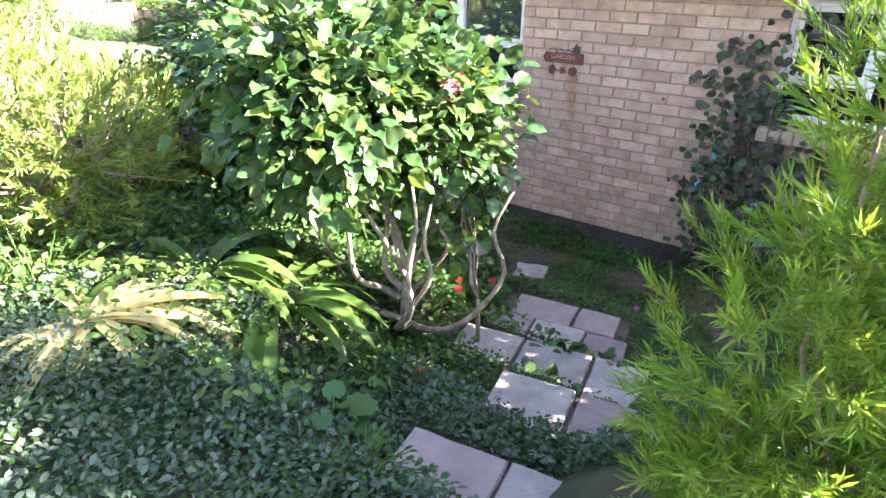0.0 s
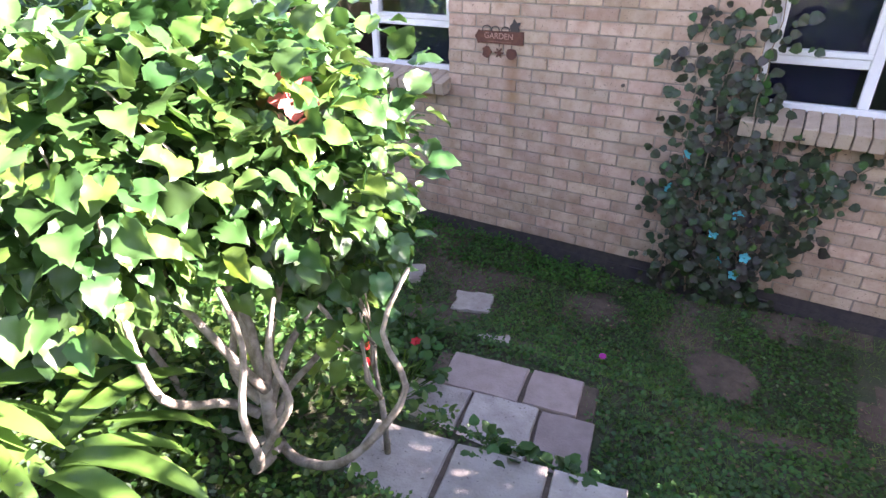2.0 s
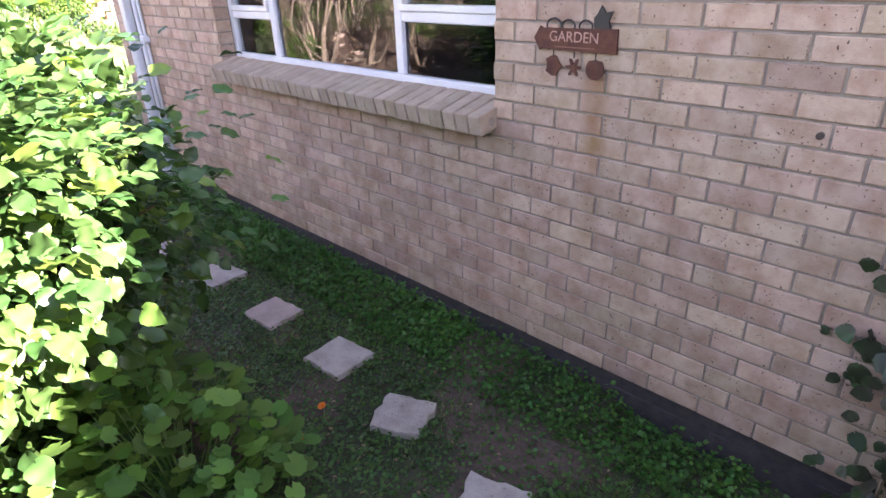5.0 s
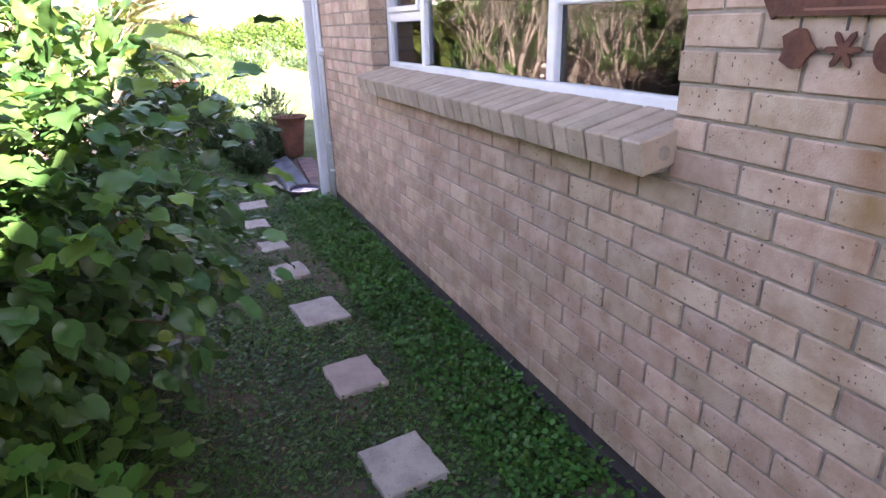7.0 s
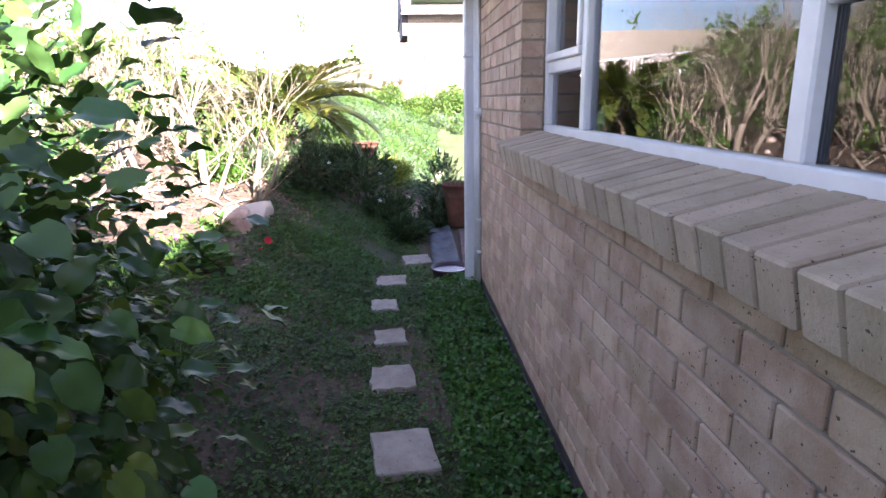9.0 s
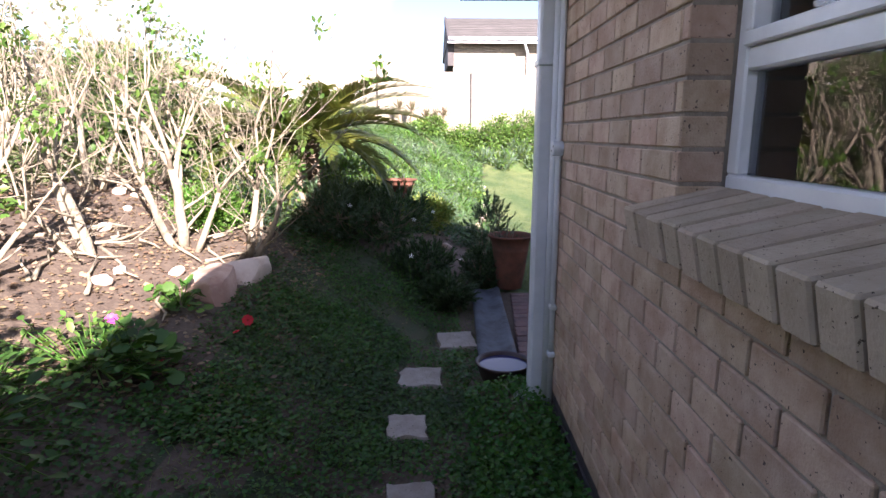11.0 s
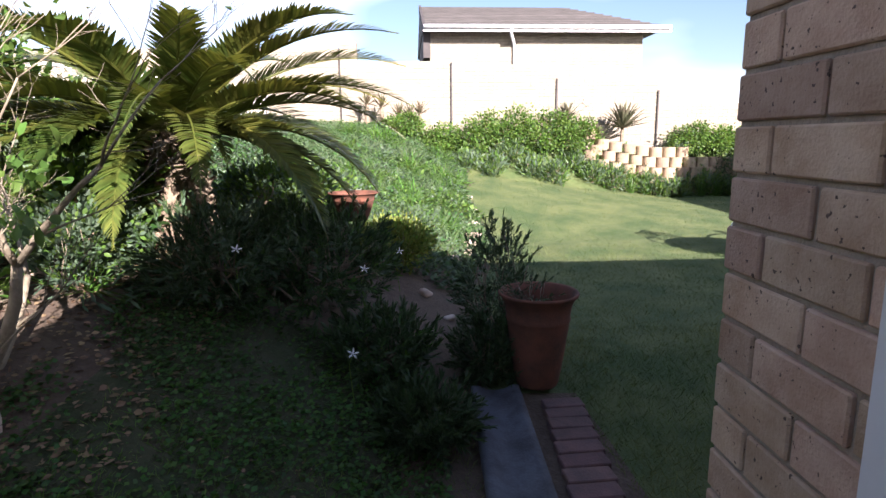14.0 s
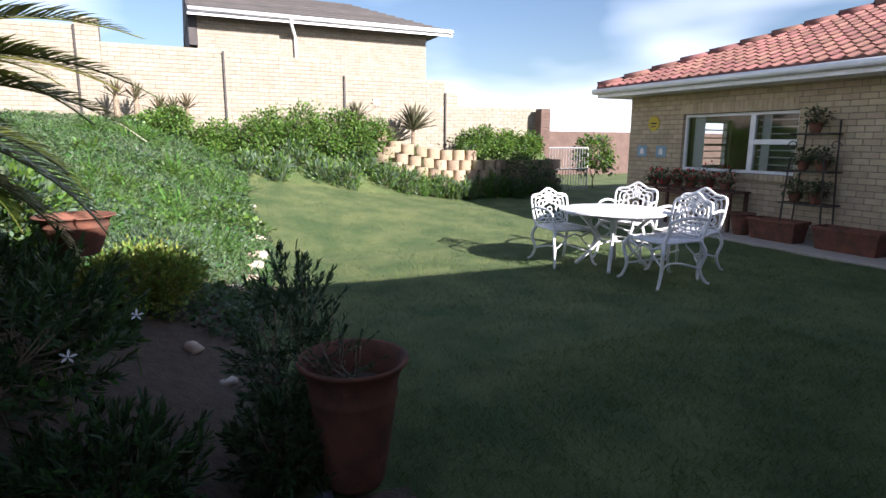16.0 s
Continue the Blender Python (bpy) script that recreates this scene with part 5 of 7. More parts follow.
strap_clump("lily_clump", "clump of arching green strap leaves", -2.2, 1.24, 33, 0.60, M_STRAP, 71, 1.3, 1.0, 0.9)
strap_clump("lily_clump", "clump of arching green strap leaves in the sun", -1.82, 1.36, 27, 0.55, M_STRAP, 72, 1.4, 0.7, 1.0)
strap_clump("withered_clump", "withered yellow clump of strap leaves lying on the bank", -2.02, 0.66, 54, 0.45, M_YELLOW, 73, 1.0, 0.3, 0.70, z=0.08)


def cover(name, label, boxes, n, template, size, mat, seed, lift=0.01, stand=0.3, keep=None, category="ground cover", spread=(0.6, 1.3), flat=0.5):
    """Small leaves or blades strewn over the ground, as one mesh. boxes: (x0, x1, y0, y1, share)."""
    nr = np.random.default_rng(seed)
    share = np.array([b[4] for b in boxes], float)
    pick = nr.choice(len(boxes), n, p=share / share.sum())
    B = np.array([b[:4] for b in boxes])[pick]
    x = B[:, 0] + (B[:, 1] - B[:, 0]) * nr.random(n)
    y = B[:, 2] + (B[:, 3] - B[:, 2]) * nr.random(n)
    if keep is not None:
        k = keep(x, y, nr)
        x, y = x[k], y[k]
    n = len(x)
    z = height(x, y) + lift * nr.uniform(0, 1, n)
    a = nr.uniform(0, 2 * math.pi, n)
    D = np.stack([np.cos(a), np.sin(a), np.full(n, stand) * nr.uniform(0.4, 1.6, n)], 1)
    U = np.tile([0, 0, 1.0], (n, 1)) + nr.normal(size=(n, 3)) * flat
    S = size * nr.uniform(spread[0], spread[1], n)
    me = leaf_mesh(name, template, np.stack([x, y, z], 1), D, U, S, mat)
    return tagged(new(name, me), label, category, kind="stuff")


def clear_of_paving(x, y, nr):
    k = np.ones(len(x), bool)
    for sx, sy, w, d, t, _ in STONES:
        k &= ~((np.abs(x - sx) < w / 2 + 0.005) & (np.abs(y - sy) < d / 2 + 0.005))
    for _, _, slabs in FLIGHTS:
        for sx, sy, w, d in slabs:
            k &= ~((np.abs(x - sx) < w / 2 + 0.012) & (np.abs(y - sy - 0.13 * (x - sx)) < d / 2 + 0.012))
    k &= ~((x < -7.5) & (y > 4.82))
    k &= y < 5.02 - (x + 2.5) * 0.0236 - 0.02
    return k


def clear_patchy(x, y, nr):
    k = clear_of_paving(x, y, nr)
    patch = np.array([noise.noise(Vector((a * 1.9, b * 1.9, 5))) for a, b in zip(x, y)])
    return k & (patch + nr.uniform(-0.30, 0.30, len(x)) > -0.22)


def clear_lawn(x, y, nr):
    return (y > edge(x) - 0.1) & ~((x > -9.5) & (x < -7.6) & (y > 4.85) & (y < 5.45)) & ~((x > -7.45) & (y > 4.95)) & (y < 12.14)


cover("clover_mat", "low green clover-like ground cover along the wall", [(-8.0, 0.6, 3.3, 5.1, 3.0), (-9.6, -6.0, 3.15, 4.7, 1.5), (-6.2, -3.0, 2.4, 3.4, 0.8), (-1.75, 1.2, 1.0, 3.4, 1.3)], 125000, DIAMOND, 0.024, M_COVER_LEAF, 81, lift=0.03, stand=0.2, keep=clear_patchy)
cover("clover_strip", "bright strip of low leafy ground cover at the foot of the wall", [(-7.0, -2.6, 4.66, 5.12, 1.0), (-2.6, -1.0, 4.62, 5.0, 0.12)], 19000, DIAMOND, 0.026, M_STRIP, 82, lift=0.09, stand=0.3, keep=clear_of_paving)
cover("bank_cover", "fine grey-green ground cover on the bank", [(-3.4, 0.3, -0.4, 2.2, 1.0)], 42000, DIAMOND, 0.020, M_COVER_LEAF, 83, lift=0.07, stand=0.5, keep=clear_of_paving)
cover("bank_cover_pale", "pale-tipped ground cover on the bank", [(-2.6, -0.2, 0.0, 1.7, 1.0)], 20000, OVAL, 0.026, M_GREY_LEAF, 84, lift=0.09, stand=0.6, keep=clear_of_paving)
cover("lawn_grass", "short mown lawn grass", [(-10.5, -7.0, 4.4, 9, 3), (-14, -8, 5, 12.2, 4), (-20.3, -14, 5.6, 13, 2.2)], 120000, BLADE, 0.045, M_GRASS, 85, lift=0.0, stand=1.0, keep=clear_lawn, flat=0.8)


def patchy(x, y, nr):
    k = clear_of_paving(x, y, nr)
    p = np.array([noise.noise(Vector((a * 1.3, b * 1.3, 11))) for a, b in zip(x, y)])
    return k & (p + nr.uniform(-0.2, 0.2, len(x)) > 0.02)


cover("path_grass", "patches of fine yellowish green grass along the path", [(-8.5, -1.0, 3.4, 4.7, 1.0), (-1.0, 1.2, 2.6, 4.9, 0.7)], 42000, BLADE, 0.045, M_PATHGRASS, 92, lift=0.0, stand=0.9, keep=patchy, flat=0.9)
cover("path_litter", "dry brown leaves and bits on the path", [(-8.5, 0.8, 2.9, 4.9, 1.0)], 1500, OVAL, 0.022, M_LITTER, 93, lift=0.03, stand=0.1, keep=clear_of_paving)

# ---- cycad, bare shrubs and rock in the bed ----


def frond_mesh(name, length, arch, seed):
    """An arching feather leaf along +y that starts upwards."""
    rng = random.Random(seed)
    pts, a = [Vector((0, 0, 0))], radians(40 - arch * 14)
    n = 16
    for i in range(n):
        a -= radians((48 + arch * 34) / n) * (0.5 + 1.0 * i / n)
        pts.append(pts[-1] + Vector((0, math.cos(a), math.sin(a))) * length / n)
    return pts


def cycad(x, y, crown_z):
    base = on_ground(x, y, -0.08)
    root = empty("cycad_palm", Matrix.Translation(base), "cycad palm with arching dark green feather leaves", "palm")
    h = crown_z - base[2]
    b = Build()
    rng = random.Random(17)
    b.lathe([(0.17, 0), (0.18, h * 0.4), (0.16, h * 0.85), (0.05, h)], 14)
    part("trunk", b, M_BARK, root, "rough brown trunk", smooth=True)
    b = Build()
    for i in range(150):
        t, z = i * 2.4, h * (0.05 + 0.9 * i / 150)
        d = Vector((math.cos(t), math.sin(t), 0.75)).normalized()
        p = Vector((0.155 * math.cos(t), 0.155 * math.sin(t), z))
        b.tube([p, p + d * rng.uniform(0.05, 0.10)], [0.026, 0.012], 5)
    tagged(part("old_leaf_stub", b, M_BARK, root, "stubs of old leaves"), kind="stuff")
    nr = np.random.default_rng(18)
    variants = []
    for v in range(5):
        L = 1.72 - 0.06 * v
        pts = frond_mesh("frond", L, 0.3 + 0.7 * v / 4, v)
        rachis = Build().tube(pts, [0.013 - 0.010 * i / (len(pts) - 1) for i in range(len(pts))], 5)
        P, D, U, S = [], [], [], []
        m = 78
        for i in range(m):
            t = 0.14 + 0.86 * i / (m - 1)
            f = t * (len(pts) - 1)
            k = min(int(f), len(pts) - 2)
            p = pts[k].lerp(pts[k + 1], f - k)
            d = (pts[k + 1] - pts[k]).normalized()
            up = Vector((1, 0, 0)).cross(d)
            for side in (-1, 1):
                P.append(p)
                D.append(Vector((side, 0, 0)) * (0.95 - 0.55 * t) + d * (0.45 + 0.5 * t) + up * 0.25 + Vector(nr.normal(size=3)) * 0.04)
                U.append(up)
                S.append(0.20 * (math.sin(math.pi * min(1, 0.12 + 0.92 * t)) ** 0.6 + 0.12))
        me = leaf_mesh("frond", NARROW, P, D, U, S, M_CYCAD, W=np.full(len(P), 0.62))
        bm = bmesh.new()
        bm.from_mesh(me)
        bm.from_mesh(rachis.mesh("rachis", M_CYCAD))
        bm.to_mesh(me)
        bm.free()
        variants.append(me)
    for i in range(48):
        t = i * 2.39996
        layer = i / 48
        tilt = -14 * (1 - layer) ** 1.2 + 13 * layer ** 2 + rng.uniform(-5, 5)
        me = variants[int((1 - layer) * 4.99)]
        part("frond", me, None, root, m=Matrix.Translation((0, 0, h - 0.04)) @ pose(0, 0, 0, 0, 0, math.degrees(t)) @ pose(0, 0.04, 0, tilt, rng.uniform(-10, 10), 0))
    return root


cycad(-10.35, 3.03, 1.52)


def grow(paths, p, d, length, r, level, rng, ends):
    n = 4
    pts, radii = [p.copy()], [r]
    for i in range(n):
        d = (d + Vector((rng.uniform(-1, 1), rng.uniform(-1, 1), rng.uniform(-0.3, 0.6))) * 0.16).normalized()
        p = p + d * length / n
        pts.append(p.copy())
        radii.append(r * (1 - 0.38 * (i + 1) / n))
    paths.append((pts, radii, level))
    if level == 0:
        ends.append((p, d))
        return
    kids = rng.choice([2, 3, 3])
    for k in range(kids):
        t = Vector((rng.uniform(-1, 1), rng.uniform(-1, 1), rng.uniform(0.0, 0.9)))
        grow(paths, p, (d * 0.85 + t * 0.62).normalized(), length * rng.uniform(0.62, 0.9), radii[-1] * rng.uniform(0.62, 0.8), level - 1, rng, ends)
    for k in range(rng.choice([1, 1, 2])):
        j = rng.choice([1, 2, 3])
        t = Vector((rng.uniform(-1, 1), rng.uniform(-1, 1), rng.uniform(-0.2, 0.6))).normalized()
        grow(paths, pts[j], t, length * 0.5, radii[j] * 0.4, max(0, level - 2), rng, ends)


def bare_shrub(x, y, lean, height_first, r, seed, levels=4, leaves=30):
    base = Vector(on_ground(x, y, -0.05))
    root = empty("bare_shrub", Matrix.Translation(base), "pale-stemmed shrub with mostly bare forked branches", "shrub", "bare shrubs in the bed")
    rng, nr = random.Random(seed), np.random.default_rng(seed)
    paths, ends = [], []
    turn = rng.uniform(0, 6)
    for k in range(3):
        a = turn + k * 2.1 + rng.uniform(-0.3, 0.3)
        s = (0.0, 0.45, 0.75)[k]
        grow(paths, Vector((0.05 * math.cos(a) * k, 0.05 * math.sin(a) * k, 0)), Vector((lean[0] + s * math.cos(a), lean[1] + s * math.sin(a), 1)).normalized(), height_first * (1.0, 0.9, 0.75)[k], r * (0.72, 0.55, 0.42)[k], levels - (k == 2), rng, ends)
    twigs = Build()
    for pts, radii, level in paths:
        if level == levels:
            part("trunk", Build().tube(pts, radii, 9), M_BARK_PALE, root, smooth=True)
        elif level >= levels - 1:
            part("branch", Build().tube(pts, radii, 7), M_BARK_PALE, root, smooth=True)
        else:
            twigs.tube(pts, radii, 5)
    tagged(part("twig_growth", twigs, M_BARK_PALE, root, smooth=True), kind="stuff")
    take = rng.sample(ends, min(leaves, len(ends)))
    per = 26
    P = np.repeat(np.array([e[0] for e in take]), per, axis=0) + nr.normal(size=(len(take) * per, 3)) * 0.045
    D = np.repeat(np.array([e[1] for e in take]), per, axis=0) + nr.normal(size=(len(take) * per, 3)) * 0.7
    me = leaf_mesh("leaf_growth", OVAL, P, D, np.array([0, 0, 1.0]) + nr.normal(size=P.shape) * 0.5, nr.uniform(0.03, 0.06, len(P)), M_HEDGE)
    tagged(part("leaf_growth", me, None, root), kind="stuff")
    return root


bare_shrub(-8.05, 2.62, (0.05, -0.02), 0.65, 0.062, 101, 5, 16)
bare_shrub(-8.30, 3.02, (-0.05, 0.05), 0.60, 0.048, 105, 5, 16)
bare_shrub(-8.5, 1.75, (0.02, -0.05), 0.62, 0.046, 113, 5, 10)
bare_shrub(-7.35, 2.35, (0.1, 0.0), 0.62, 0.046, 109, 5, 10)
bare_shrub(-9.6, 1.0, (0.0, 0.0), 0.49, 0.046, 114, 5, 14)
bare_shrub(-7.0, 0.9, (0.0, 0.0), 0.49, 0.046, 115, 5, 20)
bare_shrub(-8.8, 0.4, (0.0, 0.0), 0.49, 0.046, 116, 5, 24)
bare_shrub(-9.2, 1.9, (-0.1, 0.0), 0.49, 0.046, 110, 5, 10)
bare_shrub(-8.0, 1.2, (0.0, -0.1), 0.49, 0.046, 111, 5, 12)
bare_shrub(-7.3, 1.6, (0.05, -0.1), 0.49, 0.046, 104, 5, 16)
bare_shrub(-8.7, 2.3, (-0.1, -0.1), 0.62, 0.046, 102, 5, 16)
bare_shrub(-6.6, 2.1, (0.2, 0.1), 0.52, 0.044, 106, 3, 30)


def rock(name, label, x, y, z, size, seed, turn=0, mat=None, group="", sub=3):
    bm = bmesh.new()
    bmesh.ops.create_icosphere(bm, subdivisions=sub + (sub > 2), radius=1.0)
    rng = random.Random(seed)
    cuts = [(Vector((rng.gauss(0, 1), rng.gauss(0, 1), rng.gauss(0, 1))).normalized(), rng.uniform(0.68, 0.95)) for _ in range(11)]
    for v in bm.verts:
        d = v.co.normalized()
        f = 1 + 0.22 * noise.noise(d * 1.3 + Vector((seed, 0, 0))) + 0.06 * noise.noise(d * 4 + Vector((seed, 3, 0)))
        q = Vector((math.copysign(abs(d.x) ** 0.75, d.x), math.copysign(abs(d.y) ** 0.8, d.y), math.copysign(abs(d.z) ** 0.7, d.z)))
        q = q * f
        for nrm, off in cuts:
            over = q.dot(nrm) - off
            if over > 0:
                q = q - nrm * over * 0.92
        v.co = Vector((q.x * size[0], q.y * size[1], q.z * size[2]))
    me = bpy.data.meshes.new(name)
    bm.to_mesh(me)
    bm.free()
    me.materials.append(mat or M_ROCK)
    me.polygons.foreach_set("use_smooth", [sub < 3] * len(me.polygons))
    return tagged(part(name, me, None, None, m=pose(x, y, z, 0, 0, turn)), label, "rock", group)


rock("boulder", "long pale pinkish boulder at the edge of the bed", -7.58, 3.00, 0.50, (0.34, 0.19, 0.21), 2, 8, M_ROCK_PINK)
rock("boulder", "pale grey pointed boulder beside the pink one", -7.95, 3.10, 0.52, (0.30, 0.13, 0.20), 5, -12)
rr = random.Random(77)
for i in range(34):
    x = rr.uniform(-10.5, -7.0)
    y = rr.uniform(1.8, 2.8)
    s = rr.uniform(0.03, 0.075)
    rock("garden_stone", "small pale stone lying on the soil", x, y, float(height(x, y)) + s * 0.25, (s, s * 0.8, s * 0.6), i, rr.uniform(0, 360), M_ROCK, "stones in the bed", 2)
for x, y, s in [(-11.12, 4.70, 0.07), (-10.75, 4.88, 0.05), (-14.1, 5.45, 0.12), (-14.5, 5.55, 0.10), (-13.6, 5.35, 0.11), (-13.1, 5.25, 0.09), (-15.2, 5.6, 0.09), (-16.0, 5.65, 0.10), (-16.9, 5.7, 0.08), (-12.7, 5.1, 0.08)]:
    rock("edging_stone", "pale stone edging the bed beside the lawn", x, y, float(height(x, y)) + s * 0.3, (s * 1.2, s * 0.8, s * 0.6), int(-x * 7), rr.uniform(0, 90), M_ROCK, "stones edging the bed", 2)


for i in range(30):
    x, y, a, L = rr.uniform(-9.4, -6.6), rr.uniform(1.9, 2.85), rr.uniform(0, 6.28), rr.uniform(0.25, 0.8)
    pts = []
    for k in range(5):
        px, py = x + math.cos(a) * L * k / 4 + rr.uniform(-0.03, 0.03), y + math.sin(a) * 0.5 * L * k / 4 + rr.uniform(-0.03, 0.03)
        pts.append((px, py, float(height(px, py)) + 0.02 + 0.05 * k / 4 * rr.random()))
    tagged(part("fallen_branch", Build().tube(pts, [0.014, 0.012, 0.010, 0.007, 0.004], 6), M_BARK_PALE, None, smooth=True), "dry pale branch lying on the soil", "branch", "dry branches in the bed")


def clay_pot(x, y, z, r, h, label, group="", name="clay_pot", soil=True):
    root = empty(name, Matrix.Translation((x, y, z)), label, "pot", group)
    b = Build().lathe([(0.0, 0.0), (r * 0.52, 0.0), (r * 0.56, 0.02), (r * 0.68, h * 0.35), (r * 0.78, h * 0.66), (r * 0.80, h * 0.70), (r * 0.82, h * 0.72), (r * 0.80, h * 0.745), (r * 0.84, h * 0.86), (r * 0.93, h * 0.945), (r * 1.0, h * 0.965), (r * 1.02, h * 0.985), (r * 0.99, h), (r * 0.92, h * 0.985), (r * 0.83, h * 0.90), (r * 0.76, h * 0.72)], 36)
    part("pot_body", b, M_TERRACOTTA, root, smooth=True)
    b = Build().lathe([(r * 0.765, h * 0.75), (r * 0.4, h * 0.77), (0.0, h * 0.78)], 24)
    part("potting_soil", b, M_SOIL, root, "dark potting soil")
    return root


clay_pot(-9.47, 5.285, 0.04, 0.225, 0.55, "large terracotta pot with a sparse rosemary plant")
clay_pot(-11.38, 4.10, 0.76, 0.22, 0.24, "wide terracotta bowl half hidden on the bank")
clay_pot(-20.2, 6.05, 0.78, 0.17, 0.28, "small terracotta pot at the edge of the lawn")
# rosemary in the pot and bushes behind it
shrub("rosemary", "sparse rosemary growing in the terracotta pot", (-9.45, 5.285, 0.45), [((-9.50, 5.25, 0.58), (0.15, 0.14, 0.10)), ((-9.55, 5.16, 0.52), (0.14, 0.12, 0.12))],
      26, 22, NARROW, 0.03, [(M_DARKLEAF, 1.0)], M_BARK, 0.008, (-9.46, 5.28, 0.5), 120, width=0.8, plume=0.14)
for i, (x, y, r, h, mats, leaf, size) in enumerate([
        (-10.02, 5.13, 0.20, 0.86, [(M_DARKLEAF, 0.7), (M_GREY_LEAF, 0.3)], NARROW, 0.05), (-9.75, 3.95, 0.42, 0.62, [(M_DARKLEAF, 0.8), (M_COVER_LEAF, 0.2)], NARROW, 0.06),
        (-10.15, 4.02, 0.36, 0.62, [(M_DARKLEAF, 0.8), (M_COVER_LEAF, 0.2)], NARROW, 0.06), (-9.5, 3.5, 0.30, 0.5, [(M_DARKLEAF, 0.7), (M_GREY_LEAF, 0.3)], NARROW, 0.06),
        (-9.35, 4.40, 0.22, 0.30, [(M_DARKLEAF, 0.9), (M_COVER_LEAF, 0.1)], NARROW, 0.06), (-10.7, 3.7, 0.3, 0.4, [(M_DARKLEAF, 0.8), (M_COVER_LEAF, 0.2)], NARROW, 0.06),
        (-9.35, 2.85, 0.22, 0.3, [(M_GREY_LEAF, 0.6), (M_HEDGE, 0.4)], OVAL, 0.04), (-9.9, 2.5, 0.36, 0.35, [(M_HEDGE, 0.7), (M_GREY_LEAF, 0.3)], OVAL, 0.07),
        (-10.4, 2.5, 0.45, 0.5, [(M_HEDGE, 0.7), (M_DARKLEAF, 0.3)], OVAL, 0.08), (-11.70, 4.38, 0.30, 0.36, [(M_OLIVE, 0.7), (M_HIB_Y, 0.3)], OVAL, 0.045),
        (-11.9, 3.4, 0.5, 0.5, [(M_HEDGE, 0.6), (M_GREY_LEAF, 0.4)], OVAL, 0.06), (-8.62, 2.6, 0.18, 0.28, [(M_FEATHER, 1.0)], OVAL, 0.04), (-8.85, 4.62, 0.16, 0.26, [(M_DARKLEAF, 1.0)], NARROW, 0.06),
        (-9.62, 5.03, 0.16, 0.36, [(M_DARKLEAF, 1.0)], NARROW, 0.05), (-12.7, 4.5, 0.35, 0.3, [(M_GREY_LEAF, 0.7), (M_HEDGE, 0.3)], NARROW, 0.05)]):
    r, h = r * 1.25, h * (1.02 if mats[0][0] is M_DARKLEAF else 1.1)
    b = on_ground(x, y, -0.03)
    shrub("bed_bush", "low dense bush of narrow leaves in the shaded bed" if mats[0][0] is M_DARKLEAF else "low leafy bush in the garden bed", b, [((x, y, b[2] + h * 0.55), (r, r, h * 0.5))],
          190, 28, leaf, size * 0.85, mats, M_BARK, 0.015, (x, y, b[2] + h * 0.2), 130 + i, clump_r=0.055, group="bushes in the bed", out=0.5, flat=0.9, down=-0.5, plume=0.16 if leaf is NARROW else 0.0)

# geranium mound and low leaves along the path
nr0 = np.random.default_rng(5)


def mound(name, label, x, y, r, h, n, leaf, size, mat, seed, group="", category="plant"):
    """A mound of leaves held up on stalks."""
    nr = np.random.default_rng(seed)
    base = on_ground(x, y, 0.0)
    root = empty(name, Matrix.Translation(base), label, category, group)
    d = rand_dirs(nr, n, 0.1, 1.0)
    rad = nr.uniform(0.55, 1.05, n)[:, None]
    P = d * np.array([r, r, h]) * rad
    gz = height(P[:, 0] + x, P[:, 1] + y) - base[2]
    P[:, 2] = np.maximum(P[:, 2] + gz * 0.8, gz + 0.03)
    D = d * np.array([1, 1, 0.2]) + nr.normal(size=(n, 3)) * 0.35
    U = d * 0.7 + np.array([0, 0, 1.0]) + nr.normal(size=(n, 3)) * 0.25
    me = leaf_mesh("foliage", leaf, P, D, U, size * nr.uniform(0.6, 1.25, n), mat, smooth=True)
    tagged(part("foliage", me, None, root), kind="stuff")
    stalks = Build()
    for i in range(0, n, max(1, n // 60)):
        stalks.tube([(0.3 * P[i][0], 0.3 * P[i][1], 0), tuple(P[i])], [0.004, 0.002], 4)
    tagged(part("stalk_growth", stalks, M_STRAP, root), kind="stuff")
    return root


mound("geranium", "geranium mound with round scalloped green leaves", -2.45, 3.24, 0.42, 0.56, 340, ROUND, 0.075, M_GERANIUM, 141)
mound("geranium", "geranium mound with round scalloped leaves by the path", -3.1, 3.3, 0.34, 0.42, 190, ROUND, 0.07, M_GERANIUM, 142)
# the next two take the darker M_COVER_LEAF: their shade is in the colour
mound("geranium", "geranium mound with round leaves, coloured darker for shade", -3.9, 3.2, 0.4, 0.5, 170, ROUND, 0.07, M_COVER_LEAF, 143)
mound("geranium", "geranium with round leaves at the edge of the grass, coloured darker for shade", -6.42, 3.00, 0.24, 0.15, 120, ROUND, 0.08, M_COVER_LEAF, 151)
mound("geranium", "small geranium with round leaves beside the soil", -7.15, 2.95, 0.16, 0.14, 50, ROUND, 0.06, M_GERANIUM, 152)
mound("geranium", "leafy geranium in the sun below the cycad", -9.62, 2.72, 0.32, 0.26, 190, ROUND, 0.075, M_GERANIUM, 153)
mound("leafy_plant", "broad-leaved green plant in the sun below the cycad", -9.95, 2.62, 0.36, 0.34, 130, BROAD, 0.12, M_HIB, 154, "sunlit plants in the bed")
mound("leafy_plant", "silver-grey leaved plant on the sunny edge of the bed", -9.18, 2.98, 0.26, 0.20, 260, NARROW, 0.07, M_GREY_LEAF, 155, "sunlit plants in the bed")
mound("leafy_plant", "small bright green plant on the soil", -8.85, 2.72, 0.13, 0.16, 40, OVAL, 0.10, M_HEDGE, 156, "sunlit plants in the bed")
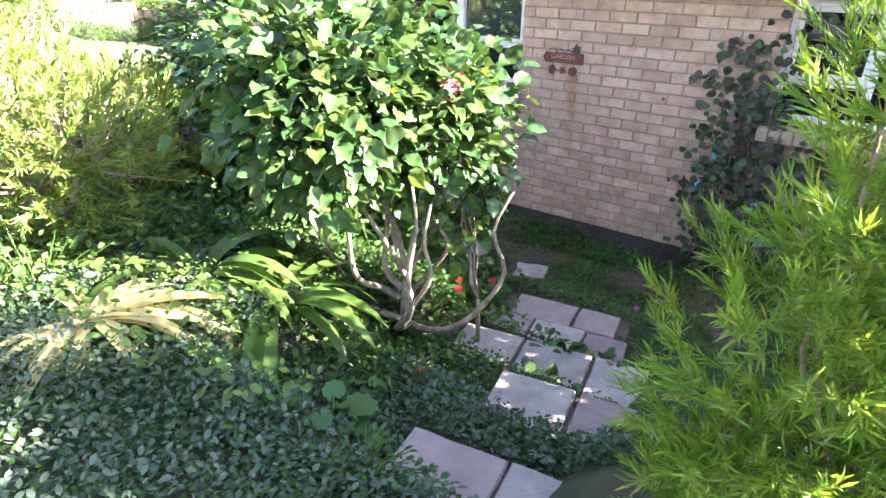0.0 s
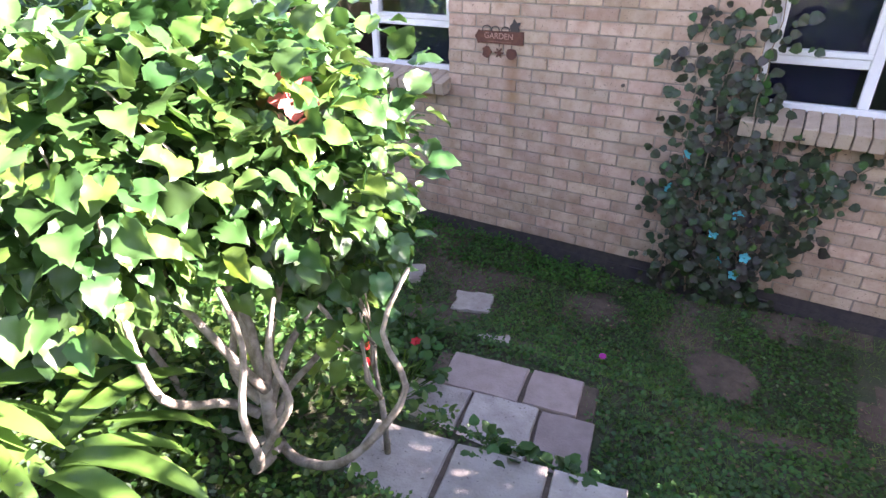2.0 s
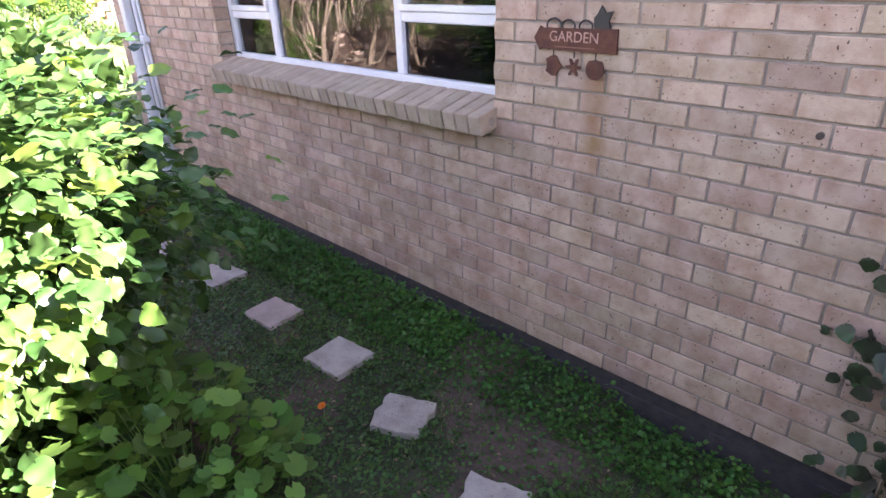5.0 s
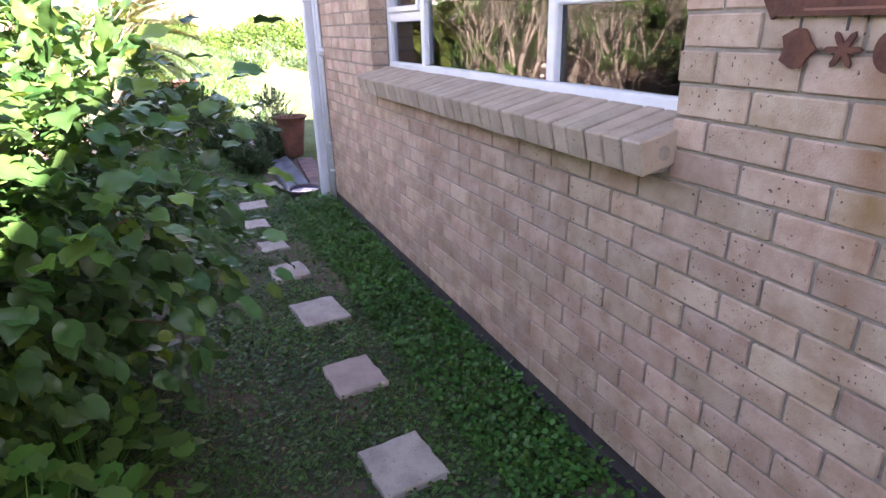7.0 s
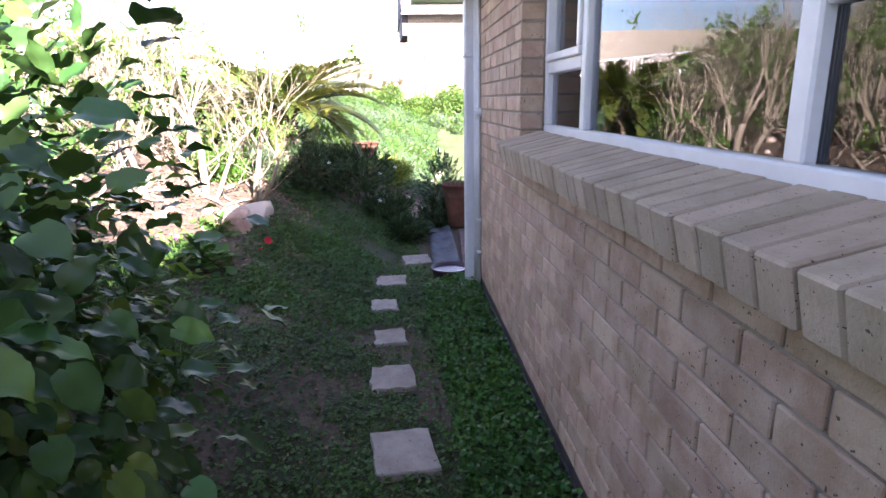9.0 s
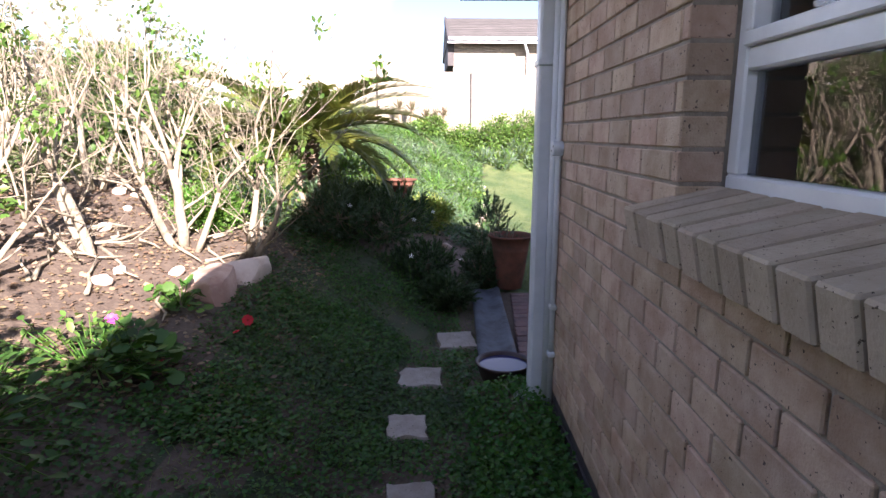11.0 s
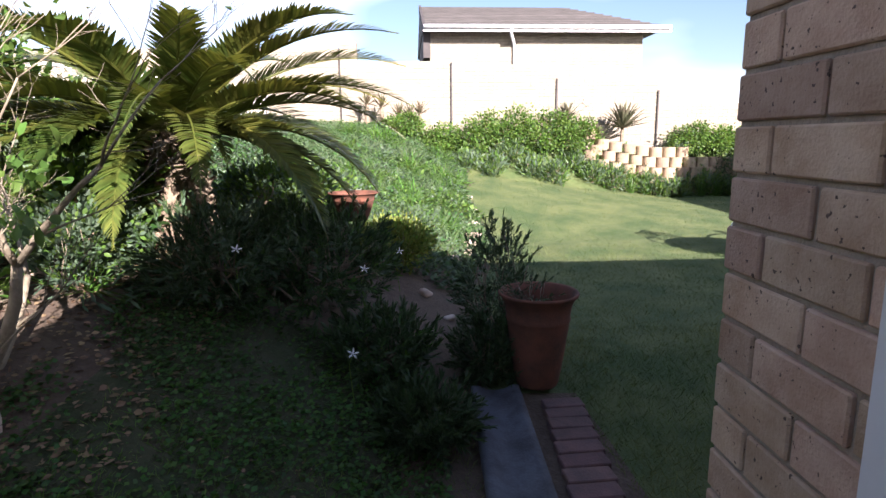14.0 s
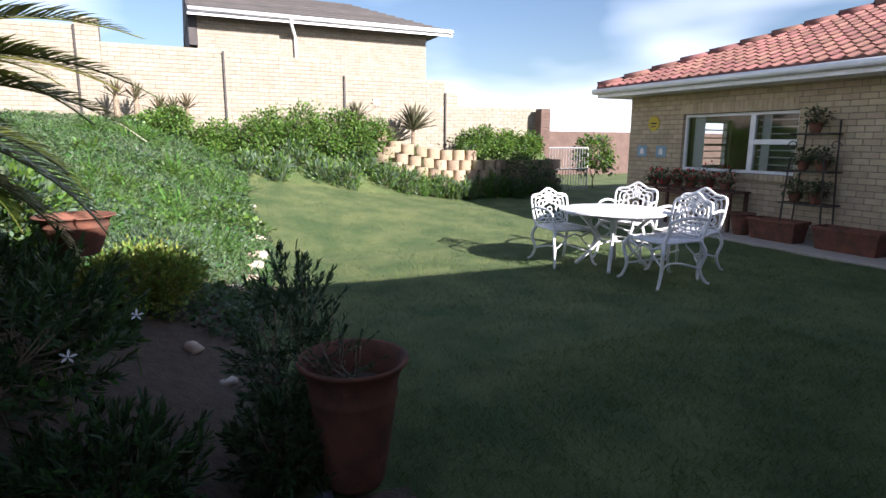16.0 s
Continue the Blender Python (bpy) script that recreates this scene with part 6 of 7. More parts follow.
strap_clump("agapanthus", "upright clump of green strap leaves in the bed", -10.05, 2.25, 30, 0.55, M_STRAP, 157, 1.2, 1.1, 0.7)
mound("nasturtium", "nasturtium leaves trailing beside the steps", -1.0, 0.85, 0.12, 0.16, 9, ROUND, 0.10, M_HIB, 144)
mound("nasturtium", "nasturtium with round leaves at the side of the steps", -1.55, 2.75, 0.30, 0.22, 90, ROUND, 0.06, M_COVER_LEAF, 145)
mound("nasturtium", "nasturtium leaves spreading below the steps", -1.85, 3.25, 0.34, 0.2, 110, ROUND, 0.055, M_COVER_LEAF, 146)
mound("ivy_tuft", "ivy leaves creeping over the joint between the steps", -0.95, 2.52, 0.16, 0.08, 22, BROAD_LOBED, 0.055, M_COVER_LEAF, 147)
mound("ivy_tuft", "ivy leaves creeping over the edge of a step", -0.62, 2.56, 0.16, 0.08, 22, BROAD_LOBED, 0.055, M_COVER_LEAF, 148)
mound("ivy_tuft", "ivy leaves creeping over the edge of a step", -0.75, 1.98, 0.20, 0.08, 26, BROAD_LOBED, 0.055, M_HIB, 149)
mound("ivy_tuft", "ivy leaves growing between two steps", -0.55, 1.46, 0.28, 0.07, 26, BROAD_LOBED, 0.05, M_HIB, 150)
for i, (x, y, r, h, n, leaf, size, mat) in enumerate([
        (-2.4, 1.75, 0.35, 0.3, 160, OVAL, 0.06, M_COVER_LEAF), (-3.0, 1.9, 0.4, 0.35, 200, OVAL, 0.06, M_HIB), (-2.7, 0.75, 0.4, 0.3, 220, OVAL, 0.05, M_HIB), (-1.25, 1.4, 0.22, 0.16, 150, NARROW, 0.06, M_COVER_LEAF),
        (-1.35, 1.0, 0.3, 0.14, 200, OVAL, 0.035, M_GREY_LEAF), (-0.75, 0.75, 0.3, 0.12, 200, OVAL, 0.03, M_COVER_LEAF), (-1.9, 0.5, 0.35, 0.14, 260, OVAL, 0.032, M_GREY_LEAF), (-3.4, 2.45, 0.4, 0.4, 200, BROAD, 0.07, M_HIB),
        (-4.9, 2.9, 0.4, 0.3, 200, OVAL, 0.06, M_COVER_LEAF), (-5.6, 2.8, 0.4, 0.28, 200, OVAL, 0.06, M_COVER_LEAF), (-6.3, 2.9, 0.35, 0.2, 180, OVAL, 0.05, M_HEDGE), (-5.0, 3.3, 0.35, 0.16, 160, OVAL, 0.045, M_COVER_LEAF)]):
    mound("leafy_plant", "low leafy plant on the bank", x, y, r, h, n, leaf, size, mat, 160 + i, "low plants on the bank")

cover("under_leaf", "dense low leaves under the shrubs on the bank", [(-4.6, -1.6, 1.5, 3.3, 1.0)], 15000, OVAL, 0.05, M_COVER_LEAF, 90, lift=0.12, stand=0.5, keep=clear_of_paving)
cover("under_leaf_lit", "lighter low leaves among the plants on the bank", [(-3.6, -1.1, 0.6, 2.6, 1.0)], 5000, OVAL, 0.045, M_HEDGE, 91, lift=0.14, stand=0.5, keep=clear_of_paving)
# bank to the west
cover("bank_grass", "long fresh green grass on the sunny bank", [(-20.5, -12.0, 2.2, 5.9, 1.0)], 26000, BLADE, 0.15, M_BANK, 86, stand=1.2, keep=lambda x, y, nr: (y < edge(x) - 0.05), flat=0.9)
cover("bank_low", "grey-green ground cover on the sunny bank", [(-20.5, -11.5, 1.0, 5.9, 1.0)], 24000, OVAL, 0.055, M_GREY_LEAF, 87, lift=0.08, stand=0.5, keep=lambda x, y, nr: (y < edge(x) - 0.02))
cover("bank_mixed", "mixed green leaves on the sunny bank", [(-20.5, -11.5, 1.0, 5.9, 1.0)], 24000, OVAL, 0.055, M_HIB, 94, lift=0.1, stand=0.5, keep=lambda x, y, nr: (y < edge(x) - 0.02))
cover("bank_leaf", "mixed leafy ground cover on the upper bank", [(-12.5, -9.3, -1.5, 2.4, 1.0), (-9.3, -4.5, -1.5, 1.5, 1.6)], 30000, OVAL, 0.055, M_DRYGREEN, 88, lift=0.1, stand=0.5)
cover("dry_litter", "dry leaves and twigs on the soil", [(-10.5, -6.0, 1.0, 3.6, 1.0)], 9000, OVAL, 0.035, M_LITTER, 89, lift=0.015, stand=0.1)

rb = random.Random(91)
for i in range(46):
    x = rb.uniform(-19.8, -12.6)
    y = float(edge(x)) - rb.uniform(0.15, 3.0)
    kind = rb.choice([0, 0, 1, 2, 3])
    r, h = rb.uniform(0.18, 0.42), rb.uniform(0.14, 0.34)
    mound("bank_plant", ("tufted fresh green plant on the sunny bank", "grey-leaved plant on the sunny bank", "yellowish succulent mound on the sunny bank", "leafy green plant on the sunny bank")[kind], x, y, r, h, (120, 150, 130, 130)[kind],
          (BLADE, OVAL, OVAL, OVAL)[kind], (0.26, 0.06, 0.05, 0.08)[kind], (M_FEATHER, M_GREY_LEAF, M_HIB_Y, M_HEDGE)[kind], 400 + i, "plants on the sunny bank")
# hedge and succulents against the boundary wall
for i, (y, r, h, x) in enumerate([(6.35, 0.55, 0.75, -20.3), (7.1, 0.6, 0.85, -20.35), (7.9, 0.6, 0.80, -20.3), (8.6, 0.5, 0.7, -20.2), (11.6, 0.45, 0.6, -20.5), (12.3, 0.45, 0.5, -20.5), (13.0, 0.35, 0.45, -20.4), (5.4, 0.5, 0.5, -20.3), (4.5, 0.5, 0.4, -20.2)]):
    b = on_ground(x, y, -0.05)
    shrub("hedge_bush", "bright green leafy hedge bush below the cream wall", b, [((x, y, b[2] + h * 0.5), (r, r * 1.1, h * 0.5)), ((x + 0.1, y + 0.3 * r, b[2] + h * 0.78), (r * 0.5, r * 0.5, h * 0.4)), ((x + 0.35, y - 0.35 * r, b[2] + h * 0.3), (r * 0.6, r * 0.6, h * 0.45))], 170, 22, OVAL, 0.065, [(M_HEDGE, 0.6), (M_HIB_Y, 0.25), (M_DARKLEAF, 0.15)], M_BARK, 0.02,
          (x, y, b[2] + 0.15), 180 + i, clump_r=0.08, group="hedge below the wall", out=0.5, flat=0.8)
# shrubs by the gate, mostly M_DARKLEAF to put their shade into the colour
for i, (x, y, r, h) in enumerate([(-19.6, 12.4, 0.42, 1.05), (-19.6, 13.1, 0.42, 1.0)]):
    b = on_ground(x, y, -0.04)
    shrub("gate_shrub", "low shrub beside the gate pillar, leaves darkened for shade", b, [((x, y, b[2] + h * 0.5), (r, r, h * 0.5))], 90, 22, OVAL, 0.05, [(M_DARKLEAF, 0.85), (M_HEDGE, 0.15)], M_BARK, 0.015, (x, y, b[2] + 0.1), 230 + i, clump_r=0.06, group="shrubs beside the gate", out=0.5, flat=0.8)
for i in range(16):
    y = 6.0 + 0.48 * i
    x = -19.75 + 0.25 * math.sin(i * 2.1) + 0.25 * (y < 9)
    b = on_ground(x, y, -0.03)
    h = 0.35 + 0.25 * ((i * 7) % 5) / 5
    shrub("border_plant", "tufted green plant at the foot of the stacked blocks", b, [((x, y, b[2] + h * 0.5), (0.26, 0.26, h * 0.5))], 40, 22, NARROW, 0.11, [(M_HEDGE, 0.5), (M_GREY_LEAF, 0.5)], M_BARK, 0.01,
          (x, y, b[2] + 0.08), 200 + i, clump_r=0.07, group="plants along the block wall", category="plant", out=0.3, flat=1.0, down=-0.8)


def block_wall():
    root = empty("block_wall", Matrix(), "low retaining wall of stacked tan concrete planter blocks", "wall", kind="structure")
    rng = random.Random(6)
    b = Build()
    n, prof = 10, []
    for k in range(n + 1):
        t = math.pi * k / n
        prof.append((0.13 * math.sin(t), -0.15 * math.cos(t)))
    k = len(prof)
    vs = [(x, y, z) for z in (0.0, 0.235) for x, y in prof] + [(-0.18, -0.15, 0), (-0.18, 0.15, 0), (-0.18, -0.15, 0.235), (-0.18, 0.15, 0.235)]
    fs = [(i, i + 1, k + i + 1, k + i) for i in range(k - 1)] + [tuple(range(k, 2 * k)) + (2 * k + 3, 2 * k + 2), (0, k, 2 * k + 2, 2 * k), (k - 1, 2 * k + 1, 2 * k + 3, 2 * k - 1)]
    b.add(vs, fs)
    me = b.mesh("block", M_BLOCK)
    for r in range(5):
        for c in range(15):
            y = 8.95 + c * 0.33 + (0.165 if r % 2 else 0)
            if r == 4 and y > 11.3:
                continue
            part("block", me, None, root, m=pose(-19.93 - 0.035 * r + rng.uniform(-0.01, 0.01), y, float(height(-19.7, y)) - 0.06 + r * 0.24, 0, 0, rng.uniform(-3, 3)))


M_BLOCK = material("tan_block", (0.35, 0.265, 0.18), 0.9, vary=0.18, second=(0.25, 0.19, 0.13), noise_scale=5, bump=0.4)
block_wall()


def rosette(name, label, x, y, z, count, length, mat, seed, lift=0.9, bend=0.1, width=1.2, group="aloes by the wall"):
    nr = np.random.default_rng(seed)
    root = empty(name, Matrix.Translation((x, y, z)), label, "aloe", group)
    t = strap_leaf(0.055 * width, bend, 5, 0.5, 0.0)
    for i in range(count):
        a, e = i * 2.39996, radians(8 + 75 * (i / count) ** 0.8)
        D = np.array([[math.cos(a) * math.cos(e), math.sin(a) * math.cos(e), math.sin(e)]])
        U = np.array([[-math.cos(a) * math.sin(e), -math.sin(a) * math.sin(e), math.cos(e)]])
        part("aloe_leaf", leaf_mesh("aloe_leaf", t, D * 0.03, D, U, [length * nr.uniform(0.85, 1.1)], mat, smooth=True), None, root)
    b = Build().tube([(0, 0, -0.5), (0, 0, 0.05)], [0.06, 0.045], 8)
    part("stem", b, M_BARK, root)
    return root


rosette("aloe", "large spiky aloe rosette against the cream wall", -20.3, 9.84, 1.68, 57, 0.62, M_ALOE, 221)
rosette("aloe", "spiky aloe among the plants by the wall", -20.35, 9.25, 1.36, 30, 0.45, M_ALOE, 222)
rosette("aloe", "spiky aloe with a reddish flower spike", -20.45, 8.50, 1.88, 34, 0.46, M_ALOE, 223)
for i, (y, z) in enumerate([(3.7, 2.25), (4.05, 2.2), (4.45, 2.0), (4.95, 2.05), (4.7, 1.98)]):
    rosette("bromeliad", "reddish spiky bromeliad at the top of the bank", -20.4, y, z, 20, 0.33, M_BROM, 224 + i, group="bromeliads by the wall")


rt = random.Random(64)
for i in range(12):
    y = 8.7 + i * 0.36 + rt.uniform(-0.1, 0.1)
    kind = rt.choice([0, 0, 1, 2])
    mound("trailing_plant", ("green plant growing up in front of the stacked blocks", "grey-leaved plant in front of the stacked blocks", "dry olive plant trailing over the stacked blocks")[kind], -19.62 + rt.uniform(-0.08, 0.08), y, rt.uniform(0.16, 0.28), rt.uniform(0.35, 0.85), 170,
          (OVAL, NARROW, OVAL)[kind], (0.06, 0.10, 0.05)[kind], (M_HEDGE, M_GREY_LEAF, M_DRYGREEN)[kind], 500 + i, "plants in front of the stacked blocks")

# ---- fittings on the house wall ----


def downpipe():
    root = empty("downpipe", WALL_M, "white rectangular downpipe at the house corner", "downpipe")
    part("pipe", Build().chamfer(-6.87, -6.765, -0.115, -0.035, 0.10, 2.52, 0.012), M_PIPE, root)
    part("shoe", Build().chamfer(-6.875, -6.76, -0.19, -0.036, 0.03, 0.12, 0.012), M_PIPE, root)
    for z in (1.92,):
        part("bracket", Build().chamfer(-6.885, -6.75, -0.122, -0.008, z, z + 0.03, 0.003), M_PIPE, root)
    root = empty("conduit", WALL_M, "white electrical conduit with a round junction box on the brick", "conduit")
    part("wide_pipe", Build().tube([(-6.715, -0.032, 0.08), (-6.715, -0.032, 2.5)], 0.022, 10), M_PIPE, root, smooth=True)
    part("narrow_pipe", Build().tube([(-6.635, -0.026, 0.12), (-6.635, -0.026, 2.5)], 0.0145, 10), M_PIPE, root, smooth=True)
    box = part("junction_box", Build().lathe([(0.0, 0.05), (0.034, 0.05), (0.038, 0.046), (0.038, 0.0)], 20), M_PIPE, root, smooth=True, m=Matrix.Translation((-6.635, -0.008, 1.51)) @ pose(0, 0, 0, 90, 0, 0))
    for k in (-1, 1):
        part("screw", Build().lathe([(0, 0.053), (0.005, 0.052), (0.005, 0.049)], 8, (0.022 * k, 0.012 * k, 0)), M_BLACK, box)
    for z in (0.42, 0.68):
        part("saddle", Build().chamfer(-6.665, -6.605, -0.044, -0.008, z, z + 0.03, 0.006), M_PIPE, root)


downpipe()


def bucket():
    x, y = -7.27, 4.93
    root = empty("basin", Matrix.Translation((x, y, 0.02)), "dark round basin of water under the downpipe", "basin")
    part("bowl", Build().lathe([(0.0, 0.0), (0.14, 0.0), (0.175, 0.10), (0.185, 0.115), (0.175, 0.12), (0.16, 0.108), (0.13, 0.02)], 30), M_BASIN, root, smooth=True)
    part("water", Build().lathe([(0.157, 0.095), (0.08, 0.0952), (0.0, 0.0952)], 30), M_WATER, root, "bluish still water", smooth=True)


M_BASIN = material("dark_plastic", (0.035, 0.02, 0.022), 0.5, second=(0.06, 0.03, 0.03), noise_scale=12)
M_WATER = material("basin_water", (0.045, 0.04, 0.11), 0.12, spec=0.2)
bucket()


def garden_tap():
    root = empty("garden_tap", Matrix.Translation((-7.66, 5.20, 0.0)), "brass garden tap on a short standpipe", "tap")
    part("standpipe", Build().tube([(0, 0, -0.1), (0, 0, 0.36)], 0.014, 8), M_GALV, root, smooth=True)
    part("post", Build().chamfer(0.015, 0.075, -0.03, 0.03, -0.1, 0.34, 0.006), M_BARK, root, "weathered wooden post")
    part("spout", Build().tube([(0.0, 0, 0.33), (-0.05, 0, 0.335), (-0.085, 0, 0.32), (-0.09, 0, 0.28)], [0.012, 0.014, 0.012, 0.011], 8), M_BRASS, root, smooth=True)
    part("handle", Build().tube([(-0.05, -0.035, 0.375), (-0.05, 0.035, 0.375)], 0.007, 6), M_BRASS, root)
    part("spindle", Build().tube([(-0.05, 0, 0.33), (-0.05, 0, 0.375)], 0.007, 6), M_BRASS, root)


M_BRASS = material("dull_brass", (0.30, 0.22, 0.10), 0.45, 0.8, second=(0.18, 0.13, 0.07), noise_scale=20)
garden_tap()


def prism(b, outline, y0, y1):
    """An outline in x, z pushed through from y0 to y1."""
    n = len(outline)
    vs = [(x, y0, z) for x, z in outline] + [(x, y1, z) for x, z in outline]
    return b.add(vs, [tuple(range(n))[::-1], tuple(range(n, 2 * n))] + [(i, (i + 1) % n, n + (i + 1) % n, n + i) for i in range(n)])


def garden_sign():
    root = empty("garden_sign", WALL_M @ Matrix.Translation((-2.055, -0.012, 1.745)), "rusty metal arrow sign reading GARDEN with three hanging ornaments", "sign")
    out = [(-0.195, 0.0), (-0.165, 0.047), (-0.155, 0.040), (0.192, 0.046), (0.195, -0.046), (-0.155, -0.042), (-0.165, -0.049)]
    part("board", prism(Build(), out, -0.012, 0.0), M_RUST, root)
    tx = bpy.data.curves.new("lettering", "FONT")
    tx.body, tx.size, tx.align_x, tx.align_y, tx.extrude = "GARDEN", 0.058, "CENTER", "CENTER", 0.001
    tmp = bpy.data.objects.new("lettering", tx)
    me = bpy.data.meshes.new_from_object(tmp)
    bpy.data.objects.remove(tmp)
    me.materials.clear()
    me.materials.append(M_LETTER)
    part("lettering", me, None, root, "pale worn letters", m=Matrix.Translation((0.0, -0.0135, 0.008)) @ pose(0, 0, 0, 90, 0, 0))
    part("small_line", Build().box(-0.09, 0.10, -0.0132, -0.012, -0.033, -0.028), M_LETTER2, root)
    # scrollwork above
    b = Build()
    for cx, r in ((-0.10, 0.035), (-0.03, 0.03), (0.05, 0.03)):
        b.tube([(cx + r * math.cos(t), -0.006, 0.05 + r * 0.8 * math.sin(t)) for t in np.linspace(-0.3, math.pi + 0.8, 12)], 0.004, 5)
    part("scroll", b, M_BLACK, root, "dark wrought scrollwork")
    out = [(0.09, 0.045), (0.085, 0.085), (0.10, 0.10), (0.115, 0.13), (0.135, 0.105), (0.165, 0.11), (0.15, 0.075), (0.16, 0.045)]
    part("bird", prism(Build(), out, -0.010, -0.002), M_BLACK, root, "small dark bird silhouette")
    # hanging ornaments
    for name, x, shape in (("leaf_ornament", -0.095, [(0.045 * (1 - 0.35 * abs(math.sin(2.5 * t))) * math.cos(t), 0.042 * math.sin(t)) for t in np.linspace(0, 2 * math.pi, 20, endpoint=False)]),
                           ("flower_ornament", 0.005, [((0.026 + 0.014 * math.cos(6 * t)) * math.cos(t), (0.026 + 0.014 * math.cos(6 * t)) * math.sin(t)) for t in np.linspace(0, 2 * math.pi, 36, endpoint=False)]),
                           ("apple_ornament", 0.105, [(0.046 * (1 - 0.12 * abs(math.cos(t))) * math.cos(t), 0.042 * math.sin(t) * (1 - 0.15 * (math.sin(t) > 0.9))) for t in np.linspace(0, 2 * math.pi, 22, endpoint=False)])):
        o = part(name, prism(Build(), [(x + px, -0.108 + pz) for px, pz in shape], -0.010, -0.004), M_RUST, root)
        part("link", Build().tube([(x, -0.007, -0.046), (x, -0.007, -0.072)], 0.003, 5), M_BLACK, o)


M_LETTER = material("worn_lettering", (0.50, 0.30, 0.24), 0.8, second=(0.38, 0.20, 0.15), noise_scale=40)
M_LETTER2 = material("faded_line", (0.22, 0.10, 0.07), 0.8)
garden_sign()


def wall_nail():
    tagged(part("nail", Build().lathe([(0, 0.02), (0.012, 0.018), (0.012, 0.0)], 8), M_BLACK, None, m=WALL_M @ Matrix.Translation((-1.12, -0.006, 1.50)) @ pose(0, 0, 0, 90, 0, 0)), "dark nail head in the brick wall", "nail")


wall_nail()


def ivy():
    """A creeper on the wall by the second window."""
    root = empty("wall_creeper", WALL_M, "dark ivy-like creeper climbing the brick wall", "creeper")
    rng, nr = random.Random(31), np.random.default_rng(31)
    pts_all = []
    starts = [(-0.62, 1.95), (-0.45, 1.9), (-0.30, 2.1), (-0.75, 1.25), (-0.5, 1.6), (-0.1, 1.3), (0.15, 1.25), (-0.25, 1.5), (0.35, 1.2), (-0.82, 0.9), (-0.35, 1.75)]
    for i, (top_x, top_z) in enumerate(starts):
        x0 = -0.35 + rng.uniform(-0.35, 0.55)
        n = 14
        path = []
        for k in range(n + 1):
            t = k / n
            x = x0 + (top_x - x0) * t ** 0.8 + 0.05 * math.sin(5 * t + i)
            path.append(Vector((x + rng.uniform(-0.02, 0.02), -0.03 - 0.09 * math.sin(math.pi * t) * rng.uniform(0.4, 1), 0.08 + (top_z - 0.08) * t)))
        part("vine", Build().tube(path, [0.008 - 0.005 * k / n for k in range(n + 1)], 5), M_BARK, root)
        pts_all += path
    P0 = np.array([tuple(pts_all[i]) for i in nr.integers(0, len(pts_all), 1500)])
    P = P0 + nr.normal(size=P0.shape) * np.array([0.085, 0.035, 0.075])
    P[:, 1] = np.minimum(P[:, 1], -0.015)
    D = np.stack([nr.normal(size=len(P)), nr.normal(size=len(P)) * 0.3 - 0.3, nr.normal(size=len(P)) * 0.6 - 0.5], 1)
    U = np.stack([nr.normal(size=len(P)) * 0.35, np.full(len(P), -1.0), nr.normal(size=len(P)) * 0.35 + 0.3], 1)
    me = leaf_mesh("foliage", BROAD_LOBED, P, D, U, 0.06 * nr.uniform(0.6, 1.3, len(P)), M_IVY, smooth=True)
    tagged(part("foliage", me, None, root), kind="stuff")
    P = P[::12] + np.array([0, -0.03, 0])
    me = leaf_mesh("young_growth", BROAD_LOBED, P, D[::12], U[::12], np.full(len(P), 0.05), M_HIB, smooth=True)
    tagged(part("young_growth", me, None, root, "fresh green leaves"), kind="stuff")


ivy()


def flower(name, label, pos, mat, r=0.03, petals=5, stalk=0.08, face=(0, -0.3, 1), category="flower", group="", eye=None, width=1.5):
    root = empty(name, Matrix.Translation(pos), label, category, group)
    n = Vector(face).normalized()
    a = n.orthogonal().normalized()
    b2 = n.cross(a)
    for k in range(petals):
        t = 2 * math.pi * k / petals
        d = a * math.cos(t) + b2 * math.sin(t)
        me = leaf_mesh("petal", OVAL, [tuple(d * r * 0.1)], [tuple(d + n * 0.25)], [tuple(n)], [r], mat, W=[width])
        part("petal", me, None, root)
    part("flower_centre", Build().lathe([(0.0, 0.012), (r * 0.16, 0.008), (r * 0.18, 0.0)], 8), eye or M_ORANGE, root)
    if stalk:
        part("stalk", Build().tube([(0, 0, 0), tuple(-n * stalk * 0.4), (0, 0, -stalk)], [0.002, 0.002, 0.002], 5), M_STRAP, root)
    return root


flower("hibiscus_flower", "large coral red hibiscus flower", (-1.33, 2.06, 2.03), M_CORAL, 0.066, 5, 0.06, (0.75, -0.55, 0.25), eye=M_WHITEPETAL)
flower("gazania", "orange gazania flower by the steps", (-1.15, 1.55, 0.86), M_ORANGE, 0.035, 8, 0.12)
flower("gazania", "orange gazania flower in the grass", (-2.75, 4.0, 0.10), M_ORANGE, 0.022, 8, 0.08)
flower("gazania", "orange gazania flower in the grass", (-2.55, 3.75, 0.20), M_ORANGE, 0.022, 8, 0.08)
for p in [(-1.62, 2.62, 0.62), (-1.70, 2.75, 0.60), (-1.55, 2.95, 0.55), (-7.0, 3.32, 0.44), (-7.3, 3.35, 0.42), (-7.15, 3.0, 0.56), (-6.4, 3.15, 0.5), (-10.2, 2.85, 1.1), (-9.4, 2.65, 0.95)]:
    flower("geranium_flower", "small bright red geranium flower", p, M_RED, 0.028, 6, 0.12, group="red geranium flowers", eye=M_RED)
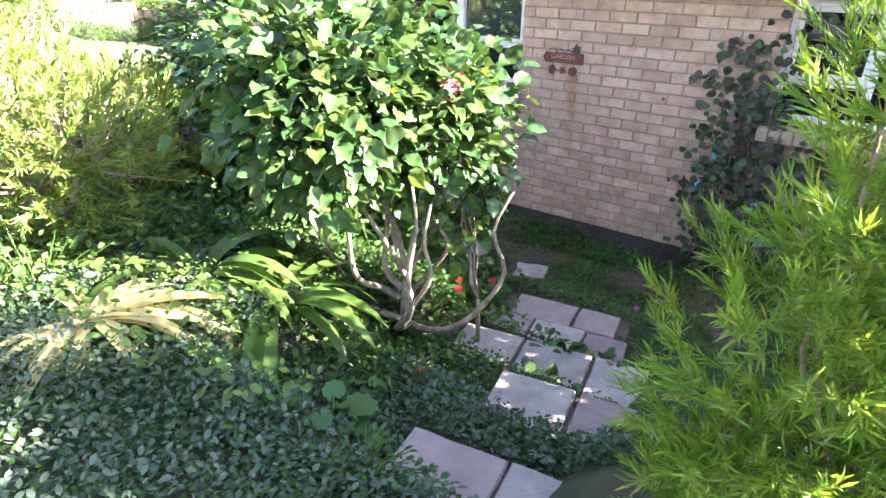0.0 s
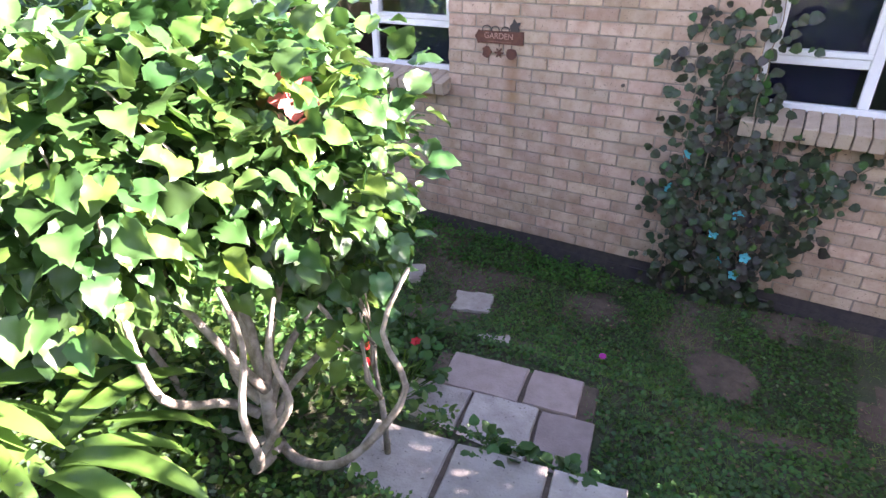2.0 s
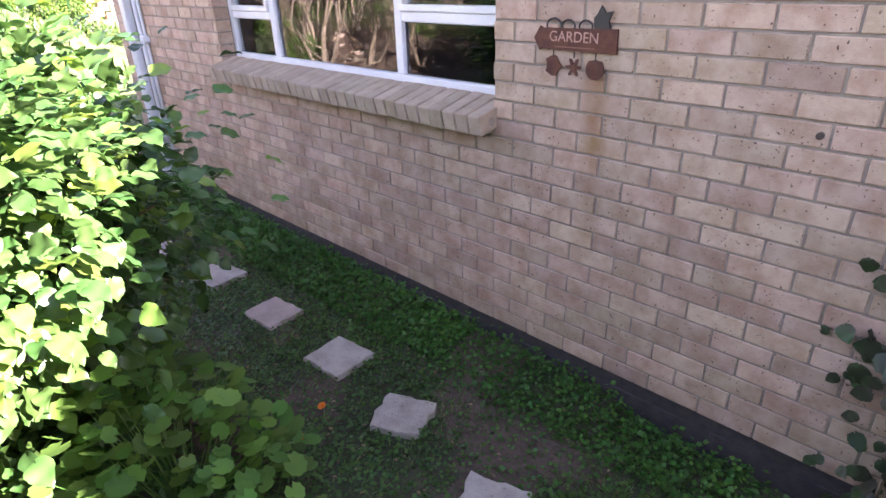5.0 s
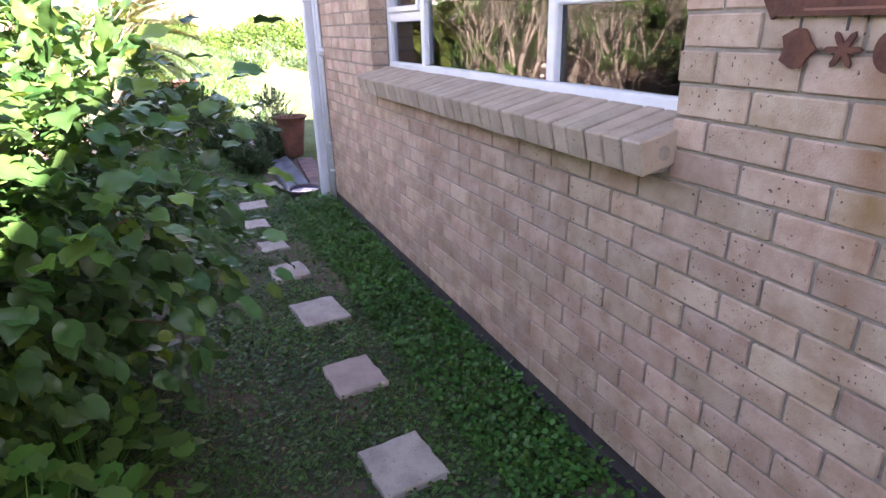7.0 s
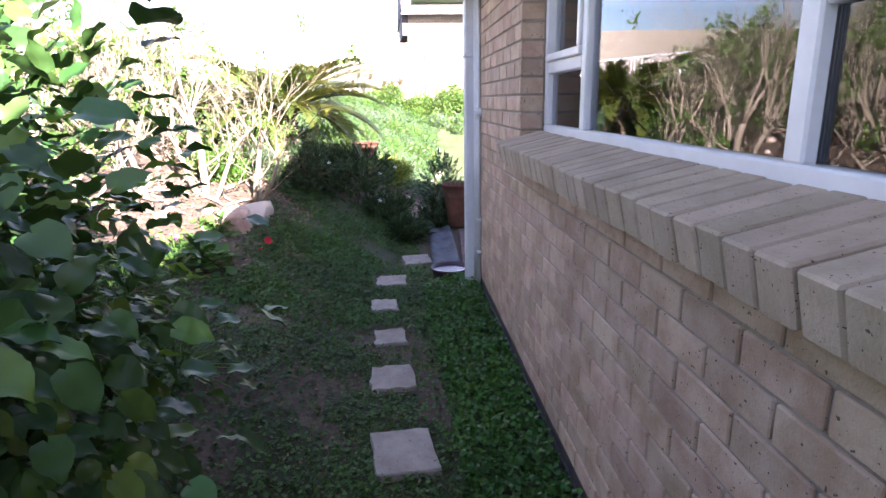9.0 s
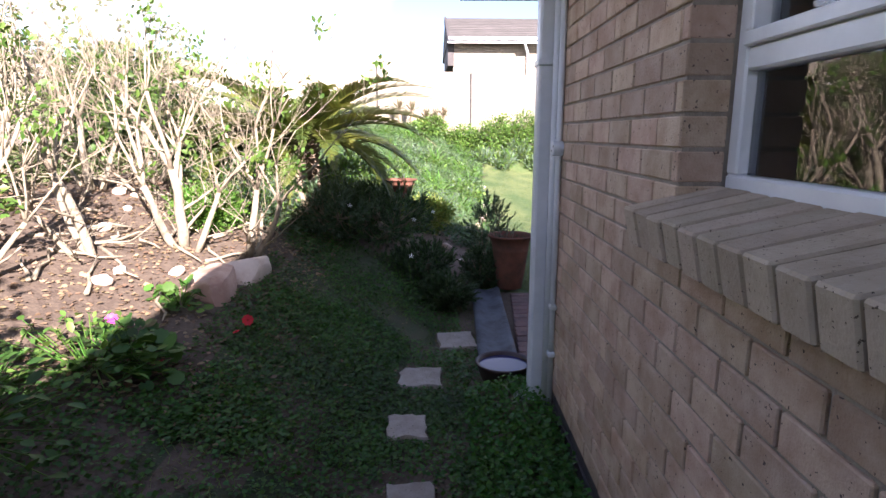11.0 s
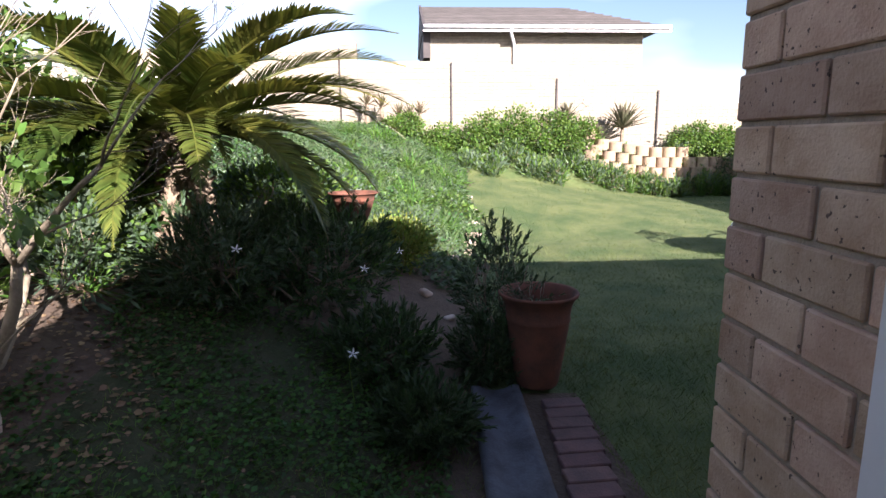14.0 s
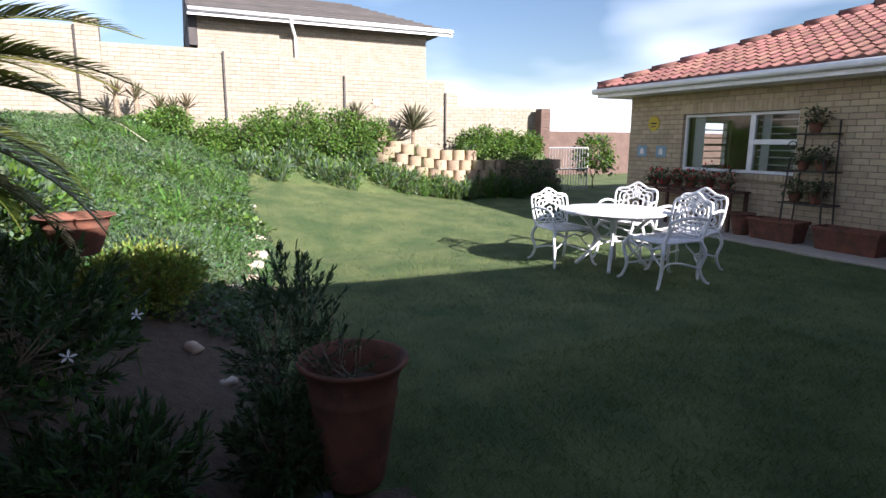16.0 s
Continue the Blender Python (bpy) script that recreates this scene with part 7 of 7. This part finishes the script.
for x, z, y in [(-0.42, 0.55, -0.09), (-0.30, 0.42, -0.12), (-0.18, 0.36, -0.14), (-0.24, 0.78, -0.13), (-0.62, 1.12, -0.07), (-0.70, 0.86, -0.06), (-0.36, 0.62, -0.12), (-0.14, 0.50, -0.14)]:
    q = WALL_M @ Vector((x, y, z))
    flower("plumbago_flower", "turquoise flower among the creeper leaves", tuple(q), M_BLUE, 0.036, 5, 0.0, (rr.uniform(-0.4, 0.4), -1, 0.4), group="turquoise flowers on the creeper", eye=M_BLUE)
for k, (p, m, word) in enumerate([((-6.70, 2.78, 0.62), M_PINK, "bright pink"), ((-7.12, 2.98, 0.53), M_RED, "deep red"), ((-7.04, 3.38, 0.50), M_RED, "deep red"), ((-9.55, 2.80, 1.10), M_CORAL, "coral red"), ((-9.62, 2.72, 1.12), M_CORAL, "coral red")]):
    flower("geranium_flower", word + " geranium flower head on a tall stalk", p, m, 0.034, 9, 0.2, (0.7, 0.3, 0.6), group="geranium flower heads", eye=m)
flower("vygie_flower", "small magenta flower in the grass", (-0.75, 3.72, 0.22), M_PINK, 0.022, 8, 0.08, eye=M_PINK)
for p in [(-9.46, 4.31, 0.74), (-9.15, 3.72, 0.92), (-9.35, 3.6, 1.0), (-9.75, 4.5, 0.78), (-8.75, 4.3, 0.52)]:
    flower("star_flower", "white star-shaped flower above the shaded bush", p, M_WHITEPETAL, 0.028, 5, 0.25, (0.5, 0.2, 0.6), width=0.62, group="white star flowers", eye=M_WHITEPETAL)
b0 = Vector(on_ground(-0.15, 4.14))
tagged(part("soil_mound", Build().lathe([(0.30, 0.0), (0.22, 0.045), (0.10, 0.06), (0.05, 0.045), (0.0, 0.04)], 20), M_SOIL, None, m=Matrix.Translation(b0 - Vector((0, 0, 0.02))), smooth=True), "low mound of bare soil in the grass", "soil")

# ---- garden furniture ----


def back_point(x, z):
    """The backrest leans and is hollowed."""
    return Vector((x, 0.20 + 0.24 * (z - 0.42) - 0.25 * x * x * 1.2 + 0.03, z))


def cast_chair():
    root = empty("cast_chair", Matrix(), "white cast-metal garden chair with a lattice back and scrolled legs", "chair", "chairs round the garden table")
    ring = [(-0.21, 0.42), (-0.235, 0.60), (-0.225, 0.74), (-0.12, 0.765), (-0.06, 0.80), (0.0, 0.825), (0.06, 0.80), (0.12, 0.765), (0.225, 0.74), (0.235, 0.60), (0.21, 0.42)]
    frame_pts = curve([back_point(x, z) for x, z in ring], 5)
    part("back_frame", Build().tube(frame_pts, 0.014, 7), M_IRON, root, smooth=True)
    b = Build()
    for k in (0.8, 0.58, 0.36):
        pts = [back_point(x * k, 0.585 + (z - 0.585) * k) for x, z in ring]
        b.tube(curve(pts + [pts[0]], 3), 0.0085, 5)
    for x, z in ring[::1] + [(-0.10, 0.42), (0.0, 0.42), (0.10, 0.42)]:
        p, q = (x, z), (x * 0.3, 0.585 + (z - 0.585) * 0.3)
        mid = ((p[0] + q[0]) / 2 + 0.03 * (1 if x < 0 else -1), (p[1] + q[1]) / 2 + 0.02)
        b.tube(curve([back_point(*p), back_point(*mid), back_point(*q)], 4), 0.008, 5)
    for cx, cz, r in ((-0.12, 0.66, 0.035), (0.12, 0.66, 0.035), (-0.13, 0.51, 0.035), (0.13, 0.51, 0.035), (0, 0.72, 0.035), (0, 0.585, 0.03), (-0.17, 0.60, 0.025), (0.17, 0.60, 0.025)):
        b.tube([back_point(cx + r * math.cos(t), cz + r * math.sin(t)) for t in np.linspace(0, 2 * math.pi, 11)], 0.007, 5)
    part("backrest", b, M_IRON, root, "openwork cast lattice", smooth=True)
    seat_ring = [(-0.23, -0.23), (0.0, -0.265), (0.23, -0.23), (0.225, 0.0), (0.20, 0.205), (0.0, 0.215), (-0.20, 0.205), (-0.225, 0.0), (-0.23, -0.23)]
    part("seat_frame", Build().tube(curve([(x, y, 0.415) for x, y in seat_ring], 4), 0.014, 7), M_IRON, root, smooth=True)
    b = Build()
    for i in range(-4, 5):
        x = i * 0.048
        b.tube([(x, -0.235, 0.415), (x * 0.95, 0.0, 0.402), (x * 0.9, 0.205, 0.415)], 0.009, 5)
        y = i * 0.05
        b.tube([(-0.215, y, 0.415), (0, y + 0.01, 0.403), (0.215, y, 0.415)], 0.009, 5)
    part("seat", b, M_IRON, root, "openwork cast seat", smooth=True)
    for s in (-1, 1):
        part("armrest", Build().tube(curve([back_point(s * 0.235, 0.60), (s * 0.27, 0.10, 0.635), (s * 0.275, -0.12, 0.625), (s * 0.26, -0.20, 0.59), (s * 0.245, -0.19, 0.52), (s * 0.235, -0.23, 0.415)], 5), 0.014, 7), M_IRON, root, smooth=True)
        part("leg", Build().tube(curve([(s * 0.22, -0.22, 0.42), (s * 0.265, -0.265, 0.32), (s * 0.235, -0.24, 0.16), (s * 0.25, -0.275, 0.04), (s * 0.275, -0.31, 0.012)], 5), [0.020 - 0.0004 * k for k in range(21)], 7), M_IRON, root, smooth=True)
        part("leg", Build().tube(curve([(s * 0.20, 0.20, 0.42), (s * 0.235, 0.25, 0.30), (s * 0.205, 0.225, 0.15), (s * 0.225, 0.27, 0.04), (s * 0.245, 0.31, 0.012)], 5), [0.020 - 0.0004 * k for k in range(21)], 7), M_IRON, root, smooth=True)
        part("stretcher", Build().tube(curve([(s * 0.24, -0.25, 0.15), (s * 0.12, -0.08, 0.19), (s * 0.12, 0.08, 0.19), (s * 0.21, 0.235, 0.15)], 4), 0.010, 6), M_IRON, root, smooth=True)
        part("leg_scroll", Build().tube(curve([(s * 0.225, -0.23, 0.40), (s * 0.10, -0.24, 0.33), (s * 0.16, -0.245, 0.26), (s * 0.235, -0.24, 0.20)], 4), 0.009, 6), M_IRON, root, smooth=True)
    part("apron", Build().tube(curve([(-0.22, -0.235, 0.38), (-0.1, -0.25, 0.34), (0, -0.255, 0.37), (0.1, -0.25, 0.34), (0.22, -0.235, 0.38)], 4), 0.010, 6), M_IRON, root, smooth=True)
    return root


def facing(x, y, dx, dy):
    """A chair at x, y whose sitter looks along dx, dy."""
    return pose(x, y, float(height(x, y)) + 0.008, 0, 0, math.degrees(math.atan2(dx, -dy))) @ Matrix.Scale(1.06, 4)


CHAIRS = [(-12.96, 8.85, 1.0, -0.05), (-11.72, 9.27, -0.06, -1.0), (-12.0, 9.88, 0.30, -0.95), (-12.92, 9.82, 0.5, -0.85)]
first = cast_chair()
first.matrix_basis = facing(*CHAIRS[0])
for c in CHAIRS[1:]:
    copy_thing(first, facing(*c))


def garden_table():
    x, y = -12.50, 9.25
    root = empty("garden_table", Matrix.Translation((x, y, float(height(x, y)) + 0.005)), "round white cast-metal garden table", "table")
    part("tabletop", Build().lathe([(0.0, 0.668), (0.54, 0.668), (0.615, 0.66), (0.625, 0.672), (0.615, 0.688), (0.57, 0.69), (0.0, 0.69)], 48), M_IRON, root, smooth=False)
    for k in range(4):
        t = math.pi / 4 + k * math.pi / 2
        d = Vector((math.cos(t), math.sin(t), 0))
        pts = [d * 0.45 + Vector((0, 0, 0.665)), d * 0.30 + Vector((0, 0, 0.52)), d * 0.16 + Vector((0, 0, 0.34)), d * 0.28 + Vector((0, 0, 0.16)), d * 0.42 + Vector((0, 0, 0.02))]
        part("leg", Build().tube(curve(pts, 5), 0.022, 7), M_IRON, root, smooth=True)
    part("leg_ring", Build().tube([(0.17 * math.cos(t), 0.17 * math.sin(t), 0.34) for t in np.linspace(0, 2 * math.pi, 20, endpoint=False)], 0.014, 6, closed=True), M_IRON, root, smooth=True)
    part("apron", Build().tube([(0.52 * math.cos(t), 0.52 * math.sin(t), 0.64 + 0.012 * math.cos(12 * t)) for t in np.linspace(0, 2 * math.pi, 48, endpoint=False)], 0.014, 6, closed=True), M_IRON, root, smooth=True)


garden_table()

# ---- against the wing's wall ----


def wire_rack():
    root = empty("plant_rack", Matrix.Translation((-12.72, 12.98, 0.035)), "dark wrought iron plant rack with three shelves", "plant stand")
    for x in (-0.32, 0.32):
        for y in (-0.12, 0.16):
            part("upright", Build().tube([(x, y, 0.0), (x * 0.8, y, 1.1), (x * 0.75, y, 1.75 if y > 0 else 1.2)], 0.012, 6), M_BLACK, root)
    for z, w in ((0.55, 0.36), (1.02, 0.33), (1.55, 0.27)):
        shelf = part("shelf", Build().tube([(-w, -0.14, z), (w, -0.14, z), (w, 0.18, z), (-w, 0.18, z)], 0.011, 5, closed=True), M_BLACK, root)
        for i in range(7):
            part("shelf_wire", Build().tube([(-w + w * i / 3, -0.14, z), (-w + w * i / 3, 0.18, z)], 0.005, 5), M_BLACK, shelf)
    for s in (-1, 1):
        part("scroll", Build().tube([(s * (0.30 + 0.09 * (1 - t / 6) * math.cos(t)), 0.0, 1.38 + 0.09 * (1 - t / 6) * math.sin(t)) for t in np.linspace(0, 5, 18)], 0.008, 5), M_BLACK, root)
    for x, y, z, r, h in ((-0.2, 12.98, 0.60, 0.10, 0.14), (0.12, 12.99, 0.60, 0.12, 0.16), (-0.12, 12.98, 1.07, 0.10, 0.14), (0.15, 12.98, 1.07, 0.11, 0.15), (0.0, 12.98, 1.60, 0.11, 0.14)):
        px = -12.72 + x
        clay_pot(px, y, z, r, h, "small terracotta pot on the plant rack", "pots on the plant rack", "small_pot")
        shrub("potted_plant", "small trailing plant in a pot on the rack", (px, y, z + h * 0.8), [((px, y, z + h + 0.06), (0.13, 0.11, 0.10))], 22, 12, OVAL, 0.05, [(M_DARKLEAF, 0.7), (M_BROM, 0.3)], M_BARK, 0.006, (px, y, z + h), int(300 + 50 * x + z * 10), category="plant", clump_r=0.04, group="plants on the rack")


wire_rack()


def potting_bench():
    root = empty("potting_bench", Matrix.Translation((-14.75, 12.85, 0.035)), "dark slatted bench under the window with red pots", "bench")
    for i in range(4):
        part("slat", Build().chamfer(-1.05, 1.05, -0.20 + i * 0.11, -0.11 + i * 0.11, 0.62, 0.645, 0.004), M_BENCH, root)
    for x in (-0.98, -0.33, 0.33, 0.98):
        for y in (-0.17, 0.2):
            part("leg", Build().chamfer(x - 0.025, x + 0.025, y - 0.025, y + 0.025, 0.0, 0.62, 0.004), M_BENCH, root)
    part("rail", Build().chamfer(-1.0, 1.0, -0.185, -0.155, 0.53, 0.60, 0.004), M_BENCH, root)
    for i, (x, r, h, mat) in enumerate([(-0.85, 0.10, 0.13, 0), (-0.55, 0.12, 0.12, 1), (-0.25, 0.10, 0.12, 0), (0.05, 0.12, 0.14, 1), (0.4, 0.13, 0.16, 0), (0.75, 0.12, 0.14, 1)]):
        px, py, pz = -14.75 + x, 12.83, 0.682
        clay_pot(px, py, pz, r, h, "red clay pot on the slatted bench", "pots on the bench", "small_pot")
        shrub("potted_plant", "small potted plant on the bench", (px, py, pz + h * 0.8), [((px, py, pz + h + 0.05), (0.13, 0.12, 0.09 + 0.12 * (i > 3)))], 24, 10, OVAL, 0.05, [(M_DARKLEAF, 0.8), (M_RED, 0.2)], M_BARK, 0.006, (px, py, pz + h), 320 + i, category="plant", clump_r=0.04, group="plants on the bench")


M_BENCH = material("red_brown_timber", (0.10, 0.035, 0.025), 0.7, second=(0.06, 0.025, 0.02), noise_scale=12)
potting_bench()


def trough(x, w, label):
    root = empty("planter_trough", Matrix.Translation((x, 12.72, 0.035)), label, "planter", "planters on the apron")
    b = Build()
    b.add([(-w * 0.45, -0.13, 0), (w * 0.45, -0.13, 0), (w * 0.45, 0.13, 0), (-w * 0.45, 0.13, 0), (-w / 2, -0.17, 0.30), (w / 2, -0.17, 0.30), (w / 2, 0.17, 0.30), (-w / 2, 0.17, 0.30)],
          [(3, 2, 1, 0), (0, 1, 5, 4), (1, 2, 6, 5), (2, 3, 7, 6), (3, 0, 4, 7)])
    part("trough_body", b, M_TERRACOTTA, root)
    b = Build()
    for p in ((-w / 2 - 0.015, w / 2 + 0.015, -0.185, -0.15), (-w / 2 - 0.015, w / 2 + 0.015, 0.15, 0.185), (-w / 2 - 0.015, -w / 2 + 0.02, -0.15, 0.15), (w / 2 - 0.02, w / 2 + 0.015, -0.15, 0.15)):
        b.chamfer(*p, 0.27, 0.315, 0.005)
    part("rim", b, M_TERRACOTTA, root)
    part("potting_soil", Build().box(-w / 2 + 0.02, w / 2 - 0.02, -0.15, 0.15, 0.24, 0.265), M_SOIL, root)


trough(-12.95, 0.75, "terracotta trough beside the plant rack")
trough(-11.9, 0.85, "long terracotta trough on the concrete apron")
clay_pot(-13.55, 12.72, 0.035, 0.20, 0.34, "dark clay pot standing on the concrete apron")


def wall_signs():
    m = Matrix.Translation((0, WING_Y - 0.008, 0))
    ob = part("yellow_sign", prism(Build(), [(-16.05 + 0.15 * math.cos(t), 1.81 + 0.15 * math.sin(t)) for t in np.linspace(math.pi / 8, 2 * math.pi + math.pi / 8, 8, endpoint=False)], -0.012, 0.0), M_YSIGN, None, m=m)
    tagged(ob, "yellow octagonal warning sign on the brick wall", "sign")
    part("sign_line", Build().box(-16.13, -15.97, -0.0135, -0.012, 1.795, 1.825), M_BLACK, ob)
    part("sign_line", Build().box(-16.11, -15.99, -0.0135, -0.012, 1.74, 1.76), M_BLACK, ob)
    for x in (-16.32, -15.82):
        ob = part("house_plaque", Build().chamfer(x - 0.13, x + 0.13, -0.014, 0.0, 1.17, 1.39, 0.006), M_BSIGN, None, m=m)
        tagged(ob, "pale blue square tile plaque on the brick wall", "plaque", "blue plaques")
        part("plaque_figure", prism(Build(), [(x - 0.05, 1.22), (x + 0.05, 1.22), (x + 0.05, 1.30), (x, 1.35), (x - 0.05, 1.30)], -0.0165, -0.014), M_WHITE, ob)


M_YSIGN = material("yellow_paint", (0.55, 0.42, 0.03), 0.6, second=(0.45, 0.33, 0.03), noise_scale=12)
M_BSIGN = material("blue_tile", (0.17, 0.30, 0.42), 0.35, second=(0.24, 0.36, 0.46), noise_scale=14)
wall_signs()
shrub("gate_creeper", "bright leafy creeper beside the gate", on_ground(-20.9, 15.7), [((-20.9, 15.7, 1.05), (0.4, 0.65, 0.55))], 90, 16, BROAD, 0.08, [(M_HEDGE, 0.7), (M_DARKLEAF, 0.3)], M_BARK, 0.02, (-20.9, 15.7, 0.4), 340, category="creeper", clump_r=0.09)

# ---- bricks nearest the path, one by one ----
meshes = {}
for p, q, za, zb, rng in brick_layout(WALL_X0, WALL_X1, WALL_Z0, WALL_Z1, [WIN_A, WIN_B], COURSE, PITCH, 0.010, 3):
    e = rng.uniform(-0.0015, 0.002)
    if not in_near(p, q, za, zb):
        continue
    w, hgt = round(q - p, 3), round(zb - za, 3)
    if (w, hgt) not in meshes:
        meshes[w, hgt] = Build().chamfer(-w / 2, w / 2, -0.008, 0.11, -hgt / 2, hgt / 2, 0.0035).mesh("brick", M_BRICK)
    ob = new("brick", meshes[w, hgt])
    ob.parent = wall_south
    ob.matrix_basis = Matrix.Translation(((p + q) / 2, -e, (za + zb) / 2))
